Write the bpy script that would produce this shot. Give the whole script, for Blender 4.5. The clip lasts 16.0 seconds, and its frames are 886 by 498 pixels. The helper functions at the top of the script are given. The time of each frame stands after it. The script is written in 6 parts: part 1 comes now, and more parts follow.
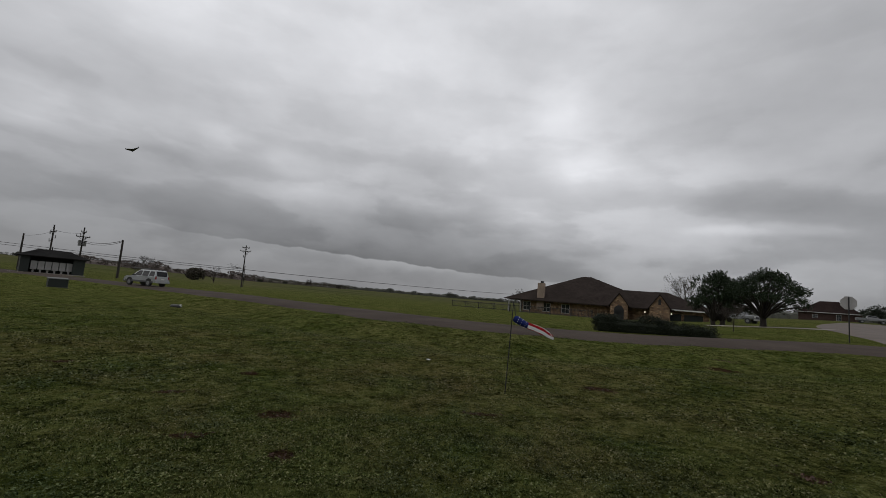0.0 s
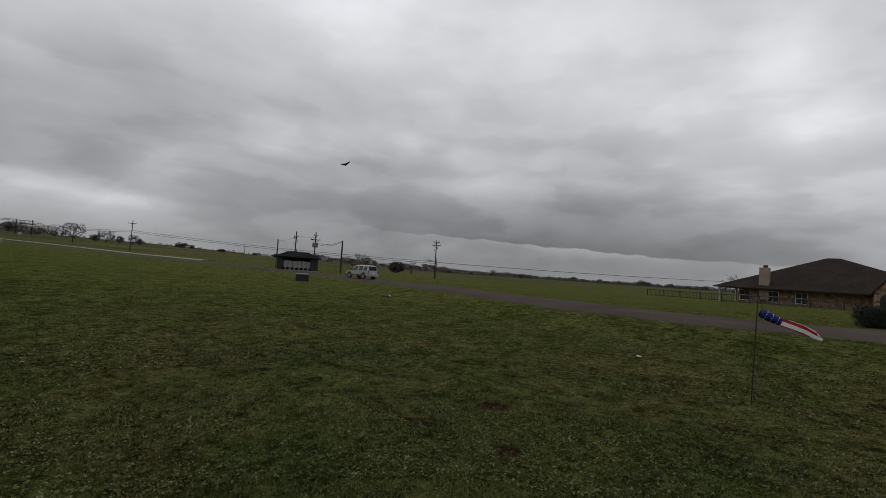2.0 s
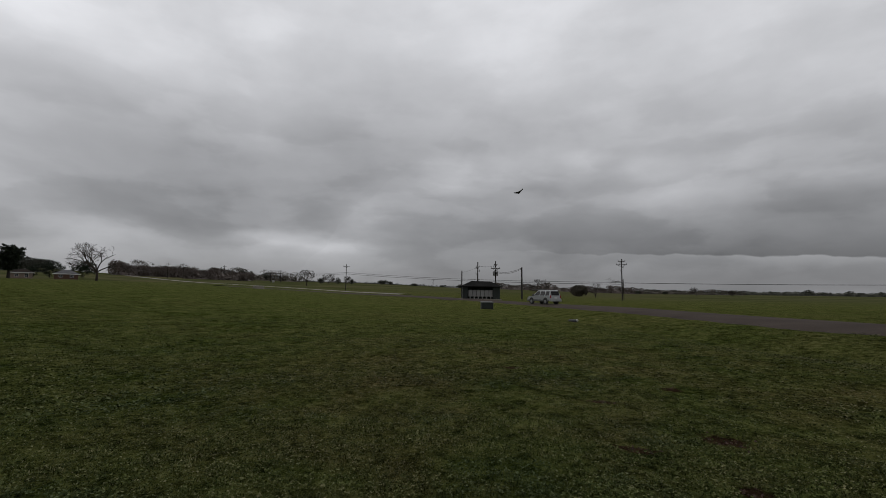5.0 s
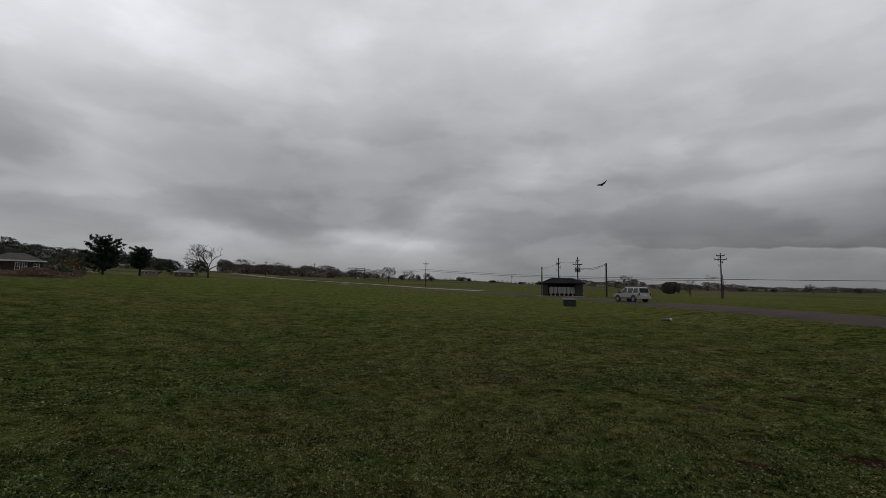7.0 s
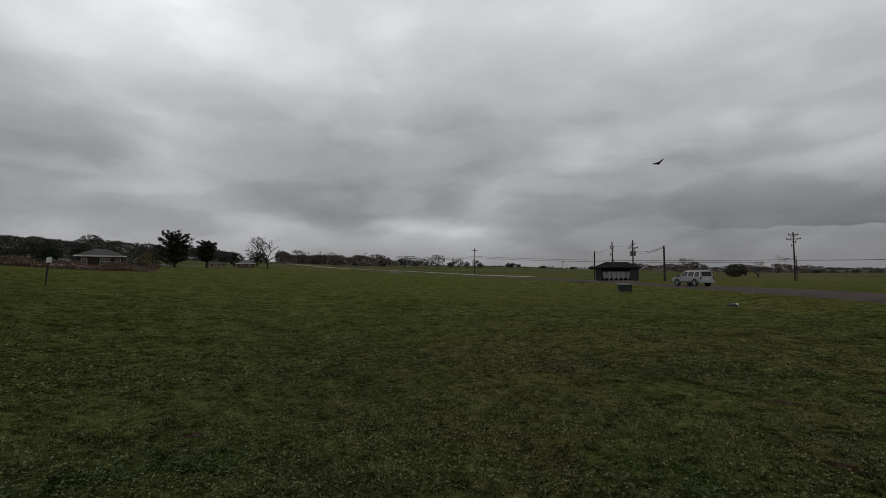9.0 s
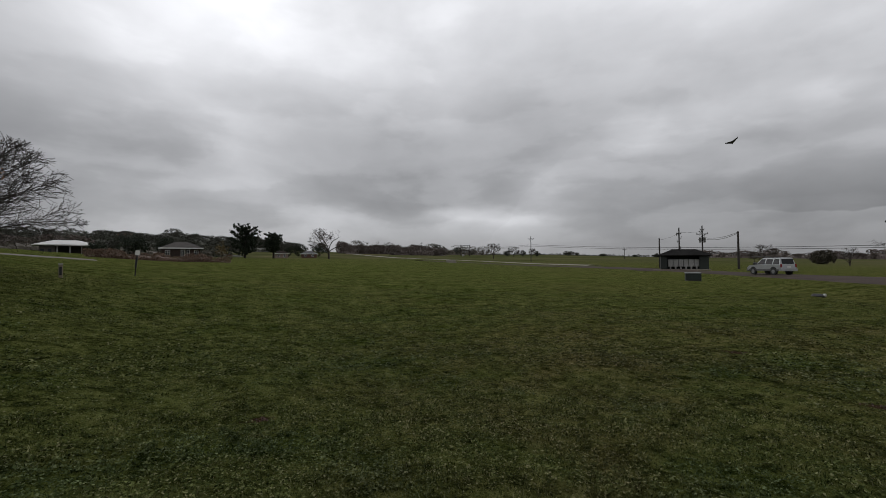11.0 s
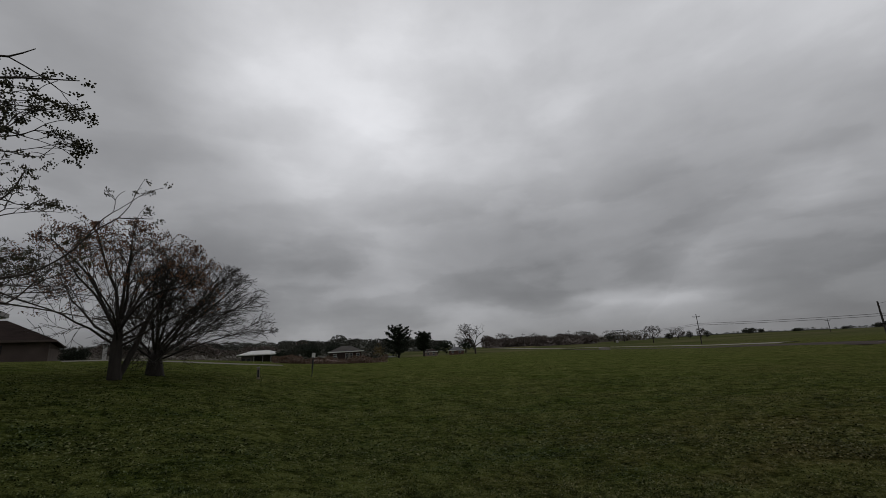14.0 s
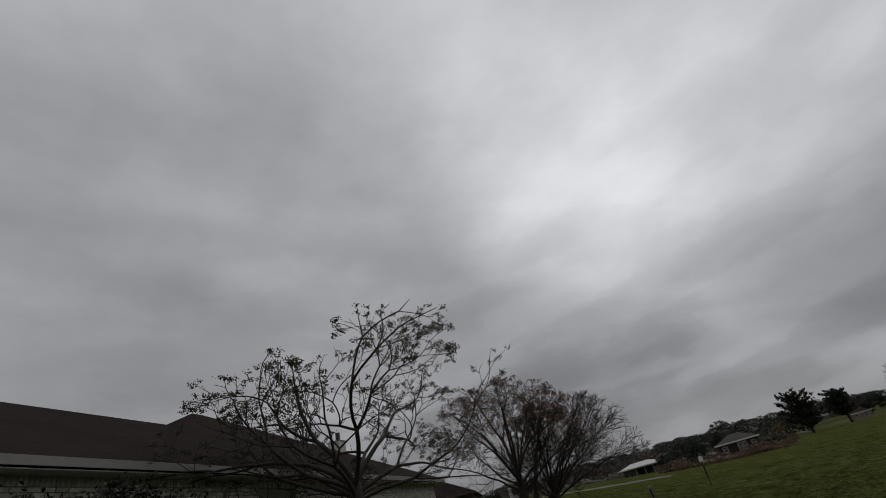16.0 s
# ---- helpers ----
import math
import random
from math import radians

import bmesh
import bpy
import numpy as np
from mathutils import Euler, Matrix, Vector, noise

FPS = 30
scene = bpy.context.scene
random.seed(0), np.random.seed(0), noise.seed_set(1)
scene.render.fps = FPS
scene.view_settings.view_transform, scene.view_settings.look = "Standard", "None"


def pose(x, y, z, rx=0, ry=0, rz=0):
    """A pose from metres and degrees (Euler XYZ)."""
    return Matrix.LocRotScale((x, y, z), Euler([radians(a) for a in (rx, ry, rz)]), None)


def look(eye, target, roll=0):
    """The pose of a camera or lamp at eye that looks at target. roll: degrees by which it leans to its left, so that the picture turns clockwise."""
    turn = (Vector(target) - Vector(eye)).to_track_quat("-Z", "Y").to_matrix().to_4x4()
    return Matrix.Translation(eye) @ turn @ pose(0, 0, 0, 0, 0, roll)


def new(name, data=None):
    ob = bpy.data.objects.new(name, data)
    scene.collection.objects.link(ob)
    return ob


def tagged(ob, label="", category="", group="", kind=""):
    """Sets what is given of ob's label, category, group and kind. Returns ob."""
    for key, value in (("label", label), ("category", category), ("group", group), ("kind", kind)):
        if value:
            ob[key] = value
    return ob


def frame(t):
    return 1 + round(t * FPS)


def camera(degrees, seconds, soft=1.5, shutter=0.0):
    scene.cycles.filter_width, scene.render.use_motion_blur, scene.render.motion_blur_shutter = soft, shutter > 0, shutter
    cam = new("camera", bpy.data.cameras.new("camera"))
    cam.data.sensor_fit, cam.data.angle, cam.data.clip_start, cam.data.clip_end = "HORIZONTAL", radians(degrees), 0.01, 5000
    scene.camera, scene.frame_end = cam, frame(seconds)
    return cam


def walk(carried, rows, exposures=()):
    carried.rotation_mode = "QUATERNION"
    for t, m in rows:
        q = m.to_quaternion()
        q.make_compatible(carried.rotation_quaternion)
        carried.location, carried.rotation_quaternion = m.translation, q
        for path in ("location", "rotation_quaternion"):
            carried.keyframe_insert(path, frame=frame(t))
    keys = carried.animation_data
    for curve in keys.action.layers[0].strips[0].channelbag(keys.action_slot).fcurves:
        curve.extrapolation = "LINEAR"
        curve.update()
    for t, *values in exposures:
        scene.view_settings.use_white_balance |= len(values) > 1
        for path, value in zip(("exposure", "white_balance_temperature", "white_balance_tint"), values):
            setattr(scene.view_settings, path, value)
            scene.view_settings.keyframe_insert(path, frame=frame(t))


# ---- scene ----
cam = camera(89.98, 16.0, soft=0.3)
PATH = [
    (0, 0.499, -0.387, 1.667, 96.37, -4.73, -0.00),
    (0.5, 0.339, -0.472, 1.694, 95.69, -5.54, 2.60),
    (1, 0.210, -0.464, 1.691, 94.91, -5.27, 9.05),
    (1.5, 0.145, -0.388, 1.693, 94.07, -6.10, 15.35),
    (2, 0.088, -0.142, 1.671, 93.23, -3.89, 23.21),
    (2.5, -0.002, -0.001, 1.657, 93.02, -2.16, 28.92),
    (3, -0.054, 0.007, 1.657, 93.02, -1.56, 32.89),
    (3.5, -0.049, -0.043, 1.637, 93.55, -1.23, 36.63),
    (4, -0.043, -0.146, 1.621, 94.67, -1.16, 39.69),
    (4.5, -0.005, -0.309, 1.630, 95.20, -1.12, 43.00),
    (5, -0.002, -0.344, 1.627, 95.64, -0.78, 46.15),
    (7.5, -0.186, -0.359, 1.606, 94.44, -0.87, 58.27),
    (8, -0.205, -0.353, 1.616, 93.85, -0.52, 60.12),
    (8.5, -0.209, -0.347, 1.628, 93.66, -0.00, 61.47),
    (11, -0.249, -0.298, 1.676, 91.92, 0.31, 69.70),
    (11.5, -0.229, -0.309, 1.671, 93.54, 2.83, 74.36),
    (12, -0.170, -0.326, 1.673, 95.91, 5.11, 78.58),
    (12.5, -0.201, -0.344, 1.659, 96.29, 4.81, 81.98),
    (13, -0.316, -0.325, 1.572, 99.70, 5.51, 87.08),
    (13.5, -0.347, -0.357, 1.520, 102.12, 5.89, 89.84),
    (14, -0.280, -0.433, 1.473, 104.36, 3.54, 88.23),
    (14.5, -0.148, -0.494, 1.416, 106.82, 3.07, 91.00),
    (15, 0.025, -0.408, 1.527, 111.70, 6.86, 104.48),
    (15.5, 0.348, -0.267, 1.592, 115.91, 10.69, 117.10),
    (16, 0.520, -0.176, 1.732, 123.55, 12.71, 132.92),
]
walk(cam, [(t, pose(x, y, z, rx, ry, rz)) for t, x, y, z, rx, ry, rz in PATH],
     [(0.0, 0.0), (3.5, -0.1), (5.0, -0.2), (8.5, -0.2), (11.0, 0.10), (12.0, -0.10), (12.5, -0.18), (13.5, -0.45), (16.0, -0.5)])

# ---- sky and light: a closed layer of low cloud ----
world = bpy.data.worlds.new("overcast")
scene.world = world
world.use_nodes = True
nt = world.node_tree
for n in list(nt.nodes):
    nt.nodes.remove(n)


class Net:
    """Short-hand for wiring nodes."""

    def __init__(self, tree):
        self.tree = tree

    def add(self, kind, ins=None, **props):
        n = self.tree.nodes.new(kind)
        if "operation" in props:
            n.operation = props["operation"]
        if "use_clamp" in props:
            n.use_clamp = props["use_clamp"]
        if "data_type" in props:
            n.data_type, n.blend_type = props["data_type"], props["blend_type"]
        if "sky_type" in props:
            n.sky_type, n.sun_disc = props["sky_type"], False
            n.sun_elevation, n.sun_rotation = props["sun_elevation"], props["sun_rotation"]
        for k, v in (ins or {}).items():
            if isinstance(v, bpy.types.NodeSocket):
                self.tree.links.new(v, n.inputs[k])
            else:
                n.inputs[k].default_value = v
        return n

    def math(self, op, a, b=0.0, c=None, clamp=False):
        ins = {0: a, 1: b}
        if c is not None:
            ins[2] = c
        return self.add("ShaderNodeMath", ins, operation=op, use_clamp=clamp).outputs[0]

    def vmath(self, op, a, b=None, out=0, scale=None):
        ins = {0: a}
        if b is not None:
            ins[1] = b
        if scale is not None:
            ins["Scale"] = scale
        return self.add("ShaderNodeVectorMath", ins, operation=op).outputs[out]

    def noise(self, vec, scale, detail=4.0, rough=0.5, distort=0.0, out=0):
        return self.add("ShaderNodeTexNoise", {"Vector": vec, "Scale": scale, "Detail": detail, "Roughness": rough, "Distortion": distort}).outputs[out]

    def ramp(self, fac, *stops, mode="LINEAR"):
        n = self.add("ShaderNodeValToRGB", {0: fac})
        n.color_ramp.interpolation = mode
        e = n.color_ramp.elements
        while len(e) < len(stops):
            e.new(0.5)
        for el, (p, c) in zip(e, stops):
            el.position = p
            el.color = (c, c, c, 1) if isinstance(c, (int, float)) else (*c, 1)
        return n.outputs[0]

    def mix(self, fac, a, b, blend="MIX"):
        n = self.add("ShaderNodeMix", data_type="RGBA", blend_type=blend)
        for s, v in ((0, fac), (6, a), (7, b)):
            if isinstance(v, bpy.types.NodeSocket):
                self.tree.links.new(v, n.inputs[s])
            else:
                n.inputs[s].default_value = v if s == 0 or len(v) == 4 else (*v, 1)
        return n.outputs[2]


def direction(az, el):
    a, e = radians(az), radians(el)
    return Vector((-math.sin(a) * math.cos(e), math.cos(a) * math.cos(e), math.sin(e)))


SUN_AZ, SUN_EL = 100.0, 48.0
sky = Net(nt)
way = sky.add("ShaderNodeTexCoord").outputs["Generated"]
way = sky.vmath("NORMALIZE", way)
xyz = sky.add("ShaderNodeSeparateXYZ", {0: way})
height = sky.math("MAXIMUM", xyz.outputs[2], 0.0)
low = sky.math("ADD", height, 0.42)
plane = sky.add("ShaderNodeCombineXYZ", {0: sky.math("DIVIDE", xyz.outputs[0], low), 1: sky.math("DIVIDE", xyz.outputs[1], low), 2: 0.0}).outputs[0]
warp = sky.vmath("SUBTRACT", sky.noise(plane, 1.1, 4.0, 0.55, out=1), (0.5, 0.5, 0.5))
bent = sky.vmath("NORMALIZE", sky.vmath("ADD", way, sky.vmath("MULTIPLY", warp, (0.22, 0.22, 0.12))))
# the layer thickens and thins: bearing, height, spread across and up, stops lighter or darker
BROAD = [(157, 44, 0.60, 0.40, -0.62), (90, 14, 0.56, 0.11, -0.60), (97, 27, 0.39, 0.32, 0.94), (10, 3, 0.52, 0.11, -0.62),
         (25, 30, 0.60, 0.30, 0.52), (-17, 16, 0.28, 0.22, 0.50), (159, 44, 0.19, 0.14, 0.26), (73, 27, 0.12, 0.30, -0.15),
         (56, 20, 0.21, 0.11, -0.34), (71, 35, 0.41, 0.11, -0.20), (45, 36, 0.40, 0.28, 0.20), (60, 38, 0.32, 0.18, 0.18)]
LOW = [(66, 5.5, 0.16, 0.025, 0.30), (57, 9, 0.05, 0.05, 0.35), (92, 6, 0.12, 0.04, 0.08), (113, 34, 0.14, 0.12, 0.30), (-9, 11, 0.08, 0.06, 0.30),
       (2, 9, 0.20, 0.09, -0.28), (85, 20, 0.20, 0.12, -0.28), (78, 8, 0.16, 0.05, -0.18)]
DRIFT = [(125, 50, 0.6, 0.35, 0.22), (90, 20, 0.12, 0.12, 0.22), (120, 26, 0.2, 0.22, -0.35), (35, 20, 0.6, 0.06, -0.26), (55, 9, 0.12, 0.12, 0.22), (70, 33, 0.2, 0.12, 0.23),
         (15, 5, 0.6, 0.06, -0.16), (155, 33, 0.6, 0.06, 0.22), (45, 14, 0.12, 0.06, 0.15), (-15, 26, 0.35, 0.12, -0.14), (95, 14, 0.12, 0.06, 0.25), (165, 41, 0.6, 0.06, 0.18)]
# single lit tops and dark bases with firmer outlines
PUFFS = [(46.3, 15.6, 0.055, 0.036, 0.36), (51, 13.3, 0.08, 0.020, 0.22), (37.5, 12.2, 0.10, 0.034, -0.34), (67.5, 6.3, 0.11, 0.016, 0.34), (58, 5.4, 0.09, 0.014, 0.26), (21, 15, 0.08, 0.030, 0.26), (2, 11.8, 0.10, 0.022, 0.20),
         (-18, 17, 0.11, 0.050, 0.24), (-14, 25.5, 0.06, 0.08, 0.14), (-35, 9.7, 0.12, 0.012, 0.34), (-35, 12.5, 0.11, 0.032, -0.28), (14, 9.2, 0.14, 0.036, -0.24), (94, 8.5, 0.09, 0.030, 0.20), (103, 13.6, 0.11, 0.050, -0.20), (28, 17, 0.05, 0.018, 0.2)]
stops = sky.math("ADD", sky.math("MULTIPLY", height, 1.12), -0.16)
stops = sky.math("SUBTRACT", stops, sky.math("MULTIPLY", sky.math("POWER", 2.718, sky.math("MULTIPLY", height, -10.0)), 0.42))
for az, el, wide, tall, amount in BROAD + LOW + DRIFT:
    f = direction(az, el)
    r = Vector((math.cos(radians(az)), math.sin(radians(az)), 0))
    u = r.cross(f)
    p = sky.vmath("DOT_PRODUCT", bent, tuple(r / wide), out=1)
    q = sky.vmath("DOT_PRODUCT", bent, tuple(u / tall), out=1)
    e = sky.math("ADD", sky.math("MULTIPLY", p, p), sky.math("MULTIPLY", q, q))
    front = sky.math("GREATER_THAN", sky.vmath("DOT_PRODUCT", bent, tuple(f), out=1), 0.0)
    g = sky.math("MULTIPLY", sky.math("POWER", 2.718, sky.math("MULTIPLY", e, -1.0)), front)
    stops = sky.math("ADD", stops, sky.math("MULTIPLY", g, amount))
clouds = sky.noise(plane, 1.15, 5.0, 0.46, 0.5)
puffs = sky.noise(sky.vmath("ADD", sky.vmath("MULTIPLY", way, (1.0, 1.0, 1.7)), sky.vmath("MULTIPLY", warp, (0.20, 0.20, 0.14))), 2.3, 6.0, 0.52, 0.0)
lumps = sky.math("ADD", sky.math("MULTIPLY", sky.math("SUBTRACT", clouds, 0.5), 0.30), sky.math("MULTIPLY", sky.math("SUBTRACT", puffs, 0.5), 1.35))
# flat-based rolls low over the horizon, seen nearly edge on, with crisp tops
fine_warp = sky.vmath("SUBTRACT", sky.noise(way, 9.0, 4.0, 0.6, out=1), (0.5, 0.5, 0.5))
edge = sky.vmath("ADD", way, sky.vmath("ADD", sky.vmath("MULTIPLY", warp, (0.12, 0.12, 0.05)), sky.vmath("MULTIPLY", fine_warp, (0.05, 0.05, 0.018))))
for az, el, wide, tall, amount in PUFFS:
    f = direction(az, el)
    r = Vector((math.cos(radians(az)), math.sin(radians(az)), 0))
    ragged = sky.vmath("SUBTRACT", edge, tuple(f))
    p = sky.vmath("DOT_PRODUCT", ragged, tuple(r / wide), out=1)
    q = sky.vmath("DOT_PRODUCT", ragged, tuple(r.cross(f) / tall), out=1)
    e = sky.math("ADD", sky.math("MULTIPLY", p, p), sky.math("MULTIPLY", q, q))
    n = sky.math("POWER", 2.718, sky.math("MULTIPLY", sky.math("POWER", e, 1.7), -1.0))
    front = sky.math("GREATER_THAN", sky.vmath("DOT_PRODUCT", way, tuple(f), out=1), 0.0)
    stops = sky.math("ADD", stops, sky.math("MULTIPLY", sky.math("MULTIPLY", n, front), amount))
rolls = sky.noise(sky.vmath("MULTIPLY", edge, (1.0, 1.0, 3.1)), 3.7, 5.0, 0.46, 0.0)
rolls = sky.ramp(rolls, (0.36, 0.0), (0.47, 0.32), (0.53, 0.72), (0.64, 1.0))
fade = sky.ramp(height, (0.02, 0.5), (0.10, 1.0), (0.38, 0.35), (0.75, 0.12))
lumps = sky.math("ADD", lumps, sky.math("MULTIPLY", sky.math("MULTIPLY", sky.math("SUBTRACT", rolls, 0.5), 0.62), fade))
stops = sky.math("ADD", stops, lumps)
# the paler gap under the straight edge of the layer, over the far fields
turn_ = sky.math("ARCTAN2", sky.math("MULTIPLY", xyz.outputs[0], -1.0), xyz.outputs[1])
brim = sky.math("ADD", sky.math("MULTIPLY", turn_, 0.047), 0.066)
brim = sky.math("ADD", brim, sky.math("MULTIPLY", sky.math("SUBTRACT", sky.noise(way, 13.0, 3.0, 0.5), 0.5), 0.022))
under = sky.math("SUBTRACT", brim, height)
gap = sky.add("ShaderNodeMapRange", {"Value": under, 1: -0.0015, 2: 0.0015, 3: 0.0, 4: 1.0}).outputs[0]
pale = sky.add("ShaderNodeMapRange", {"Value": under, 1: 0.0, 2: 0.05, 3: 0.85, 4: 0.50}).outputs[0]
aside = sky.math("DIVIDE", sky.math("SUBTRACT", turn_, 0.12), 0.36)
aside = sky.math("POWER", 2.718, sky.math("MULTIPLY", sky.math("MULTIPLY", aside, aside), -1.0))
base_ = sky.add("ShaderNodeMapRange", {"Value": under, 1: -0.07, 2: 0.0, 3: 0.0, 4: -0.22}).outputs[0]
both_ = sky.math("ADD", sky.math("MULTIPLY", gap, pale), sky.math("MULTIPLY", base_, sky.math("SUBTRACT", 1.0, gap)))
stops = sky.math("ADD", stops, sky.math("MULTIPLY", both_, aside))
stops = sky.math("MINIMUM", sky.math("MAXIMUM", stops, -1.4), 1.5)
bright = sky.math("MULTIPLY", sky.math("POWER", 2.0, stops), 0.40)
veil = sky.mix(1.0, sky.add("ShaderNodeCombineXYZ", {0: bright, 1: bright, 2: bright}).outputs[0], (0.98, 0.99, 1.032), "MULTIPLY")
blue = sky.add("ShaderNodeTexSky", sky_type="NISHITA", sun_elevation=radians(SUN_EL), sun_rotation=radians(-SUN_AZ))
clear = sky.add("ShaderNodeBackground", {"Color": blue.outputs[0], "Strength": 0.05}).outputs[0]
cover = sky.add("ShaderNodeBackground", {"Color": veil, "Strength": 1.0}).outputs[0]
both = sky.add("ShaderNodeMixShader", {0: 0.96, 1: clear, 2: cover}).outputs[0]
sky.add("ShaderNodeOutputWorld", {"Surface": both})

sun = new("sun", bpy.data.lights.new("sun", "SUN"))
sun.data.energy, sun.data.angle, sun.data.color = 0.4, radians(60), (1.0, 0.97, 0.93)
sun.matrix_world = look(direction(SUN_AZ, SUN_EL) * 50, (0, 0, 0))


# ---- materials ----
def material(name):
    m = bpy.data.materials.new(name)
    m.use_nodes = True
    net = Net(m.node_tree)
    b = m.node_tree.nodes["Principled BSDF"]
    pos = net.add("ShaderNodeNewGeometry").outputs["Position"]
    return m, net, b, pos


def wire(net, b, color=None, rough=None, bump=None, strength=0.3, dist=0.02):
    if color is not None:
        net.tree.links.new(color, b.inputs["Base Color"])
    if rough is not None:
        if isinstance(rough, (int, float)):
            b.inputs["Roughness"].default_value = rough
        else:
            net.tree.links.new(rough, b.inputs["Roughness"])
    if bump is not None:
        n = net.add("ShaderNodeBump", {"Height": bump, "Strength": strength, "Distance": dist})
        net.tree.links.new(n.outputs[0], b.inputs["Normal"])


def plain(name, color, rough=0.6, vary=0.25, scale=6.0, metal=0.0, bump=0.15):
    """A surface of one paint or stuff with blotches and grain."""
    m, net, b, pos = material(name)
    co = net.add("ShaderNodeTexCoord").outputs["Object"]
    big = net.noise(co, scale * 0.25, 3)
    fine = net.noise(co, scale * 4, 4)
    f = net.math("ADD", net.math("MULTIPLY", big, 0.6), net.math("MULTIPLY", fine, 0.4))
    lo, hi = [tuple(min(1, c * k) for c in color) for k in (1 - vary, 1 + vary)]
    wire(net, b, net.ramp(f, (0.3, lo), (0.7, hi)), rough, fine if bump else None, bump or 0.1, 0.01)
    b.inputs["Metallic"].default_value = metal
    if rough >= 0.75:
        b.inputs["Specular IOR Level"].default_value = 0.15
    return m


# worn spots of the lawn: bearing, distance, width, depth
WORN = [(15.3, 5.7, 0.62, 0.50), (12.9, 4.2, 0.36, 0.34), (28, 6.8, 0.55, 0.24), (20, 8.3, 0.40, 0.40), (-23.3, 9.5, 0.9, 0.5), (-45, 6.4, 0.4, 0.3),
        (-10.6, 6.4, 0.7, 0.25), (24.8, 4.9, 0.45, 0.26), (-34.3, 16.7, 1.2, 0.8), (95, 5.5, 0.35, 0.2), (38.9, 9.5, 0.5, 0.3)]


def lawn_patches(net, pos):
    """Where the lawn is straw-coloured, lush or worn bare; shared by soil and blades."""
    big = net.noise(pos, 0.10, 4, 0.55)
    mid = net.noise(pos, 0.7, 5, 0.6, 0.6)
    # drier towards the road, lusher in the hollow beside the trees
    slope = net.add("ShaderNodeMapRange", {"Value": net.vmath("DOT_PRODUCT", pos, (0.5, 0.8, 0.0), out=1), 1: -6.0, 2: 8.0, 3: -0.06, 4: 0.025}).outputs[0]
    dry = net.ramp(net.math("ADD", slope, net.math("ADD", net.math("MULTIPLY", big, 0.55), net.math("MULTIPLY", mid, 0.45))), (0.44, 0.0), (0.64, 0.62))
    lush = net.ramp(net.noise(net.vmath("ADD", pos, (31.0, 17.0, 0.0)), 0.55, 5, 0.62, 0.6), (0.50, 0.0), (0.60, 1.0))
    rise = net.vmath("LENGTH", net.vmath("MULTIPLY", net.vmath("SUBTRACT", pos, (-2.2, 6.5, 0.0)), (0.125, 0.14, 0.0)), out=1)
    rise = net.add("ShaderNodeMapRange", {"Value": rise, 1: 0.4, 2: 1.5, 3: 1.0, 4: 0.30}).outputs[0]
    dry = net.math("MULTIPLY", dry, rise)
    return dry, lush


def worn_soil(net, pos):
    """Ragged bare spots at the places in WORN."""
    rag = net.math("ADD", net.math("MULTIPLY", net.noise(pos, 6.0, 4, 0.65), 2.2), net.math("MULTIPLY", net.noise(pos, 28.0, 3, 0.6), 1.0))
    bare = None
    for az, r, w, d in WORN:
        a = radians(az)
        x, y = -math.sin(a) * r, math.cos(a) * r
        v = net.vmath("SUBTRACT", pos, (x, y, 0.0))
        p = net.vmath("DOT_PRODUCT", v, (math.cos(a) * 2 / w, math.sin(a) * 2 / w, 0.0), out=1)
        q = net.vmath("DOT_PRODUCT", v, (-math.sin(a) * 2 / d, math.cos(a) * 2 / d, 0.0), out=1)
        e = net.math("SQRT", net.math("ADD", net.math("MULTIPLY", p, p), net.math("MULTIPLY", q, q)))
        bare = e if bare is None else net.math("MINIMUM", bare, e)
    return net.ramp(net.math("SUBTRACT", net.math("ADD", bare, rag), 1.6), (0.55, 0.92), (1.0, 0.0))


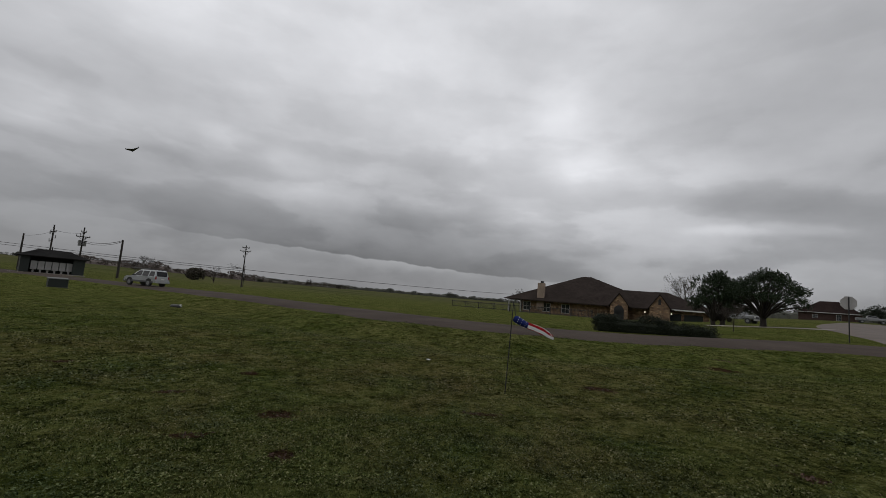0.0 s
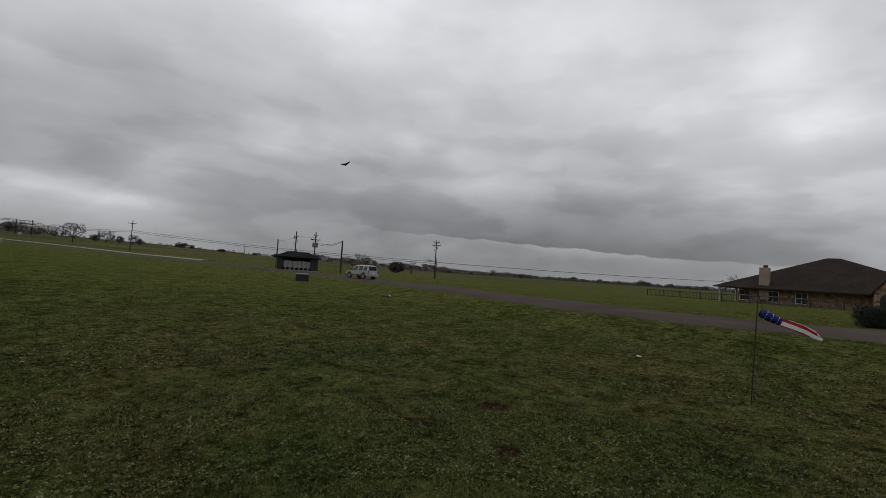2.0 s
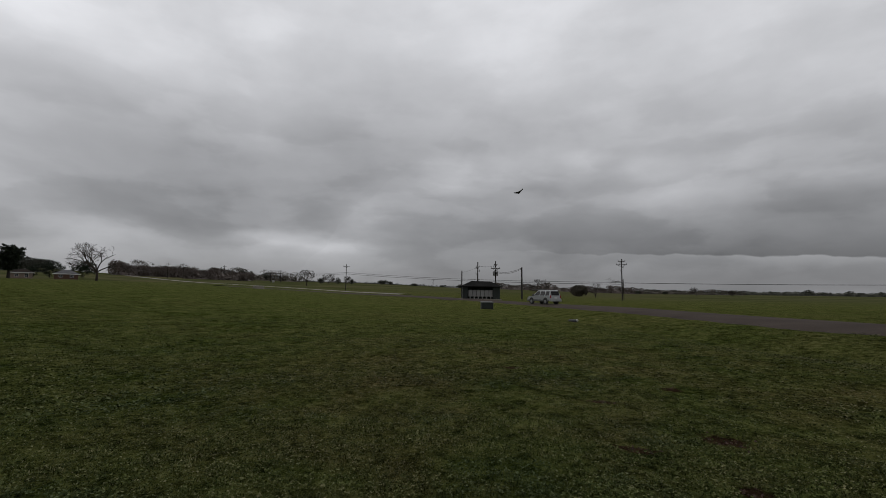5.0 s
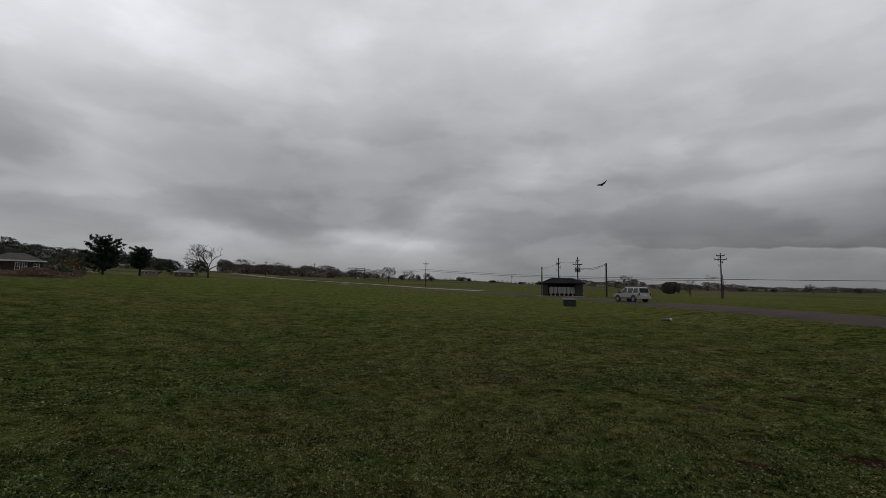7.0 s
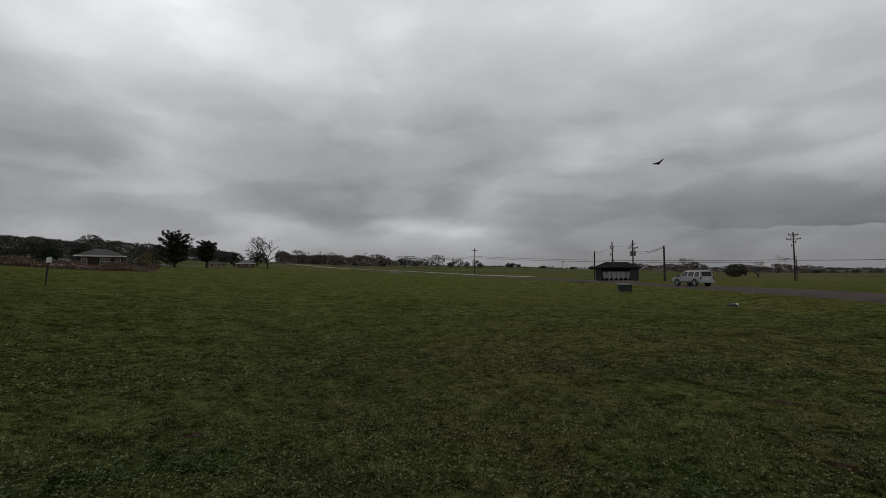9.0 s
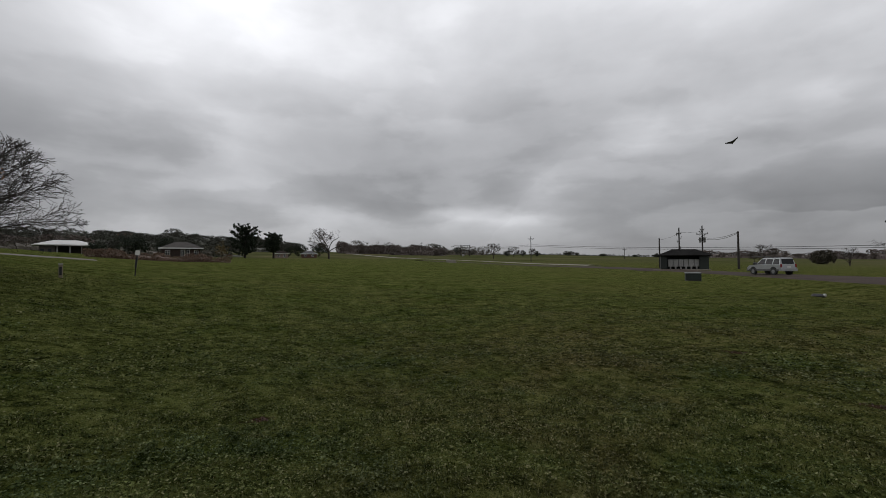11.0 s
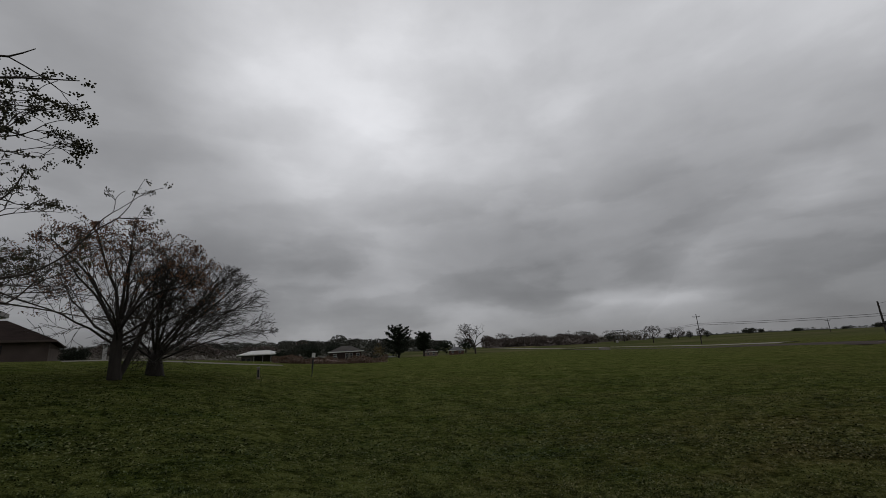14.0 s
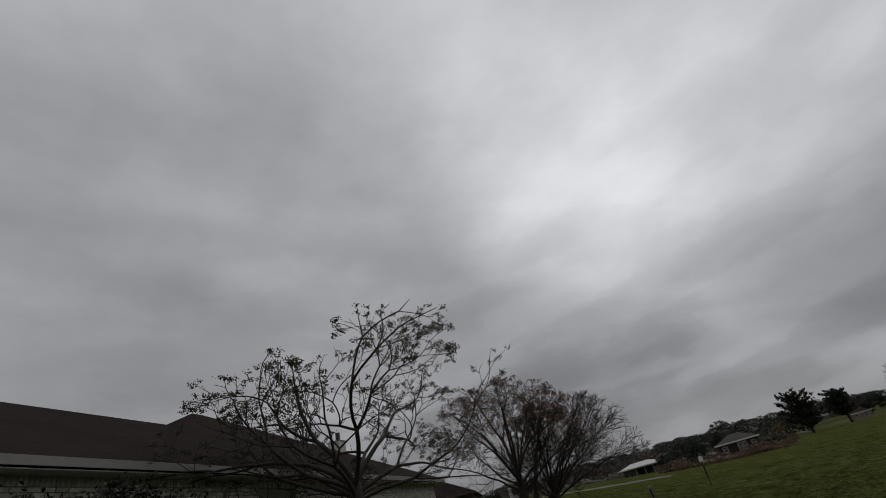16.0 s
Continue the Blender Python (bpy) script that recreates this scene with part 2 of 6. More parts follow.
def grass_ground():
    m, net, b, pos = material("lawn")
    dry, lush = lawn_patches(net, pos)
    fine = net.noise(pos, 42, 4, 0.8)
    grain = net.noise(pos, 150, 3, 0.7)
    tuft = net.noise(pos, 6.5, 5, 0.72, 0.6)
    clump = net.noise(net.vmath("ADD", pos, (3.0, 9.0, 0.0)), 1.7, 5, 0.65, 0.7)
    f = net.math("ADD", net.math("MULTIPLY", tuft, 0.34), net.math("ADD", net.math("ADD", net.math("MULTIPLY", fine, 0.26), net.math("MULTIPLY", grain, 0.20)), net.math("MULTIPLY", clump, 0.20)))
    green = net.ramp(f, (0.425, (0.0148, 0.0204, 0.0058)), (0.470, (0.0391, 0.0467, 0.0126)), (0.515, (0.0976, 0.1114, 0.0308)), (0.585, (0.1610, 0.1710, 0.0595)))
    straw = net.ramp(f, (0.43, (0.0149, 0.0127, 0.0057)), (0.50, (0.1122, 0.0826, 0.0331)), (0.58, (0.2903, 0.2032, 0.1110)))
    deep = net.ramp(f, (0.43, (0.0037, 0.0091, 0.0021)), (0.50, (0.0501, 0.0649, 0.0140)), (0.58, (0.1442, 0.1687, 0.0485)))
    col = net.mix(dry, net.mix(lush, green, deep), straw)
    soil = net.ramp(net.math("ADD", net.math("MULTIPLY", fine, 0.5), net.math("MULTIPLY", tuft, 0.5)), (0.38, (0.008, 0.005, 0.0035)), (0.52, (0.040, 0.021, 0.014)), (0.66, (0.105, 0.062, 0.045)))
    col = net.mix(worn_soil(net, pos), col, soil)
    # hay-coloured open fields across the road
    far = net.add("ShaderNodeMapRange", {"Value": net.vmath("LENGTH", pos, out=1), 1: 60.0, 2: 230.0, 3: 0.0, 4: 0.85}).outputs[0]
    swath = net.noise(net.vmath("MULTIPLY", pos, (0.25, 1.0, 1.0)), 0.05, 5, 0.6)
    hay = net.ramp(net.math("ADD", net.math("MULTIPLY", net.noise(pos, 0.02, 5, 0.6), 0.5), net.math("MULTIPLY", swath, 0.5)), (0.36, (0.036, 0.047, 0.017)), (0.5, (0.070, 0.072, 0.034)), (0.64, (0.115, 0.098, 0.056)))
    col = net.mix(far, col, hay)
    wire(net, b, col, 0.95, net.math("ADD", net.math("MULTIPLY", fine, 0.4), f), 1.0, 0.09)
    b.inputs["Specular IOR Level"].default_value = 0.0
    return m


def grass_blades():
    m, net, b, pos = material("grass_blade")
    dry, lush = lawn_patches(net, pos)
    r = net.add("ShaderNodeNewGeometry").outputs["Random Per Island"]
    green = net.ramp(r, (0.0, (0.0170, 0.0240, 0.0060)), (0.45, (0.0400, 0.0530, 0.0140)), (0.8, (0.0980, 0.1130, 0.0370)), (1.0, (0.1750, 0.1720, 0.0880)))
    straw = net.ramp(r, (0.0, (0.0280, 0.0245, 0.0100)), (0.6, (0.0880, 0.0670, 0.0341)), (1.0, (0.2200, 0.1600, 0.1100)))
    deep = net.ramp(r, (0.0, (0.0150, 0.0240, 0.0070)), (0.6, (0.0440, 0.0590, 0.0210)), (1.0, (0.1150, 0.1430, 0.0680)))
    col = net.mix(dry, net.mix(lush, green, deep), straw)
    # thick and thin growth from tuft to tuft
    clump = net.noise(net.vmath("ADD", pos, (3.0, 9.0, 0.0)), 1.7, 5, 0.65, 0.7)
    tuft = net.noise(pos, 6.5, 4, 0.7, 0.6)
    vigour = net.ramp(net.math("ADD", net.math("MULTIPLY", clump, 0.55), net.math("MULTIPLY", tuft, 0.45)), (0.40, 0.78), (0.50, 1.0), (0.60, 1.25))
    col = net.mix(1.0, col, vigour, "MULTIPLY")
    wire(net, b, col, 0.75)
    b.inputs["Specular IOR Level"].default_value = 0.02
    return m


def asphalt():
    m, net, b, pos = material("asphalt")
    grit = net.noise(pos, 60, 3, 0.7)
    patch = net.noise(pos, 0.35, 4, 0.6)
    f = net.math("ADD", net.math("MULTIPLY", grit, 0.45), net.math("MULTIPLY", patch, 0.55))
    wire(net, b, net.ramp(f, (0.3, (0.039, 0.031, 0.026)), (0.7, (0.084, 0.068, 0.058))), 0.85, grit, 0.4, 0.01)
    b.inputs["Specular IOR Level"].default_value = 0.02
    return m


def shingles(name, lo, hi):
    m, net, b, pos = material(name)
    co = net.add("ShaderNodeTexCoord").outputs["Object"]
    br = net.add("ShaderNodeTexBrick", {"Vector": co, "Color1": (*lo, 1), "Color2": (*hi, 1), "Mortar": (*[c * 0.4 for c in lo], 1), "Scale": 1.0, "Mortar Size": 0.012, "Brick Width": 0.35, "Row Height": 0.14})
    n = net.noise(co, 25, 4, 0.7)
    big = net.noise(co, 0.5, 4)
    col = net.mix(0.5, br.outputs[0], net.ramp(n, (0.3, lo), (0.7, hi)))
    col = net.mix(net.ramp(big, (0.4, 0.0), (0.7, 0.4)), col, tuple(c * 1.3 for c in hi))
    wire(net, b, col, 0.92, n, 0.4, 0.01)
    b.inputs["Specular IOR Level"].default_value = 0.03
    return m


def leafage(name, lo, hi, broad=0.4, scale=1.2):
    m, net, b, pos = material(name)
    r = net.add("ShaderNodeNewGeometry").outputs["Random Per Island"]
    n = net.noise(pos, scale, 3)
    f = net.math("ADD", net.math("MULTIPLY", r, 1.0 - broad), net.math("MULTIPLY", n, broad))
    wire(net, b, net.ramp(f, (0.2, lo), (0.8, hi)), 0.7)
    b.inputs["Specular IOR Level"].default_value = 0.25
    return m


def bark(name, lo, hi):
    m, net, b, pos = material(name)
    st = net.vmath("MULTIPLY", pos, (9.0, 9.0, 2.0))
    n = net.noise(st, 1.5, 5, 0.65)
    n2 = net.noise(pos, 1.0, 3)
    f = net.math("ADD", net.math("MULTIPLY", n, 0.7), net.math("MULTIPLY", n2, 0.3))
    wire(net, b, net.ramp(f, (0.3, lo), (0.7, hi)), 0.9, n, 0.7, 0.03)
    return m


LAWN = grass_ground()
ASPHALT = asphalt()
BLADE = grass_blades()
CONCRETE = plain("concrete", (0.26, 0.235, 0.205), 0.85, 0.2, 2.0)
def rubble():
    m, net, b, pos = material("stone_wall")
    co = net.vmath("MULTIPLY", net.add("ShaderNodeTexCoord").outputs["Object"], (1.0, 1.0, 1.5))
    cell = net.add("ShaderNodeTexVoronoi", {"Vector": co, "Scale": 2.4})
    tint = net.add("ShaderNodeSeparateColor", {0: cell.outputs["Color"]}).outputs[0]
    col = net.ramp(tint, (0.0, (0.0975, 0.0524, 0.0295)), (0.4, (0.2243, 0.1312, 0.0720)), (0.75, (0.3315, 0.2081, 0.1147)), (1.0, (0.4095, 0.2805, 0.1638)))
    joint = net.ramp(cell.outputs["Distance"], (0.25, 0.0), (0.50, 0.6))
    col = net.mix(joint, col, (0.1463, 0.1041, 0.0696))
    wire(net, b, col, 0.9, net.noise(co, 20, 4), 0.5, 0.03)
    return m


STONE = rubble()
ROOF_BROWN = shingles("brown_shingles", (0.019, 0.0150, 0.0130), (0.041, 0.0325, 0.0285))
ROOF_DARK = shingles("dark_shingles", (0.0130, 0.0088, 0.0078), (0.0300, 0.0208, 0.0186))
WHITE_BRICK = plain("painted_brick", (0.50, 0.49, 0.46), 0.8, 0.22, 5.0)
MORTAR = plain("grey_mortar", (0.25, 0.24, 0.225), 0.95, 0.2, 8.0)
TAN_BRICK = plain("brown_brick", (0.078, 0.060, 0.053), 0.9, 0.3, 3.0)
WHITE_PAINT = plain("white_paint", (0.62, 0.61, 0.58), 0.5, 0.08, 2.0)
GREY_PAINT = plain("grey_trim", (0.34, 0.33, 0.32), 0.6, 0.12, 2.0)
DULL_STEEL = plain("dull_steel", (0.13, 0.13, 0.125), 0.6, 0.2, 2.0)
FASCIA = plain("weathered_fascia", (0.22, 0.21, 0.20), 0.7, 0.15, 2.0)
DARK_PAINT = plain("dark_green_paint", (0.010, 0.0155, 0.0125), 0.6, 0.3, 2.0)
BLACK_METAL = plain("black_metal", (0.014, 0.014, 0.015), 0.45, 0.2, 5.0)
POLE_WOOD = bark("pole_wood", (0.014, 0.012, 0.010), (0.050, 0.042, 0.036))
BARK = bark("grey_bark", (0.012, 0.0085, 0.0058), (0.046, 0.034, 0.024))
BARK_DARK = bark("dark_bark", (0.012, 0.0095, 0.0075), (0.040, 0.032, 0.026))
OAK_LEAF = leafage("oak_leaf", (0.008, 0.016, 0.007), (0.030, 0.047, 0.018))
CEDAR_LEAF = leafage("cedar_leaf", (0.007, 0.012, 0.007), (0.024, 0.034, 0.016))
SEED = leafage("dry_seed_cluster", (0.050, 0.022, 0.012), (0.16, 0.075, 0.032))
SEED_GREEN = leafage("seed_cluster", (0.020, 0.020, 0.010), (0.065, 0.060, 0.028))
HEDGE_LEAF = leafage("hedge_leaf", (0.005, 0.008, 0.004), (0.020, 0.027, 0.012))
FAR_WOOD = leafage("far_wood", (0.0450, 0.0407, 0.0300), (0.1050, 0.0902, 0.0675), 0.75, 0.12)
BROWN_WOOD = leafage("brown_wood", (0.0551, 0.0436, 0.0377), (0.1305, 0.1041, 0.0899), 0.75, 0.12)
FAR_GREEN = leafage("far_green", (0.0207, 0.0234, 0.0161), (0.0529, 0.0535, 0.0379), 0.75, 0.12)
DRY_BRUSH = leafage("dry_brush", (0.075, 0.045, 0.03), (0.17, 0.11, 0.075))
GLASS = plain("window_glass", (0.03, 0.035, 0.04), 0.08, 0.1, 1.0, bump=0)


# ---- the lie of the land ----
RK = (0.0, 9.0, 20.0, 45.0, 90.0, 250.0, 900.0)
LAND = {
    -60: (0, 0.15, 0.60, 1.2, 2.4, 6, 9),
    -42: (0, 0.15, 0.60, 1.3, 2.6, 6, 9),
    -20: (0, 0.10, 0.46, 0.55, 0.6, 1.2, 4),
    0: (0, 0.05, 0.44, 0.50, 0.4, 0.8, 4),
    22: (0, 0.05, 0.25, 0.45, 0.4, 0.8, 5),
    40: (0, 0.05, 0.10, 0.05, 0.8, 3.2, 9),
    58: (0, 0.0, 0.15, 0.25, 0.8, 4.2, 16),
    80: (0, 0.0, 0.25, 1.0, 2.6, 6.0, 20),
    100: (0, 0.1, 0.7, 1.7, 3.0, 7.0, 36),
    124: (0, 0.75, 1.88, 3.3, 5.0, 9.0, 36),
    148: (0, 1.35, 2.15, 3.6, 5.2, 8.0, 30),
    220: (0, 0.9, 1.6, 2.5, 3.5, 6.0, 12),
}
_az = sorted(LAND)
_knots = np.array([a for a in _az] + [300])
_tab = np.array([LAND[a] for a in _az] + [LAND[-60]], float)


def _cat(p0, p1, p2, p3, f):
    return 0.5 * (2 * p1 + (p2 - p0) * f + (2 * p0 - 5 * p1 + 4 * p2 - p3) * f * f + (3 * p1 - p0 - 3 * p2 + p3) * f ** 3)


def land(x, y):
    """Height of the ground at x, y (numbers or arrays)."""
    x, y = np.asarray(x, float), np.asarray(y, float)
    r = np.hypot(x, y)
    az = (np.degrees(np.arctan2(-x, y)) + 60) % 360 - 60
    lk = np.log(np.array(RK) + 6.0)
    lr = np.minimum(np.log(r + 6.0), lk[-1])
    i = np.clip(np.searchsorted(lk, lr, side="right") - 1, 0, len(lk) - 2)
    f = (lr - lk[i]) / (lk[i + 1] - lk[i])
    n = len(_knots) - 1
    j = np.clip(np.searchsorted(_knots, az, side="right") - 1, 0, n - 1)
    g = (az - _knots[j]) / (_knots[j + 1] - _knots[j])
    g = g * g * (3 - 2 * g) * 0.5 + g * 0.5
    m = len(lk) - 1

    def ring(k):
        k = k % n
        return _cat(_tab[k, np.maximum(i - 1, 0)], _tab[k, i], _tab[k, i + 1], _tab[k, np.minimum(i + 2, m)], f)

    return ring(j) * (1 - g) + ring(j + 1) * g


def spot(az, r, up=0.0):
    a = radians(az)
    x, y = -math.sin(a) * r, math.cos(a) * r
    return Vector((x, y, float(land(x, y)) + up))


# ---- mesh helpers ----
def mesh_of(name, verts, faces, mat, smooth=False):
    me = bpy.data.meshes.new(name)
    me.from_pydata([tuple(v) for v in verts], [], [tuple(f) for f in faces])
    for m in mat if isinstance(mat, (list, tuple)) else [mat]:
        me.materials.append(m)
    if smooth:
        me.polygons.foreach_set("use_smooth", [True] * len(me.polygons))
    me.update()
    return me


def empty(name, at=(0, 0, 0), turn=0.0, **tags):
    ob = new(name)
    ob.matrix_world = pose(*at, 0, 0, turn)
    ob.empty_display_size = 0.2
    return tagged(ob, **tags)


def part(name, bm, mat, parent, label=""):
    me = bpy.data.meshes.new(name)
    bm.to_mesh(me)
    bm.free()
    me.materials.append(mat)
    ob = new(name, me)
    ob.parent = parent
    return tagged(ob, label=label)


def part_me(name, me, parent, label="", m=None):
    ob = new(name, me)
    ob.parent = parent
    if m is not None:
        ob.matrix_basis = m
    return tagged(ob, label=label)


def box(bm, size, at=(0, 0, 0), turn=(0, 0, 0), bevel=0.0):
    r = bmesh.ops.create_cube(bm, size=1.0, matrix=pose(*at, *turn) @ Matrix.Diagonal((*size, 1)))
    if bevel:
        es = {e for v in r["verts"] for e in v.link_edges}
        bmesh.ops.bevel(bm, geom=list(es), offset=bevel, segments=1, affect="EDGES")
    return bm


def boxed(size, at=(0, 0, 0), turn=(0, 0, 0), bevel=0.0):
    return box(bmesh.new(), size, at, turn, bevel)


def rod(bm, a, b, r1, r2=None, sides=10):
    a, b = Vector(a), Vector(b)
    d = b - a
    m = Matrix.Translation((a + b) / 2) @ d.to_track_quat("Z", "Y").to_matrix().to_4x4()
    bmesh.ops.create_cone(bm, cap_ends=True, segments=sides, radius1=r1, radius2=r1 if r2 is None else r2, depth=d.length, matrix=m)
    return bm


def solid(bm, verts, faces):
    vs = [bm.verts.new(v) for v in verts]
    for f in faces:
        bm.faces.new([vs[i] for i in f])
    return bm


def tubes(lines, sides=(7, 5, 4, 3)):
    """Tapered tubes along poly-lines [(points, radii)], as verts and faces."""
    V, F = [], []
    for pts, rad in lines:
        k = sides[0] if rad[0] > 0.06 else sides[1] if rad[0] > 0.025 else sides[2] if rad[0] > 0.012 else sides[3]
        base = len(V)
        for i, (p, r) in enumerate(zip(pts, rad)):
            d = (pts[min(i + 1, len(pts) - 1)] - pts[max(i - 1, 0)]).normalized()
            u = d.orthogonal().normalized() if i == 0 else (u - d * u.dot(d)).normalized()
            w = d.cross(u)
            for s in range(k):
                a = 2 * math.pi * s / k
                V.append(p + (u * math.cos(a) + w * math.sin(a)) * r)
        for i in range(len(pts) - 1):
            for s in range(k):
                a, b2 = base + i * k + s, base + i * k + (s + 1) % k
                F.append((a, b2, b2 + k, a + k))
        F.append(tuple(base + (len(pts) - 1) * k + s for s in range(k)))
    return V, F


def grow(rng, start, way_, length, radius, level, spec, lines, tips, env=None):
    """One limb and, along it, its side limbs."""
    s = spec[level]
    n = s["steps"]
    pts, rad = [Vector(start)], [radius]
    d = Vector(way_).normalized()
    for i in range(n):
        d = (d + Vector((rng.gauss(0, 1), rng.gauss(0, 1), rng.gauss(0, 1))) * s["wander"] + Vector((0, 0, s["lift"]))).normalized()
        q = pts[-1] + d * (length / n)
        if env and (level > 0 or len(env) > 6) and i > 0 and sum(((q[k] - env[k]) / env[k + 3]) ** 2 for k in range(3)) > 1 + 0.12 * rng.gauss(0, 1):
            break
        pts.append(q)
        rad.append(max(radius * (1 - (1 - s["taper"]) * (i + 1) / n), spec[-1].get("thin", 0.004)))
    n = len(pts) - 1
    rad = [max(radius * (1 - (1 - s["taper"]) * i / max(n, 1)), spec[-1].get("thin", 0.004)) for i in range(n + 1)]
    lines.append((pts, rad))
    if level + 1 >= len(spec) or "count" not in s:
        tips.append((pts[-1], d))
        return
    c = s["count"]
    for k in range(c):
        f = s["from"] + (1 - s["from"]) * (k + rng.random() * 0.8) / c
        x = min(f * n, n - 0.001)
        i = int(x)
        p = pts[i].lerp(pts[i + 1], x - i)
        r = rad[i] + (rad[i + 1] - rad[i]) * (x - i)
        t = (pts[i + 1] - pts[i]).normalized()
        side = t.orthogonal().normalized()
        side.rotate(Matrix.Rotation(k * 2.4 + rng.random() * 1.5, 3, t))
        ang = radians(s["angle"] + rng.gauss(0, s.get("spread", 10)))
        nd = t * math.cos(ang) + side * math.sin(ang)
        grow(rng, p, nd, length * s["ratio"] * (1.15 - 0.5 * f) * rng.uniform(0.75, 1.2), r * s["thick"], level + 1, spec, lines, tips, env)


def fork(rng, start, way_, length, radius, depth, lines, tips, rise, spread, env, bend=0.16, thin=0.006):
    """One curved limb that keeps dividing in two, crooked at each fork, inside a flat-topped crown."""
    pts, d = [Vector(start)], Vector(way_).normalized()
    drift = Vector((rng.gauss(0, 1), rng.gauss(0, 1), rng.gauss(0, 0.6))).normalized() * bend
    out = False
    for _ in range(4):
        d = (d + drift + Vector((rng.gauss(0, 0.06), rng.gauss(0, 0.06), rng.gauss(0, 0.06) + rise))).normalized()
        if d.z < -0.12:
            d = Vector((d.x, d.y, -0.12 + 0.5 * (d.z + 0.12) * 0.3)).normalized()
        q = pts[-1] + d * (length / 4)
        pts.append(q)
        if sum(abs((q[k] - env[k]) / env[k + 3]) ** 4 for k in range(3)) > 1 + 0.15 * rng.gauss(0, 1):
            out = True
            break
    n = len(pts) - 1
    end = thin if out else radius * 0.78
    lines.append((pts, [max(radius + (end - radius) * i / n, thin) for i in range(n + 1)]))
    if out or depth == 0:
        tips.append((pts[-1], d))
        return
    side = d.orthogonal().normalized()
    side.rotate(Matrix.Rotation(rng.random() * 6.283, 3, d))
    kids = [(1, 0.30, 0.80, 0.95), (-1, 0.72, 0.62, 0.80)] + ([(0.3, 0.9, 0.5, 0.7)] if rng.random() < 0.28 else [])
    for sg, turn, thick, far in kids:
        a = radians(spread) * turn * rng.uniform(0.75, 1.3)
        nd = d * math.cos(a) + side * math.sin(a) * (1 if sg > 0 else -1)
        if sg == 0.3:
            nd = d * math.cos(a) + d.cross(side) * math.sin(a)
        fork(rng, pts[-1], nd, length * far * rng.uniform(0.72, 1.0), radius * 0.78 * thick ** 0.5, depth - 1, lines, tips, rise, spread, env, bend, thin)


def tuft_cloud(rng, centres, size, count, length):
    """Sprays of leaves: each a short pointed tuft of leaf quads along its own axis."""
    V, F = [], []
    for c, ax in centres:
        for _ in range(count):
            f = rng.random()
            p = Vector(c) + ax * (f * length) + Vector((rng.gauss(0, 1), rng.gauss(0, 1), rng.gauss(0, 1))) * (length * 0.26 * (1.1 - f))
            a = (ax + Vector((rng.gauss(0, 0.6), rng.gauss(0, 0.6), rng.gauss(0, 0.6)))).normalized()
            b = a.orthogonal().normalized()
            b.rotate(Matrix.Rotation(rng.random() * 6.28, 3, a))
            l, w = size * rng.uniform(0.7, 1.3), size * rng.uniform(0.35, 0.6)
            i = len(V)
            V += [p - a * l, p - b * w, p + a * l, p + b * w]
            F.append((i, i + 1, i + 2, i + 3))
    return V, F


def leaf_cloud(rng, centres, size, count, spread):
    """Small leaf quads scattered round the given points."""
    V, F = [], []
    for c in centres:
        for _ in range(count):
            p = Vector(c) + Vector((rng.gauss(0, spread), rng.gauss(0, spread), rng.gauss(0, spread * 0.8)))
            a = Vector((rng.gauss(0, 1), rng.gauss(0, 1), rng.gauss(0, 1))).normalized()
            b = a.orthogonal().normalized()
            b.rotate(Matrix.Rotation(rng.random() * 6.28, 3, a))
            l, w = size * rng.uniform(0.6, 1.3), size * rng.uniform(0.3, 0.6)
            i = len(V)
            V += [p - a * l, p - b * w, p + a * l, p + b * w]
            F.append((i, i + 1, i + 2, i + 3))
    return V, F


def bead_cloud(rng, centres, size, count, spread):
    """Bunches of small round berries hanging at the given points."""
    V, F = [], []
    for c in centres:
        for _ in range(count):
            p = Vector(c) + Vector((rng.gauss(0, spread), rng.gauss(0, spread), rng.gauss(-spread * 0.4, spread * 0.7)))
            r = size * rng.uniform(0.7, 1.3)
            i = len(V)
            V += [p + Vector(v) * r for v in ((1, 0, 0), (0, 1, 0), (-1, 0, 0), (0, -1, 0), (0, 0, 1), (0, 0, -1))]
            F += [(i + a, i + (a + 1) % 4, i + 4) for a in range(4)] + [(i + (a + 1) % 4, i + a, i + 5) for a in range(4)]
    return V, F


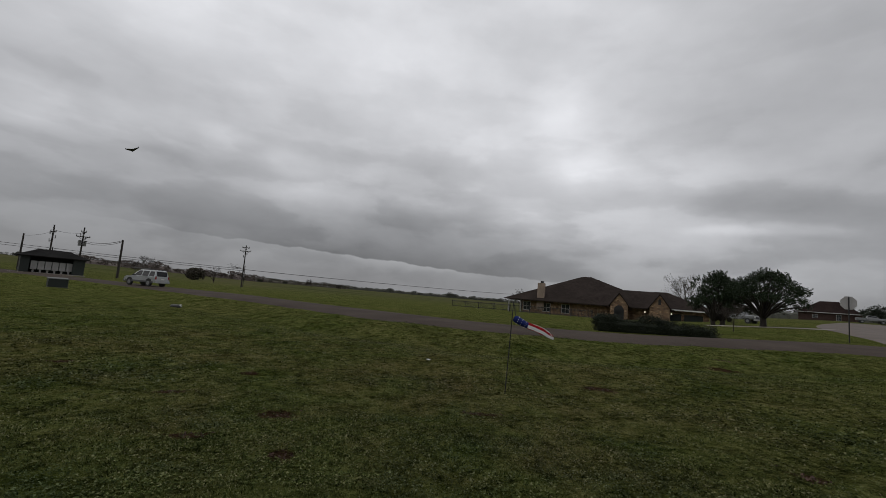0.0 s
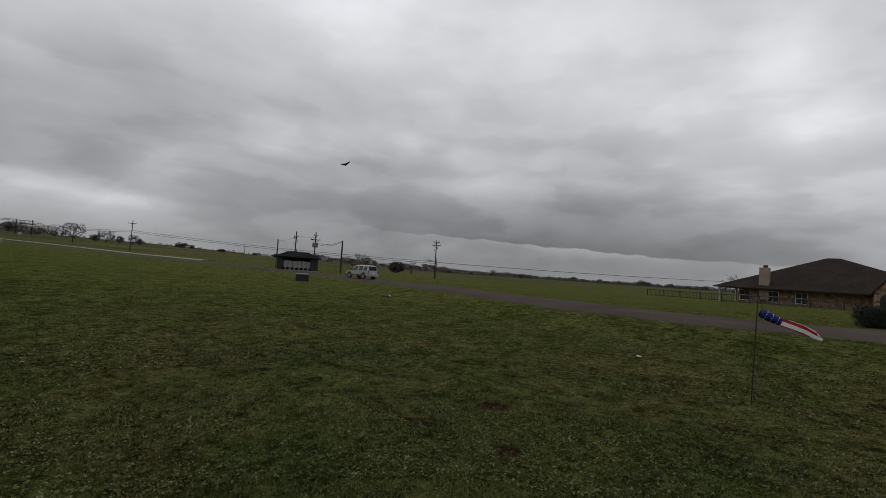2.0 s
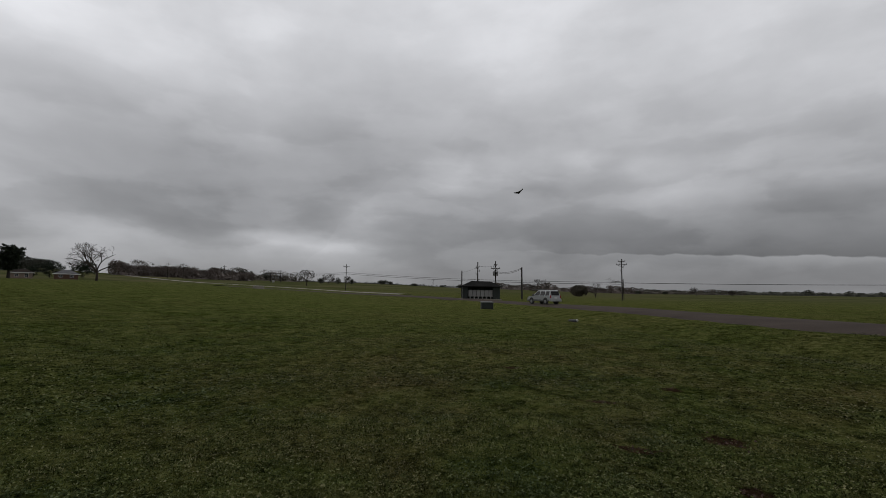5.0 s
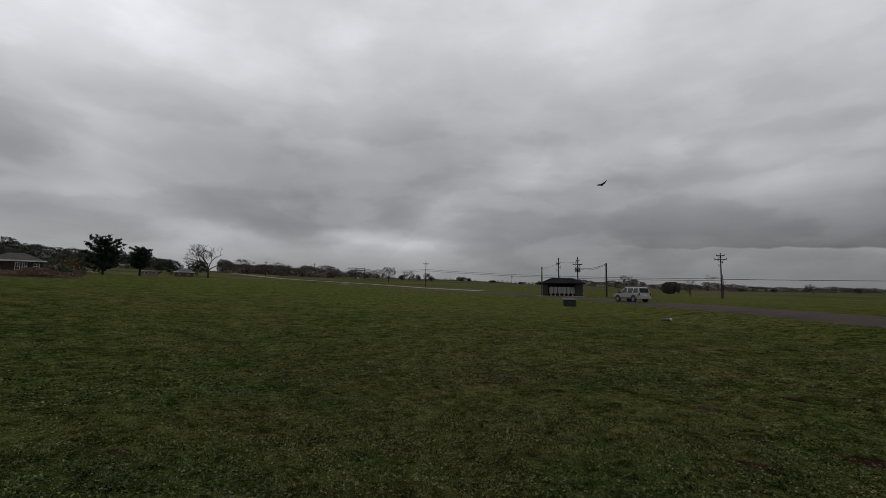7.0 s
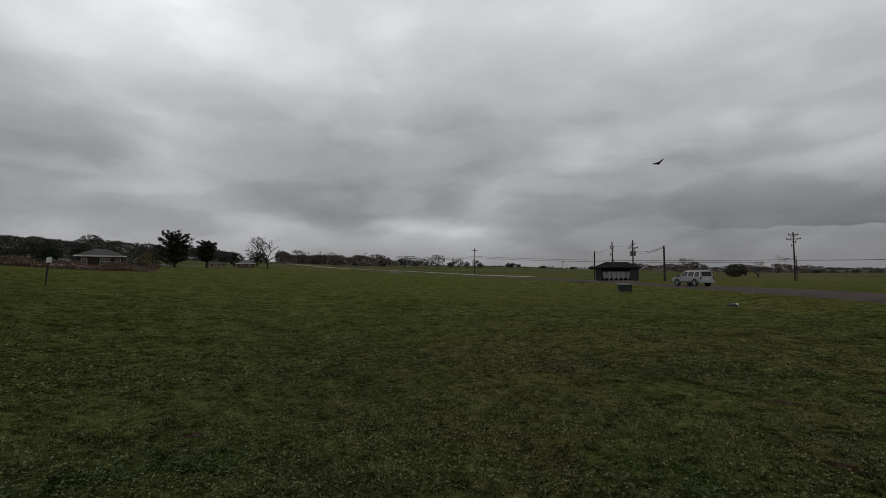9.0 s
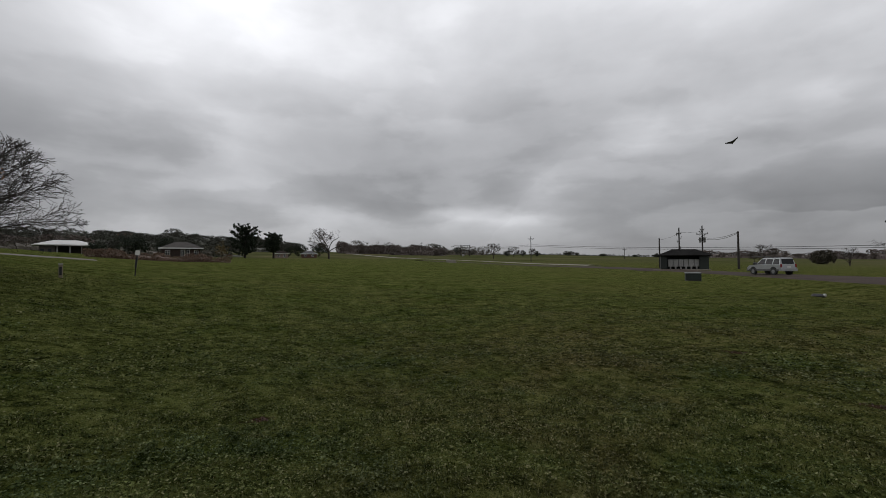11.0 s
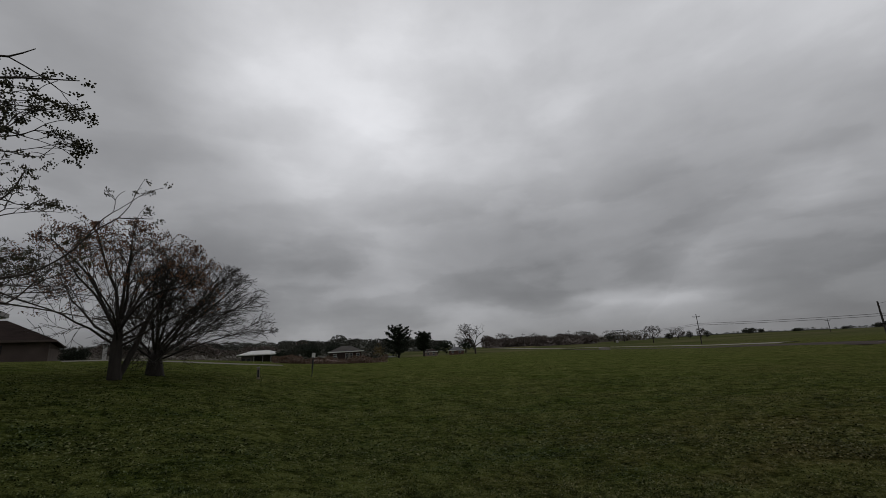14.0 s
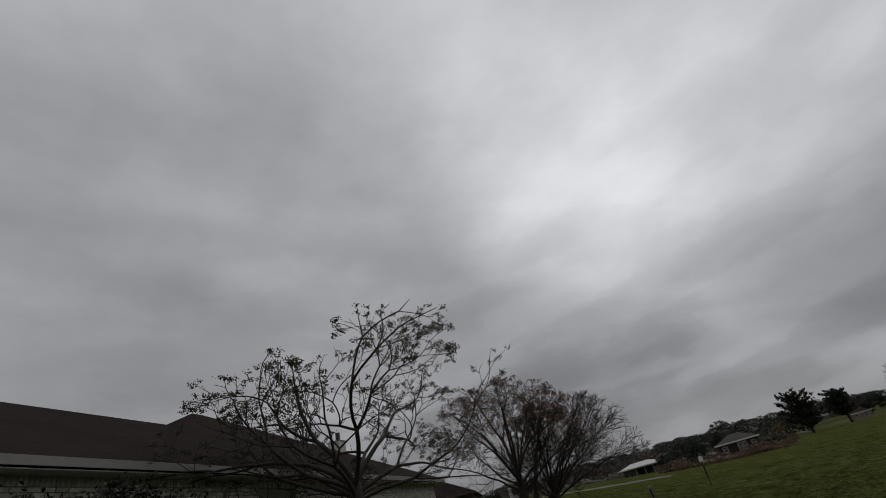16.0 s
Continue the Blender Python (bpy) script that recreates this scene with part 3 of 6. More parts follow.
def blob_tree(name, az, r, width, height, bare, mat, label, seed, category="tree", kind="", group="", trunk=0.25, leaf=0.22, clumps=60, per=26, up=0.0, dense=0.4):
    """A leafy tree: trunk and limbs, and a crown of leaf clumps with gaps."""
    rng = random.Random(seed)
    at = spot(az, r, -0.1 + up)
    root = empty(name, at, rng.random() * 360, label=label, category=category, group=group, kind=kind)
    lines, tips = [], []
    spec = [dict(steps=4, wander=0.05, lift=0.1, taper=0.7, count=6, angle=45, ratio=0.9, thick=0.6, **{"from": 0.55}),
            dict(steps=4, wander=0.12, lift=0.06, taper=0.4, count=4, angle=40, ratio=0.6, thick=0.5, **{"from": 0.3}),
            dict(steps=3, wander=0.15, lift=0.05, taper=0.4, thin=0.015)]
    grow(rng, (0, 0, 0), (0, 0, 1), height * bare * 1.6, trunk, 0, spec, lines, tips)
    part_me("trunk", mesh_of("trunk", *tubes(lines), BARK_DARK, True), root)
    cs = []
    for _ in range(clumps):
        u = Vector((rng.gauss(0, 1), rng.gauss(0, 1), rng.gauss(0, 1))).normalized() * (rng.random() ** dense)
        z = bare * height + (height * (1 - bare)) * (0.5 + 0.5 * u.z)
        cs.append(Vector((u.x * width / 2, u.y * width / 2, z)))
    part_me("crown", mesh_of("crown", *leaf_cloud(rng, cs, leaf, per, width * 0.030 + 0.05), mat), root)
    return root


# ---- ground ----
ROAD = [(-72, 68), (-60, 42), (-42, 28.5), (-25, 23), (-8, 21.6), (2, 23.3), (10, 27), (17, 32), (23, 38.5), (29, 48.5), (35, 61), (41, 73), (46, 82.5), (52, 94), (57.5, 106), (63, 114), (68.5, 117), (73, 112)]


def hump(x, y, r):
    """Small unevenness of the mown lawn near the eye."""
    return (noise.noise((x * 0.5, y * 0.5, 0)) * 0.05 + noise.noise((x * 1.5, y * 1.5, 3)) * 0.03 + noise.noise((x * 3.1, y * 3.1, 7)) * 0.012) * max(0.0, 1 - r / 60)


def ditch(x, y):
    """The shallow grassed ditch along the near side of the road."""
    x, y = np.asarray(x, float), np.asarray(y, float)
    d = np.full(x.shape, 1e9)
    q = [spot(*p) for p in ROAD[:-6]]
    for a, b in zip(q, q[1:]):
        dx, dy = b.x - a.x, b.y - a.y
        f = np.clip(((x - a.x) * dx + (y - a.y) * dy) / (dx * dx + dy * dy), 0, 1)
        d = np.minimum(d, np.hypot(x - a.x - f * dx, y - a.y - f * dy))
    az = np.degrees(np.arctan2(-x, y))
    near = np.hypot(x, y) < np.interp(az, [p[0] for p in ROAD], [p[1] for p in ROAD])
    near &= (az > -70) & (az < 48)
    return np.where(near, -0.30 * np.exp(-((d - 7.2) / 1.6) ** 2) + 0.05 * np.exp(-((d - 4.0) / 0.6) ** 2), 0.0)


def build_ground():
    radii = [0.0]
    r = 0.6
    while r < 4200:
        radii.append(r)
        r *= 1.03 if 12 < r < 40 else 1.062
    n = 300
    V, F = [], []
    ang = np.linspace(0, 2 * np.pi, n, endpoint=False)
    V.append((0, 0, float(land(0, 0))))
    for r in radii[1:]:
        xs, ys = -np.sin(ang) * r, np.cos(ang) * r
        zs = land(xs, ys) + ditch(xs, ys)
        for x, y, z in zip(xs, ys, zs):
            V.append((x, y, z + hump(x, y, r)))
    for k in range(n):
        F.append((0, 1 + k, 1 + (k + 1) % n))
    for i in range(len(radii) - 2):
        a = 1 + i * n
        for k in range(n):
            k2 = (k + 1) % n
            F.append((a + k, a + n + k, a + n + k2, a + k2))
    g = new("ground", mesh_of("ground", V, F, LAWN, True))
    tagged(g, "short green lawn and fields with bare soil patches", "ground", kind="structure")


build_ground()


def strip(name, line, width, mat, up, label, cat="road"):
    """A paved band over the land along smooth points (bearing, distance)."""
    P = [spot(a, r) for a, r in line]
    P = [P[0] * 2 - P[1]] + P + [P[-1] * 2 - P[-2]]
    c = []
    for i in range(1, len(P) - 2):
        k = max(3, int((P[i + 1] - P[i]).length / 2.0))
        for s in range(k):
            c.append(Vector([_cat(P[i - 1][j], P[i][j], P[i + 1][j], P[i + 2][j], s / k) for j in range(2)] + [0]))
    c.append(Vector((P[-2].x, P[-2].y, 0)))
    V, F = [], []
    m = 6
    for i, p in enumerate(c):
        d = (c[min(i + 1, len(c) - 1)] - c[max(i - 1, 0)]).normalized()
        s = Vector((-d.y, d.x, 0))
        for k in range(m + 1):
            q = p + s * width * (k / m - 0.5)
            edge = abs(k / m - 0.5) * 2
            q.z = float(land(q.x, q.y)) + up + 0.05 * (1 - edge ** 2) - (0.12 if edge == 1 else 0)
            V.append(q)
    for i in range(len(c) - 1):
        for k in range(m):
            a = i * (m + 1) + k
            F.append((a, a + m + 1, a + m + 2, a + 1))
    me = mesh_of(name, V, F, mat, True)
    return tagged(new(name, me), label, cat, kind="structure")


strip("road", ROAD, 6.6, ASPHALT, 0.06, "dark grey asphalt road without markings")


# ---- trees near the white house ----
def bare_tree(name, az, r, seed, spec, length, radius, lean, label, clusters=None, stems=1, mat=BARK, group="", env=None, cl_size=0.035, cl_n=14, cl_spread=0.09, share=0.8, fan=14, only_high=0.0):
    """A leafless tree: trunk with limbs, twigs, and the clusters that still hang on it."""
    rng = random.Random(seed)
    at = spot(az, r, -0.08)
    root = empty(name, at, 0, label=label, category="tree", group=group)
    lines, tips = [], []
    for k in range(stems):
        a = k * 2 * math.pi / stems + 0.6
        off = Vector((math.cos(a), math.sin(a), 0)) * (radius * 0.9 if stems > 1 else 0)
        d = Vector((lean[0] + (math.cos(a) * fan / 60 if stems > 1 else 0), lean[1] + (math.sin(a) * fan / 60 if stems > 1 else 0), 1))
        grow(rng, off, d, length * rng.uniform(0.92, 1.08), radius, 0, spec, lines, tips, env)
    foot = [([Vector((0, 0, -0.15)), Vector((0, 0, 0.1)), Vector((0, 0, 0.4))], [radius * (1.6 if stems == 1 else 2.3), radius * (1.25 if stems == 1 else 1.8), radius * 0.9])]
    big = [l for l in lines if l[1][0] > 0.03]
    small = [l for l in lines if l[1][0] <= 0.03]
    part_me("trunk", mesh_of("trunk", *tubes(foot + big, (10, 7, 4, 3)), mat, True), root)
    part_me("branchwork", mesh_of("branchwork", *tubes(small, (6, 5, 4, 3)), mat, True), root)
    if clusters is not None:
        cs = [p + d * 0.03 for p, d in tips if rng.random() < share and p.z > only_high * (0.8 + 0.4 * rng.random())]
        part_me("crown", mesh_of("crown", *leaf_cloud(rng, cs, cl_size, cl_n, cl_spread), clusters), root, "dry hanging seed clusters")
    return root


def limb(steps, wander, lift, taper, count=0, angle=40, ratio=0.5, thick=0.55, start=0.3, thin=0.006):
    s = dict(steps=steps, wander=wander, lift=lift, taper=taper, thin=thin)
    if count:
        s.update(count=count, angle=angle, ratio=ratio, thick=thick)
        s["from"] = start
    return s


def fan_tree(az, r, seed, label, spec, trunk, forks, limbs, tilts, reach, thick, env, bark_mat, seeds, share, cl, high, stem=None, bias=(0.0, 0.0), broad=None):
    """A short trunk that splits into limbs fanning all round under a broad crown.

    trunk: heights and radii; forks: lowest and highest start of a limb; tilts: least and most lean of a limb;
    cl: size, number and spread of the pieces in a seed cluster; high: no clusters much below this height."""
    rng = random.Random(seed)
    root = empty("tree", spot(az, r, -0.08), 0, label=label, category="tree", group="yard trees")
    lines, tips = [], []
    for k in range(limbs):
        a = k * 2.3999 + seed
        if broad is not None:
            a -= 0.42 * math.sin(2 * (a - broad))
        f = (k + 0.5) / limbs
        tilt = radians(tilts[0] + (tilts[1] - tilts[0]) * f ** 0.8)
        h = forks[1] + (forks[0] - forks[1]) * f
        d = Vector((math.cos(a) * math.sin(tilt) + bias[0], math.sin(a) * math.sin(tilt) + bias[1], math.cos(tilt))).normalized()
        grow(rng, Vector((0, 0, h)), d, reach * rng.uniform(0.85, 1.15), thick * (1.15 - 0.45 * f), 0, spec, lines, tips, env)
    foot = [([Vector((0.03 * math.sin(3 * z), 0.03 * math.cos(2 * z), z)) for z, _ in trunk], [q for _, q in trunk])]
    if stem:
        foot.append(([Vector(stem[0]) * s + Vector((0, 0, z)) for s, z in ((-0.3, -0.5), (0.35, 0.4), (0.7, 1.0), (1.0, 1.6))], [stem[1], stem[1] * 0.9, stem[1] * 0.8, stem[1] * 0.6]))
        grow(rng, Vector(stem[0]) + Vector((0, 0, 1.6)), Vector((stem[0][0] * 0.6, stem[0][1] * 0.6, 1)), reach * 0.9, stem[1] * 0.6, 0, spec, lines, tips, env)
    big = [l for l in lines if l[1][0] > 0.03]
    small = [l for l in lines if l[1][0] <= 0.03]
    part_me("trunk", mesh_of("trunk", *tubes(foot + big, (12, 7, 4, 3)), bark_mat, True), root)
    part_me("branchwork", mesh_of("branchwork", *tubes(small, (6, 5, 4, 3)), bark_mat, True), root)
    if share:
        cs = [p + d * 0.04 - Vector((0, 0, 0.05)) for p, d in tips if rng.random() < share and p.z + 0.2 * p.xy.length > high * (0.8 + 0.4 * rng.random())]
        part_me("crown", mesh_of("crown", *bead_cloud(rng, cs, *cl), seeds), root, "dry hanging seed clusters")


def seed_tree():
    """The near tree: a stout trunk, crooked dividing limbs and a bunch of dry berries at nearly every tip."""
    rng = random.Random(17)
    root = empty("tree", spot(144.0, 11.9, -0.08), 0, label="leafless spreading tree with dark seed clusters on the lawn", category="tree", group="yard trees")
    env, lines, tips = (0.0, 0.0, 2.0, 4.4, 4.4, 2.9), [], []
    limbs = 13
    for k in range(limbs):
        f = (k + 0.5) / limbs
        a, tilt = k * 2.3999 + 0.5, radians(16 + 66 * f ** 0.75)
        d = Vector((math.cos(a) * math.sin(tilt), math.sin(a) * math.sin(tilt), math.cos(tilt)))
        fork(rng, Vector((0, 0, 1.85 - 0.45 * f)), d, 1.36 * rng.uniform(0.85, 1.15), 0.060 * (1.15 - 0.45 * f), 6 if k % 3 == 0 else 5, lines, tips, 0.026, 52, env)
    # one long low limb reaching over the eaves
    fork(rng, Vector((0, 0, 1.62)), Vector((0.80, -0.58, 0.16)), 1.9, 0.050, 5, lines, tips, 0.020, 30, (0.0, 0.0, 2.0, 5.9, 5.9, 1.9), 0.10)
    foot = [([Vector((0.03 * math.sin(3 * z), 0.03 * math.cos(2 * z), z)) for z in (-0.7, 0.0, 0.25, 0.6, 1.1, 1.5, 1.85, 2.0)], [0.27, 0.25, 0.225, 0.21, 0.20, 0.205, 0.15, 0.04])]
    # the crown opens outwards above the first forks
    for pts, _ in lines:
        for p in pts:
            k = 1 + 0.09 * min(1.0, max(0.0, p.z - 1.9))
            p.x, p.y = p.x * k, p.y * k
    # short dead spurs along the limbs
    for pts, rad in list(lines):
        if 0.008 < rad[0] < 0.05 and rng.random() < 0.5:
            p, d = pts[2 if len(pts) > 2 else 1], (pts[-1] - pts[0]).normalized()
            e = (d * 0.6 + Vector((rng.gauss(0, 1), rng.gauss(0, 1), rng.gauss(0, 1))).normalized()).normalized()
            n = rng.uniform(0.06, 0.22)
            lines.append(([p, p + e * n * 0.5, p + (e + Vector((0, 0, 0.25))) * n], [0.008, 0.007, 0.005]))
    part_me("trunk", mesh_of("trunk", *tubes(foot + [l for l in lines if l[1][0] > 0.03], (12, 8, 4, 3)), BARK, True), root)
    part_me("branchwork", mesh_of("branchwork", *tubes([l for l in lines if l[1][0] <= 0.03], (6, 5, 4, 3)), BARK, True), root)
    cs = []
    for p, d in tips:
        if p.z > 2.6 * rng.uniform(0.8, 1.2) and rng.random() < 0.85:
            for _ in range(rng.choice((1, 2, 2))):
                cs.append(p + d * 0.04 + Vector((rng.gauss(0, 0.07), rng.gauss(0, 0.07), rng.gauss(-0.03, 0.06))))
    part_me("crown", mesh_of("crown", *bead_cloud(rng, cs, 0.0165, 18, 0.040), SEED_GREEN), root, "dry hanging seed clusters")


seed_tree()
MID = [limb(5, 0.04, 0.0, 0.6, 6, 36, 1.3, 0.50, 0.35),
       limb(7, 0.08, 0.035, 0.3, 7, 38, 0.55, 0.48, 0.25),
       limb(5, 0.11, 0.035, 0.35, 6, 40, 0.58, 0.50, 0.25),
       limb(4, 0.15, 0.03, 0.4, 4, 40, 0.62, 0.6, 0.2),
       limb(3, 0.18, 0.02, 0.6, thin=0.006)]
RUSTY = [limb(10, 0.11, 0.020, 0.25, 6, 42, 0.45, 0.48, 0.25),
         limb(6, 0.13, 0.025, 0.35, 4, 44, 0.55, 0.52, 0.2),
         limb(5, 0.15, 0.03, 0.4, 4, 44, 0.58, 0.6, 0.2),
         limb(3, 0.2, 0.02, 0.6, thin=0.006)]
fan_tree(124.5, 16.8, 8, "bare tree with a second leaning stem and rusty seed clusters", RUSTY, ((-0.7, 0.22), (0.0, 0.20), (0.25, 0.175), (0.5, 0.16), (1.0, 0.15), (1.5, 0.11), (1.9, 0.03)),
         (0.95, 1.75), 14, (8, 78), 4.0, 0.050, (0.15, -0.2, 2.3, 2.9, 2.9, 2.55, 1), BARK_DARK, SEED, 0.60, (0.021, 11, 0.065), 2.9, stem=((-0.38, 0.50, 0.0), 0.10))
FINE = [limb(11, 0.07, 0.012, 0.22, 9, 34, 0.42, 0.44, 0.15),
        limb(7, 0.07, 0.020, 0.35, 7, 34, 0.52, 0.52, 0.12),
        limb(4, 0.10, 0.025, 0.4, 5, 34, 0.60, 0.6, 0.12),
        limb(3, 0.12, 0.03, 0.6, thin=0.0055)]
fan_tree(121.1, 18.6, 21, "leafless tree with a wide crown of fine grey twigs", FINE, ((-0.7, 0.33), (0.0, 0.31), (0.2, 0.27), (0.4, 0.24), (0.65, 0.20), (0.9, 0.05)),
         (0.45, 0.85), 16, (12, 76), 4.6, 0.044, (-0.50, 0.80, 1.8, 2.7, 2.85, 2.25, 1), BARK_DARK, SEED, 0.0, None, 0.0, bias=(-0.16, 0.27))


# ---- houses ----
def hip_roof(L, D, rise, over, ridge0, ridge1, thick=0.12):
    """A hipped roof over L x D (x along the front, y back), eaves at z = 0; the ridge runs from ridge0 to ridge1 along x."""
    bm = bmesh.new()
    x0, x1, y0, y1, yr = -over, L + over, -over, D + over, D / 2
    v = [(x0, y0, 0), (x1, y0, 0), (x1, y1, 0), (x0, y1, 0), (ridge0, yr, rise), (ridge1, yr, rise)]
    lo = [(a, b, -thick) for a, b, c in v[:4]]
    solid(bm, v + lo, [(0, 1, 5, 4), (1, 2, 5), (2, 3, 4, 5), (3, 0, 4), (0, 6, 7, 1), (1, 7, 8, 2), (2, 8, 9, 3), (3, 9, 6, 0), (9, 8, 7, 6)])
    return bm


def window(parent, at, w, h, glass=GLASS, frame_mat=WHITE_PAINT, bars=(1, 1), depth=0.06):
    """A framed window in a wall whose outer face looks along -y."""
    x, y, z = at
    e = new("window")
    e.parent = parent
    e.matrix_basis = pose(x, y, z)
    bm = bmesh.new()
    t = 0.06
    for sx in (-1, 1):
        box(bm, (t, depth, h), (sx * (w / 2 - t / 2), 0, h / 2))
    for sz in (0, 1):
        box(bm, (w - 2 * t, depth, t), (0, 0, t / 2 + sz * (h - t)))
    for k in range(bars[0]):
        box(bm, (0.03, depth * 0.7, h - 2 * t), (-w / 2 + w * (k + 1) / (bars[0] + 1), 0, h / 2))
    for k in range(bars[1]):
        box(bm, (w - 2 * t, depth * 0.8, 0.05), (0, 0, h * (k + 1) / (bars[1] + 1)))
    f = part("frame", bm, frame_mat, e)
    part("pane", boxed((w - 2 * t, 0.01, h - 2 * t), (0, 0.01, h / 2)), glass, e)
    return e


def ranch_house():
    """The stone house across the road."""
    at = spot(-17.2, 78, -0.1)
    h = empty("house", at, -17.2 - 6, label="brown stone ranch house with hipped brown shingle roof", category="house")
    # local x to the right as seen from the road, y to the back
    part("wall", boxed((18.0, 12.0, 3.0), (-0.4, 6.4, 1.0)), STONE, h)
    r = part("roof", hip_roof(26.0, 15.0, 5.0, 0.5, 11.9, 13.4), ROOF_BROWN, h)
    r.matrix_basis = pose(-12.0, -0.4, 2.3)
    part("fascia", boxed((24.0, 0.06, 0.16), (-0.4, -0.93, 2.24)), ROOF_BROWN, h)
    for x in (-11.7, -9.6):
        part("post", boxed((0.18, 0.18, 2.9), (x, -0.3, 0.85)), GREY_PAINT, h)
    c = part("chimney", boxed((1.2, 0.9, 4.6), (-6.2, 0.25, 3.0), bevel=0.03), plain("limestone", (0.27, 0.21, 0.165), 0.9, 0.2, 3.0), h)
    part("chimney_cap", boxed((0.5, 0.5, 0.35), (-6.1, 0.25, 5.48)), BLACK_METAL, c)
    for x in (-8.6, -5.2, -2.0):
        window(h, (x, 0.36, 0.45), 1.35, 1.5, bars=(1, 1))
    # wing with a level ridge between two front gables
    part("wall", boxed((8.6, 8.0, 3.0), (9.4, 4.4, 1.0)), STONE, h)
    r = part("roof", hip_roof(9.0, 9.0, 2.75, 0.45, 0.3, 8.2), ROOF_BROWN, h)
    r.matrix_basis = pose(4.6, 0.0, 2.45)
    for x, w, hh, y, deep in ((6.5, 2.6, 1.75, -1.5, 4.4), (12.3, 2.8, 1.95, -1.7, 4.6)):
        bm = bmesh.new()
        e = 2.5
        solid(bm, [(x - w / 2, y, -0.5), (x + w / 2, y, -0.5), (x + w / 2, y, e), (x, y, e + hh), (x - w / 2, y, e),
                   (x - w / 2, y + deep, -0.5), (x + w / 2, y + deep, -0.5), (x + w / 2, y + deep, e), (x, y + deep, e + hh), (x - w / 2, y + deep, e)],
              [(0, 1, 2, 3, 4), (9, 8, 7, 6, 5), (0, 5, 6, 1), (1, 6, 7, 2), (2, 7, 8, 3), (3, 8, 9, 4), (4, 9, 5, 0)])
        part("gable_wall", bm, STONE, h)
        bm = bmesh.new()
        for s in (-1, 1):
            L = math.hypot(w / 2 + 0.25, hh * (w / 2 + 0.25) / (w / 2))
            ang = math.degrees(math.atan2(hh, w / 2))
            cx, cz = x + s * (w / 4 + 0.12), e + 0.1 + hh / 2 - 0.12
            box(bm, (L, deep + 0.3, 0.12), (cx, y + deep / 2 - 0.05, cz), (0, s * ang, 0))
        part("gable_roof", bm, ROOF_BROWN, h)
    bm = bmesh.new()
    box(bm, (1.5, 0.2, 2.1), (6.5, -1.48, 0.65))
    bmesh.ops.create_cone(bm, cap_ends=True, segments=20, radius1=0.75, radius2=0.75, depth=0.2, matrix=pose(6.5, -1.48, 1.7, 90))
    part("entry_arch", bm, BLACK_METAL, h, "dark arched entry doorway")
    bm = bmesh.new()
    box(bm, (0.4, 0.1, 0.7), (12.3, -1.7, 3.3))
    bmesh.ops.create_cone(bm, cap_ends=True, segments=16, radius1=0.2, radius2=0.2, depth=0.1, matrix=pose(12.3, -1.7, 3.65, 90))
    part("attic_vent", bm, BLACK_METAL, h)
    glow = bpy.data.materials.new("lamp_glow")
    glow.use_nodes = True
    glow.node_tree.nodes["Principled BSDF"].inputs["Emission Color"].default_value = (1.0, 0.85, 0.6, 1)
    glow.node_tree.nodes["Principled BSDF"].inputs["Emission Strength"].default_value = 0.9
    for x, y in ((10.3, 0.30), (13.95, -1.1)):
        lamp = part("wall_lamp", boxed((0.2, 0.2, 0.34), (x, y, 1.75), bevel=0.03), BLACK_METAL, h, "black wall lantern, lit")
        part("bulb", boxed((0.16, 0.05, 0.2), (x, y - 0.1, 1.74)), glow, lamp)
    # garage wing further back
    part("wall", boxed((8.0, 8.0, 2.9), (15.6, 7.4, 1.05)), STONE, h)
    r = part("roof", hip_roof(10.0, 9.5, 2.9, 0.5, 1.5, 3.5), ROOF_BROWN, h)
    r.matrix_basis = pose(10.4, 2.9, 2.5)
    part("fascia", boxed((7.6, 0.1, 0.2), (16.8, 2.33, 2.44)), WHITE_PAINT, h)
    for x in (14.4, 17.4):
        part("garage_door", boxed((2.6, 0.1, 2.1), (x, 3.36, 0.75)), DARK_PAINT, h)
    return h


ranch_house()


def simple_house(name, az, r, L, D, wall_h, rise, turn, wall_mat, roof_mat, label, wins=(), up=0.0, over=0.5, trim=WHITE_PAINT, ridge=(0.35, 0.65)):
    at = spot(az, r, up)
    h = empty(name, at, turn, label=label, category="house")
    part("wall", boxed((L, D, wall_h + 1.2), (0, D / 2, wall_h / 2 - 0.6)), wall_mat, h)
    rf = part("roof", hip_roof(L, D, rise, over, L * ridge[0], L * ridge[1]), roof_mat, h)
    rf.matrix_basis = pose(-L / 2, 0, wall_h + 0.12)
    part("fascia", boxed((L + 2 * over, 0.05, 0.2), (0, -over - 0.026, wall_h + 0.08)), trim, h)
    for x, z, w, hh in wins:
        window(h, (x, -0.03, z), w, hh, frame_mat=trim)
    return h


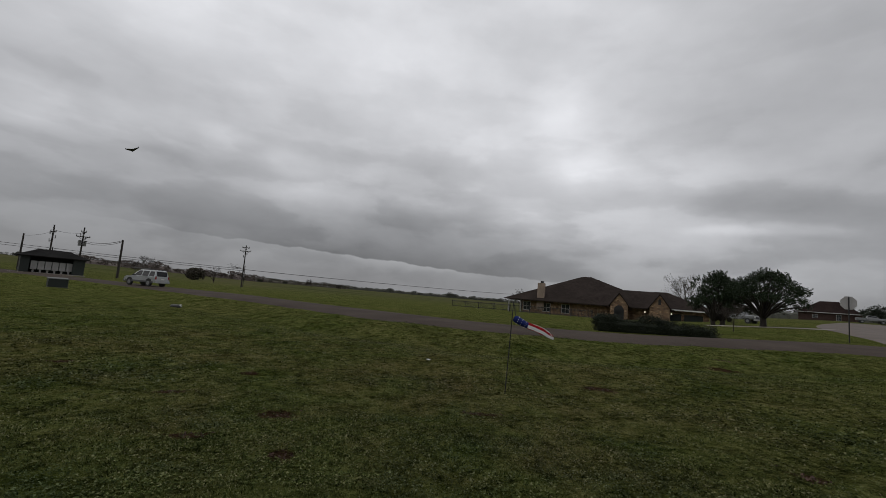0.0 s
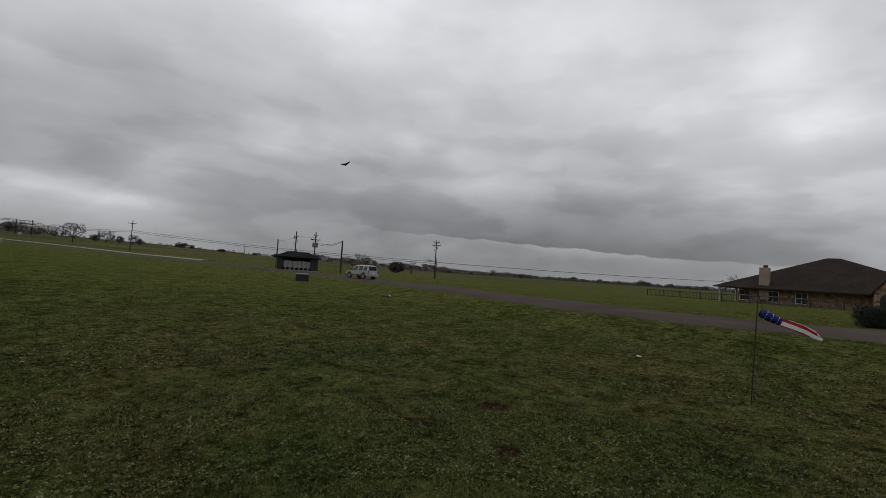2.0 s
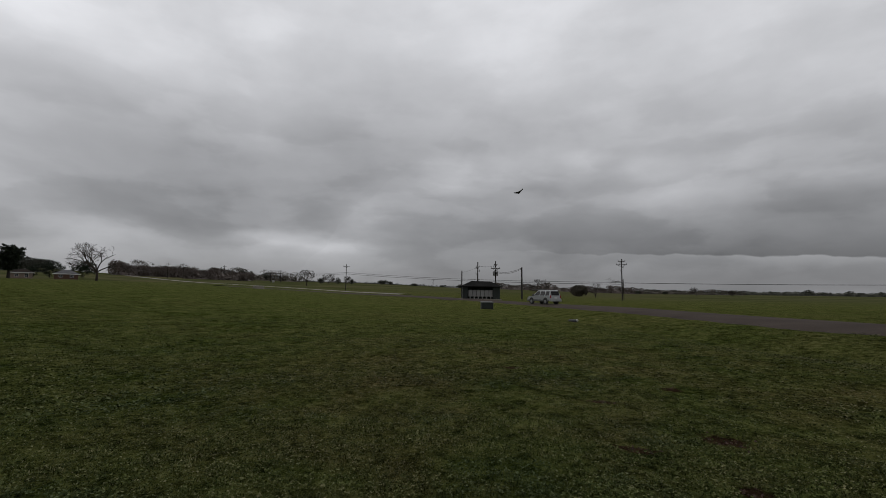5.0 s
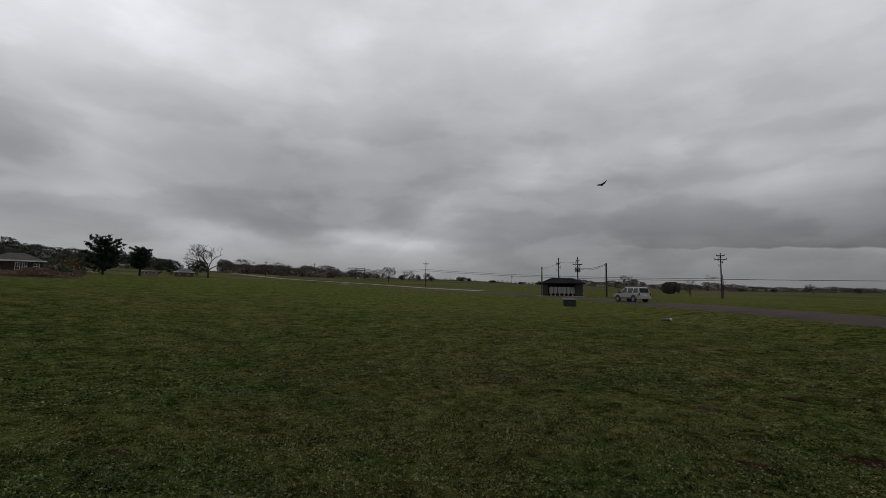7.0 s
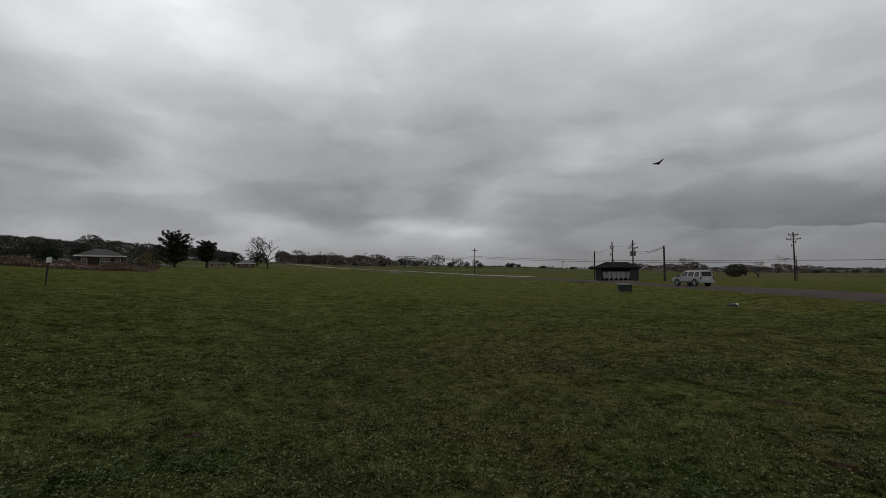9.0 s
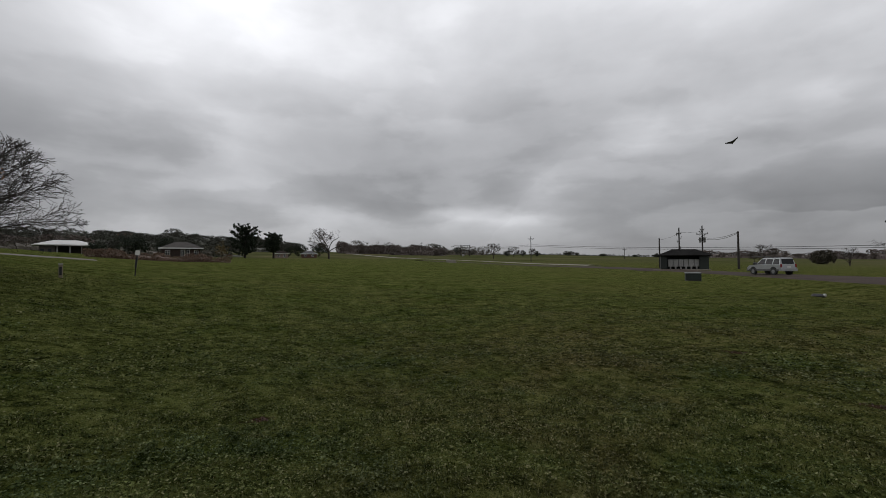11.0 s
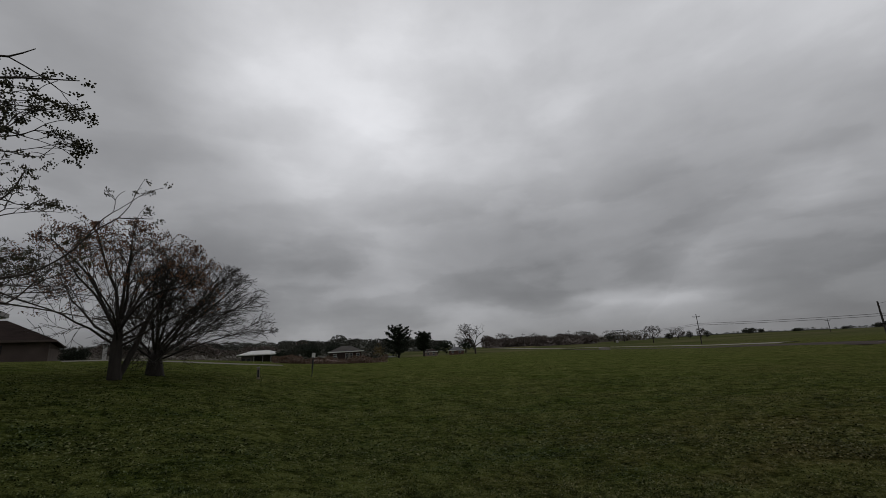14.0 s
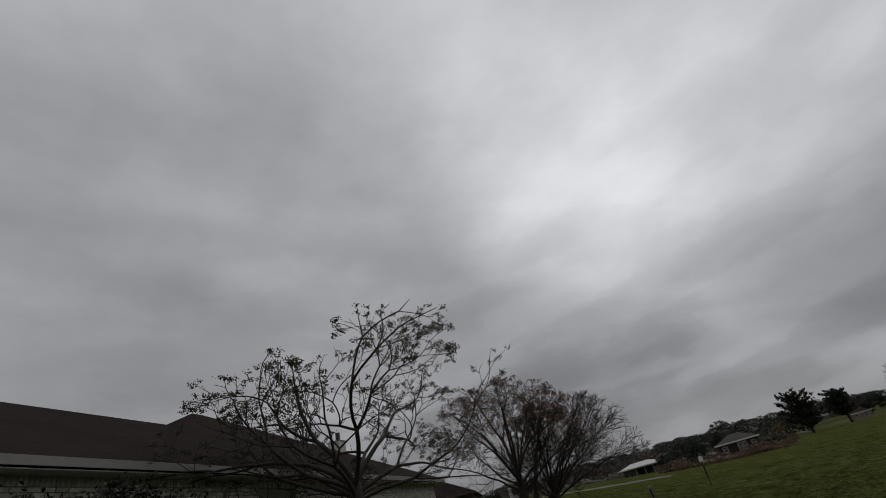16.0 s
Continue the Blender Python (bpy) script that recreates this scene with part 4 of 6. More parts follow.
# ---- white brick house beside the lawn ----
def white_house():
    A = Vector((-17.3, -16.7, 2.05))
    turn = math.degrees(math.atan2(0.361, 0.932)) + 180
    h = empty("house", A, turn - 180, label="white painted brick house with dark hipped shingle roof", category="house")
    # local frame: +x along the wall (to the near end), -y is inside
    L, D, H = 26.0, 14.0, 2.15
    part("slab", boxed((L, D, 1.0), (L / 2, -D / 2, -0.42)), plain("soil_stained_footing", (0.075, 0.050, 0.036), 0.95, 0.3, 2.0), h)
    wins = [(11.3, 0.88, 1.55, 1.02)]
    x0, zw, ww, hw = wins[0]
    bm = bmesh.new()
    t = 0.22
    # backing wall round the window's opening
    box(bm, (x0 - ww / 2 - 0.0, t, H), ((x0 - ww / 2) / 2, -t / 2 - 0.02, H / 2))
    box(bm, (L - x0 - ww / 2, t, H), ((L + x0 + ww / 2) / 2, -t / 2 - 0.02, H / 2))
    box(bm, (ww, t, zw), (x0, -t / 2 - 0.02, zw / 2))
    box(bm, (ww, t, H - zw - hw), (x0, -t / 2 - 0.02, (H + zw + hw) / 2))
    for y in (-D + t / 2,):
        box(bm, (L, t, H), (L / 2, y, H / 2))
    for x in (t / 2, L - t / 2):
        box(bm, (t, D - 2 * t - 0.04, H), (x, -D / 2, H / 2))
    wall = part("wall", bm, MORTAR, h, "grey mortar joints behind white bricks")
    rise = 4.25
    bm = hip_roof(L, D, 3.65, 0.45, 7.4, L - 7.06, 0.02)
    # taller hip over the far end
    solid(bm, [(-0.45, -0.45, 0.004), (15.4, -0.45, 0.004), (15.4, D + 0.45, 0.004), (-0.45, D + 0.45, 0.004), (7.3, D / 2, rise), (7.9, D / 2, rise)],
          [(0, 1, 5, 4), (1, 2, 5), (2, 3, 4, 5), (3, 0, 4)])
    bmesh.ops.transform(bm, matrix=Matrix.Translation((0, -D, H + 0.10)), verts=bm.verts)
    part("roof", bm, ROOF_DARK, h)
    part("fascia", boxed((L + 0.9, 0.04, 0.15), (L / 2, 0.47, H + 0.02)), FASCIA, h)
    part("fascia", boxed((0.04, D + 0.9, 0.15), (-0.47, -D / 2, H + 0.02)), FASCIA, h)
    part("soffit", boxed((L + 0.86, 0.44, 0.02), (L / 2, 0.225, H - 0.09)), GREY_PAINT, h)
    c = part("chimney", boxed((0.62, 0.62, 2.2), (2.4, -3.6, 3.72), bevel=0.02), WHITE_BRICK, h)
    part("chimney_cap", boxed((0.66, 0.66, 0.05), (2.4, -3.6, 4.845)), CONCRETE, c)
    part("flue", rod(bmesh.new(), (2.25, -3.6, 4.86), (2.25, -3.6, 5.30), 0.11, 0.11, 12), BLACK_METAL, c)
    # window: upper sash paler, lower sash dark
    e = new("window")
    e.parent = h
    e.matrix_basis = pose(x0, -0.12, zw)
    bm = bmesh.new()
    for s in (-1, 1):
        box(bm, (0.06, 0.08, hw), (s * (ww / 2 - 0.03), 0, hw / 2))
    for z in (0.03, hw - 0.03):
        box(bm, (ww - 0.12, 0.08, 0.06), (0, 0, z))
    box(bm, (ww - 0.12, 0.06, 0.05), (0, 0, hw * 0.49))
    part("frame", bm, GREY_PAINT, e)
    part("pane", boxed((ww - 0.12, 0.01, hw * 0.46), (0, 0.01, hw * 0.74)), plain("blind", (0.17, 0.175, 0.14), 0.3, 0.08, 2.0, bump=0), e, "upper sash with a drawn pale blind")
    part("pane", boxed((ww - 0.12, 0.01, hw * 0.46), (0, 0.0, hw * 0.25)), GLASS, e)
    part("sill", boxed((ww + 0.2, 0.16, 0.07), (0, 0.1, -0.04)), WHITE_BRICK, e)
    return h, wall, wins, (L, D, H)


HOUSE, WALL, WINS, (HL, HD, HH) = white_house()

simple_house("house", 134.8, 54, 10.5, 9, 1.45, 2.25, 131.5 - 8, TAN_BRICK, ROOF_DARK, "brown brick house with dark hipped roof behind trees", [(1.5, 0.45, 1.6, 0.85)], up=0.1, trim=TAN_BRICK)
def pavilion():
    """A low building with a pale metal hip roof over an open front."""
    h = empty("house", spot(110.2, 84, -0.12), 110, label="low open building with pale metal roof", category="house")
    timber = plain("shaded_timber", (0.075, 0.066, 0.058), 0.85, 0.2)
    part("wall", boxed((6.0, 1.6, 2.2), (0, 2.6, 0.1)), timber, h)
    part("wall", boxed((1.7, 2.2, 2.2), (-2.1, 0.9, 0.1)), timber, h)
    for x in (-1.0, 0.4, 1.7, 2.9):
        part("post", boxed((0.14, 0.14, 2.2), (x, -0.1, 0.1)), GREY_PAINT, h)
    part("floor_slab", boxed((6.4, 4.4, 0.2), (0, 1.4, -0.35)), CONCRETE, h)
    r = part("roof", hip_roof(6.0, 4.0, 0.75, 0.7, 1.6, 4.4), plain("pale_metal_roof", (0.38, 0.38, 0.37), 0.5, 0.08, 1.0), h)
    r.matrix_basis = pose(-3.0, 0, 1.27)
    part("fascia", boxed((7.4, 0.05, 0.16), (0, -0.726, 1.23)), WHITE_PAINT, h)
    for x in (-2.6, -1.8):
        part("window", boxed((0.4, 0.06, 0.6), (x, -0.21, 0.35)), GLASS, h)


pavilion()
simple_house("house", 100.4, 96, 6.2, 6, 1.6, 1.3, 100, plain("red_brown_siding", (0.05, 0.035, 0.032), 0.8, 0.2), plain("weathered_shingle", (0.058, 0.053, 0.049), 0.9, 0.25), "small dark cottage with white framed windows", [(-2.2, 0.4, 0.8, 0.9), (0.2, 0.2, 0.6, 1.2), (1.0, 0.2, 0.6, 1.2), (2.4, 0.4, 0.7, 0.9)])
simple_house("house", -41.0, 165, 13.5, 9, 2.0, 3.4, -41, plain("red_brick", (0.050, 0.032, 0.027), 0.9, 0.25), ROOF_DARK, "distant brown brick house with dark hipped roof", [(-3, 0.5, 1.2, 1.0), (2, 0.1, 1.0, 1.6)], trim=GREY_PAINT)

simple_house("house", 86.6, 200, 6.4, 6, 1.5, 1.5, 86, plain("brown_siding", (0.11, 0.065, 0.05), 0.8, 0.2), plain("grey_roof", (0.10, 0.10, 0.105), 0.9, 0.2), "small brown house with grey hipped roof far off", [(-1.5, 0.4, 1.0, 0.9), (1.5, 0.4, 1.0, 0.9)], up=0.2)
simple_house("house", 89.8, 200, 5.4, 5, 1.7, 1.3, 89, plain("pale_siding", (0.22, 0.17, 0.14), 0.8, 0.2), ROOF_BROWN, "small pale house with brown roof far off", [(-1.2, 0.5, 0.9, 0.9), (1.2, 0.3, 0.9, 1.3)], up=0.1)

# ---- leafy trees and hedge by the stone house ----
def oak(az, r, w, h, base, seed, label, trunks=((0.0, 0.30),), skew=0.0):
    """A live oak: low forks, and a broad crown of separate leafy lobes with ragged pointed sprays."""
    rng = random.Random(seed)
    root = empty("oak_tree", spot(az, r, -0.1), az, label=label, category="tree", group="oaks")
    lines, sprays = [], []
    for k in range(46):
        a, t = k * 2.4, (k + 0.5) / 46
        rho = math.sqrt(t)
        dome = math.sqrt(max(0.0, 1 - rho ** 3.2))
        z = base + (h - base) * (0.10 + (0.80 * dome) * (rng.uniform(0.30, 1.0) if k > 8 else rng.uniform(0.75, 1.0)))
        c = Vector((math.cos(a) * rho * w / 2 + skew * z / h, math.sin(a) * rho * w / 2, z))
        x, rt = trunks[k % len(trunks)]
        f = Vector((x, 0, base * rng.uniform(0.45, 0.8)))
        mid = f.lerp(c, 0.5) + Vector((rng.gauss(0, 0.15), rng.gauss(0, 0.15), 0.25))
        lines.append(([f, f.lerp(mid, 0.5), mid, mid.lerp(c, 0.6), c], [rt * 0.42, rt * 0.34, rt * 0.25, rt * 0.16, 0.03]))
        size = rng.uniform(0.55, 0.95)
        for _ in range(40):
            u = Vector((rng.gauss(0, 1), rng.gauss(0, 1), rng.gauss(0, 0.8))).normalized()
            q = c + Vector((u.x, u.y, u.z * 0.7)) * size * rng.random() ** 0.4
            sprays.append((q, (u * 0.7 + Vector((0, 0, 0.75))).normalized()))
    for x, rt in trunks:
        lines.append(([Vector((x * 0.8, 0, -0.3)), Vector((x * 0.9, 0, base * 0.35)), Vector((x, 0, base * 0.8)), Vector((x, 0, base * 1.1))], [rt * 1.3, rt, rt * 0.9, rt * 0.6]))
    part_me("trunk", mesh_of("trunk", *tubes(lines, (10, 7, 5, 4)), BARK_DARK, True), root)
    part_me("crown", mesh_of("crown", *tuft_cloud(rng, sprays, 0.075, 17, 0.42), OAK_LEAF), root)


oak(-36.2, 60, 7.6, 6.3, 1.7, 11, "broad evergreen oak with dense dark crown", ((0.0, 0.30),))
oak(-32.3, 62, 6.0, 6.5, 0.8, 12, "evergreen oak with low dark crown", ((-0.7, 0.24), (0.35, 0.28)))


def hedge():
    rng = random.Random(4)
    a, b = spot(-20.0, 29.0), spot(-32.4, 29.8)
    h = empty("hedge", a, math.degrees(math.atan2((b - a).y, (b - a).x)), label="clipped dark evergreen hedge along the road", category="hedge")
    L = (b - a).length
    cs = []
    for _ in range(900):
        x = rng.random() * L
        top = 0.74 + 0.06 * math.sin(x * 1.9) + 0.05 * math.sin(x * 4.9 + 1) + 0.20 * math.exp(-((x - 0.7) / 0.7) ** 4) + 0.42 * math.exp(-((x - 3.1) / 0.55) ** 2)
        cs.append(Vector((x, rng.uniform(-0.75, 0.75), rng.uniform(0.0, top))))
    core = bmesh.new()
    box(core, (L - 0.3, 1.1, 0.72), (L / 2, 0, 0.28), bevel=0.15)
    part("core", core, HEDGE_LEAF, h)
    part_me("foliage", mesh_of("foliage", *leaf_cloud(rng, cs, 0.042, 46, 0.12), HEDGE_LEAF), h)


hedge()


# ---- mail shelter and poles ----
def shelter():
    BOX_PAINT = plain("dull_white", (0.30, 0.30, 0.29), 0.6, 0.1)
    at = spot(41.4, 80, 0.0)
    s = empty("mail_shelter", at, 41.4 + 6, label="open dark green mailbox shelter with hipped roof", category="shelter")
    part("wall", boxed((6.6, 0.12, 2.3), (0, 2.2, 1.1)), DARK_PAINT, s)
    for x in (-3.3, 3.3):
        part("side_wall", boxed((0.12, 2.3, 2.3), (x, 1.05, 1.1)), DARK_PAINT, s)
    part("front_panel", boxed((1.2, 0.1, 2.3), (2.65, -0.05, 1.1)), DARK_PAINT, s)
    part("front_panel", boxed((0.8, 0.1, 2.3), (-2.85, -0.05, 1.1)), DARK_PAINT, s)
    part("slab", boxed((8.0, 3.6, 0.2), (-0.6, 0.4, -0.02)), CONCRETE, s)
    r = part("roof", hip_roof(6.6, 2.4, 0.95, 0.55, 1.6, 5.0), shingles("shelter_shingles", (0.010, 0.0098, 0.0096), (0.024, 0.0235, 0.023)), s)
    r.matrix_basis = pose(-3.3, 0, 2.3)
    for k in range(6):
        m = empty("mailbox_unit", s.matrix_world @ Vector((-1.95 + k * 0.74, 0.5, 0.1)), 41.4 + 6, label="white pedestal cluster mailbox under the shelter", category="mailbox", group="cluster mailboxes")
        part("pedestal", boxed((0.2, 0.2, 0.4), (0, 0, 0.2)), BOX_PAINT, m)
        part("box", boxed((0.66, 0.45, 1.15), (0, 0, 0.95), bevel=0.02), BOX_PAINT, m)


shelter()


def pole(az, r, h, arms=(), lean=0.0, can=False, rad=0.15, label="weathered wooden utility pole beside the road", up=0.0, gear=False):
    at = spot(az, r, up)
    p = empty("utility_pole", at, az, label=label, category="utility pole", group="utility poles")
    part("shaft", rod(bmesh.new(), (0, 0, -0.3), (lean, 0, h), rad, rad * 0.7, 10), POLE_WOOD, p)
    for z, w in arms:
        a = part("crossarm", boxed((w, 0.12, 0.14), (lean * z / h, -rad, z)), POLE_WOOD, p)
        for sx in (-0.46, 0.0, 0.46):
            part("insulator", rod(bmesh.new(), (sx * w, -rad, z + 0.06), (sx * w, -rad, z + 0.30), 0.06, 0.04, 8), DULL_STEEL, a)
        for sx in (-1, 1):
            part("brace", rod(bmesh.new(), (sx * w * 0.34, -rad, z - 0.05), (0, -rad, z - 0.55), 0.025, 0.025, 6), BLACK_METAL, a)
    if can:
        for x in (-0.34, 0.34):
            part("transformer", rod(bmesh.new(), (x, -0.42, h - 3.2), (x, -0.42, h - 2.25), 0.21, 0.21, 12), DULL_STEEL, p)
        part("bracket", boxed((1.3, 0.4, 0.08), (0.0, -0.2, h - 2.6)), BLACK_METAL, p)
    if can or gear:
        for x, z in ((-0.34, 1.5), (0.3, 2.1), (-0.3, 2.7)):
            part("cutout", rod(bmesh.new(), (x, -0.18, h - z), (x * 1.2, -0.26, h - z + 0.5), 0.06, 0.05, 8), DULL_STEEL, p)
            part("strut", rod(bmesh.new(), (0, 0, h - z + 0.2), (x, -0.18, h - z + 0.2), 0.03, 0.03, 6), BLACK_METAL, p)
    if gear:
        part("conduit", rod(bmesh.new(), (rad + 0.18, 0, -0.2), (rad + 0.10, 0, h * 0.52), 0.07, 0.07, 8), POLE_WOOD, p)
    return at + Vector((0, 0, h))


T1 = pole(24.3, 106, 9.2, ((8.7, 1.5), (7.9, 2.2)), gear=True)
T2 = pole(58.6, 164, 9.4, ((8.5, 2.2),))
T3 = pole(43.9, 88, 5.3)
T4 = pole(41.85, 92, 7.25, ((6.2, 0.7),), gear=True)
T5 = pole(39.55, 96, 7.7, ((6.1, 1.9), (6.9, 0.7)), can=True)
T6 = pole(36.25, 84, 5.95, rad=0.19)
for az, r, hh in ((78.1, 260, 8.6), (76.6, 300, 8.0), (72.5, 300, 9.6), (47.5, 260, 6.0)):
    pole(az, r, hh, ((hh - 0.8, 2.0),))


def cable(a, b, sag, name="power_line", r=0.018):
    cu = bpy.data.curves.new(name, "CURVE")
    cu.dimensions = "3D"
    cu.bevel_depth, cu.bevel_resolution = r, 1
    sp = cu.splines.new("POLY")
    n = 14
    sp.points.add(n)
    for i in range(n + 1):
        f = i / n
        q = a.lerp(b, f)
        sp.points[i].co = (q.x, q.y, q.z - sag * 4 * f * (1 - f), 1)
    cu.materials.append(BLACK_METAL)
    return tagged(new(name, cu), "thin black overhead cable between poles", "cable")


for a, b in ((-5.2, -3.0), (-5.6, -3.5)):
    cable(T1 + Vector((0, 0, a)), T2 + Vector((0, 0, b)), 0.7, r=0.045)
    cable(T2 + Vector((0, 0, b)), spot(72.5, 300, 7.0 + b * 0.3), 1.5, r=0.04)
cable(T1 + Vector((0, 0, -5.3)), spot(-9, 150, 4.4), 0.3, r=0.055)
cable(T6 + Vector((0, 0, -0.1)), T5 + Vector((0, 0, -2.2)), 0.5, r=0.035)
cable(T6 + Vector((0, 0, -0.25)), T5 + Vector((0, 0, -2.4)), 0.6, r=0.035)
cable(T5 + Vector((0, 0, -1.0)), T4 + Vector((0, 0, -0.8)), 0.2)
cable(T4 + Vector((0, 0, -1.0)), T3 + Vector((0, 0, -0.3)), 0.2)


def far_woods(name, az0, az1, r, h, seed, mat, label, step=3.0, base=0.0, twiggy=False, fill=0.6):
    """A far belt of round-headed trees over scrub, uneven along the top."""
    rng = random.Random(seed)
    V, F = [], []
    n = int(radians(abs(az1 - az0)) * r / step)

    def add(c, size, count, spread):
        v, f = leaf_cloud(rng, [c], size, count, spread)
        k = len(V)
        V.extend(v)
        F.extend(tuple(i2 + k for i2 in q) for q in f)

    for i in range(n):
        az = az0 + (az1 - az0) * (i + rng.random()) / n
        p = spot(az, r * rng.uniform(0.94, 1.06), base)
        grove = 0.78 + 0.5 * noise.noise((az * 0.5, seed, 0)) + 0.22 * noise.noise((az * 1.7, seed, 2))
        hh = h * rng.uniform(0.6 if twiggy else 0.78, 1.0) * max(0.3, grove)
        w = hh * rng.uniform(0.42, 0.7)
        for _ in range(6):
            add(spot(az + rng.uniform(-0.5, 0.5) * abs(az1 - az0) / n, r * rng.uniform(0.97, 1.03), base + h * rng.uniform(0.02, 0.30)), h * 0.10, 8, h * 0.10)
        for k in range(20):
            a, t = k * 2.4 + rng.random(), (k + 0.5) / 20
            rho = math.sqrt(t) * rng.uniform(0.75, 1.0)
            top = hh * (0.52 + 0.42 * math.sqrt(max(0.0, 1 - rho * rho)))
            for z in (top, top * rng.uniform(0.45, 0.8)):
                add(p + Vector((math.cos(a) * rho * w, math.sin(a) * rho * w, z)), hh * (0.036 if twiggy else 0.070), 8 if twiggy else 7, hh * 0.055)
    # matted undergrowth and trunks closing the belt behind its heads
    cols = min(1400, int(radians(abs(az1 - az0)) * r / (h * 0.13)))
    k = len(V)
    for i in range(cols + 1):
        az = az0 + (az1 - az0) * i / cols
        grove = 0.78 + 0.5 * noise.noise((az * 0.5, seed, 0)) + 0.22 * noise.noise((az * 1.7, seed, 2))
        ends = min(1.0, 6 * i / cols, 6 * (cols - i) / cols)
        for dr, up in ((-0.9, 0.0), (-0.6, 0.62), (-0.2, 0.9), (0.1, 1.0), (0.6, 0.0)):
            top = h * fill * ends * max(0.3, grove) * (0.9 + 0.30 * noise.noise((i * 0.21, dr * 3, seed)) + rng.uniform(-0.12, 0.12))
            V.append(spot(az, r + dr * h + rng.uniform(-0.05, 0.05) * h, base + (up * top if up else -0.6)))
    for i in range(cols):
        for j in range(4):
            a = k + i * 5 + j
            F.append((a, a + 1, a + 6, a + 5))
    return tagged(new(name, mesh_of(name, V, F, mat)), label, "woods", kind="stuff")


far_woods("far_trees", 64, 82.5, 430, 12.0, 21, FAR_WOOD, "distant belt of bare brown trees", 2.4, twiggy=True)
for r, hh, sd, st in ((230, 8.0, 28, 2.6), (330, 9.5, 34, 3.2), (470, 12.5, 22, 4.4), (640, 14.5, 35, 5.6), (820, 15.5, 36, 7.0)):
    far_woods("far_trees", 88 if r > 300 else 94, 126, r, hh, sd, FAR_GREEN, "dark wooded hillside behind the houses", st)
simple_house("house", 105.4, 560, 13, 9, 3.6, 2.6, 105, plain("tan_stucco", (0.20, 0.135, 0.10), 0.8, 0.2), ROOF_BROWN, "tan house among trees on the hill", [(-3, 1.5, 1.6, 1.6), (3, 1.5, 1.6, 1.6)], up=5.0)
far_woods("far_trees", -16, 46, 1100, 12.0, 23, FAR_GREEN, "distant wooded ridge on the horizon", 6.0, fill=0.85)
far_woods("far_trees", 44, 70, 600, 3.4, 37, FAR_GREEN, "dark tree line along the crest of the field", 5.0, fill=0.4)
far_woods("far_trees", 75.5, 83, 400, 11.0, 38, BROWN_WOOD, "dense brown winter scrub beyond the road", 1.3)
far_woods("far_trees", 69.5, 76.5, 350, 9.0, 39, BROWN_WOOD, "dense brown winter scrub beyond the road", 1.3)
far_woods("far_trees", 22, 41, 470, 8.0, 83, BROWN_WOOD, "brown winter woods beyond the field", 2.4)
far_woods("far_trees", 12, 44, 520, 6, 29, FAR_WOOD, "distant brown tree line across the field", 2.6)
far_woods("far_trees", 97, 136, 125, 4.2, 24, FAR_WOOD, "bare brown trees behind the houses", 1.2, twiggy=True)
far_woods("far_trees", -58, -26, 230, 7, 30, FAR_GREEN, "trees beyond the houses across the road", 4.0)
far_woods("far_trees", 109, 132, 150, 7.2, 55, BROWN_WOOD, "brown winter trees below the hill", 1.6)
far_woods("dry_brush", 95.6, 109, 60, 1.1, 25, DRY_BRUSH, "strip of dry reddish brush beside the driveway", 0.28)

# cedars and bare tree on the far lawn
def cedar(az, r, w, h, seed, bare=0.15):
    """A shaggy conifer: near-level boughs with upturned pointed ends."""
    rng = random.Random(seed)
    root = empty("cedar_tree", spot(az, r, -0.1), 0, label="dark shaggy cedar tree with level boughs", category="tree", group="cedars")
    lines, cs = [([Vector((0, 0, 0)), Vector((0.1, 0, h * 0.5)), Vector((0, 0.05, h * 0.93))], [0.22, 0.15, 0.03])], []
    for k in range(58):
        f = bare + (1 - bare) * (k + rng.random()) / 58
        a = k * 2.4 + rng.random()
        reach = w / 2 * (1.15 - 0.30 * f ** 2) * rng.uniform(0.5, 1.15)
        p = Vector((0, 0, h * f * 0.93))
        d = Vector((math.cos(a), math.sin(a), rng.uniform(-0.05, 0.25)))
        pts = [p]
        for i in range(5):
            d = (d + Vector((0, 0, 0.02 + 0.06 * i))).normalized()
            pts.append(pts[-1] + d * reach / 5)
        lines.append((pts, [0.04, 0.035, 0.03, 0.025, 0.02, 0.012]))
        for i in range(26):
            x = rng.random() ** 0.8 * 4.99
            q = pts[int(x)].lerp(pts[int(x) + 1], x % 1)
            cs.append(q + Vector((rng.gauss(0, 0.16), rng.gauss(0, 0.16), rng.gauss(0, 0.07))))
    part_me("trunk", mesh_of("trunk", *tubes(lines), BARK_DARK, True), root)
    part_me("crown", mesh_of("crown", *leaf_cloud(rng, cs, 0.12, 11, 0.085), CEDAR_LEAF), root)


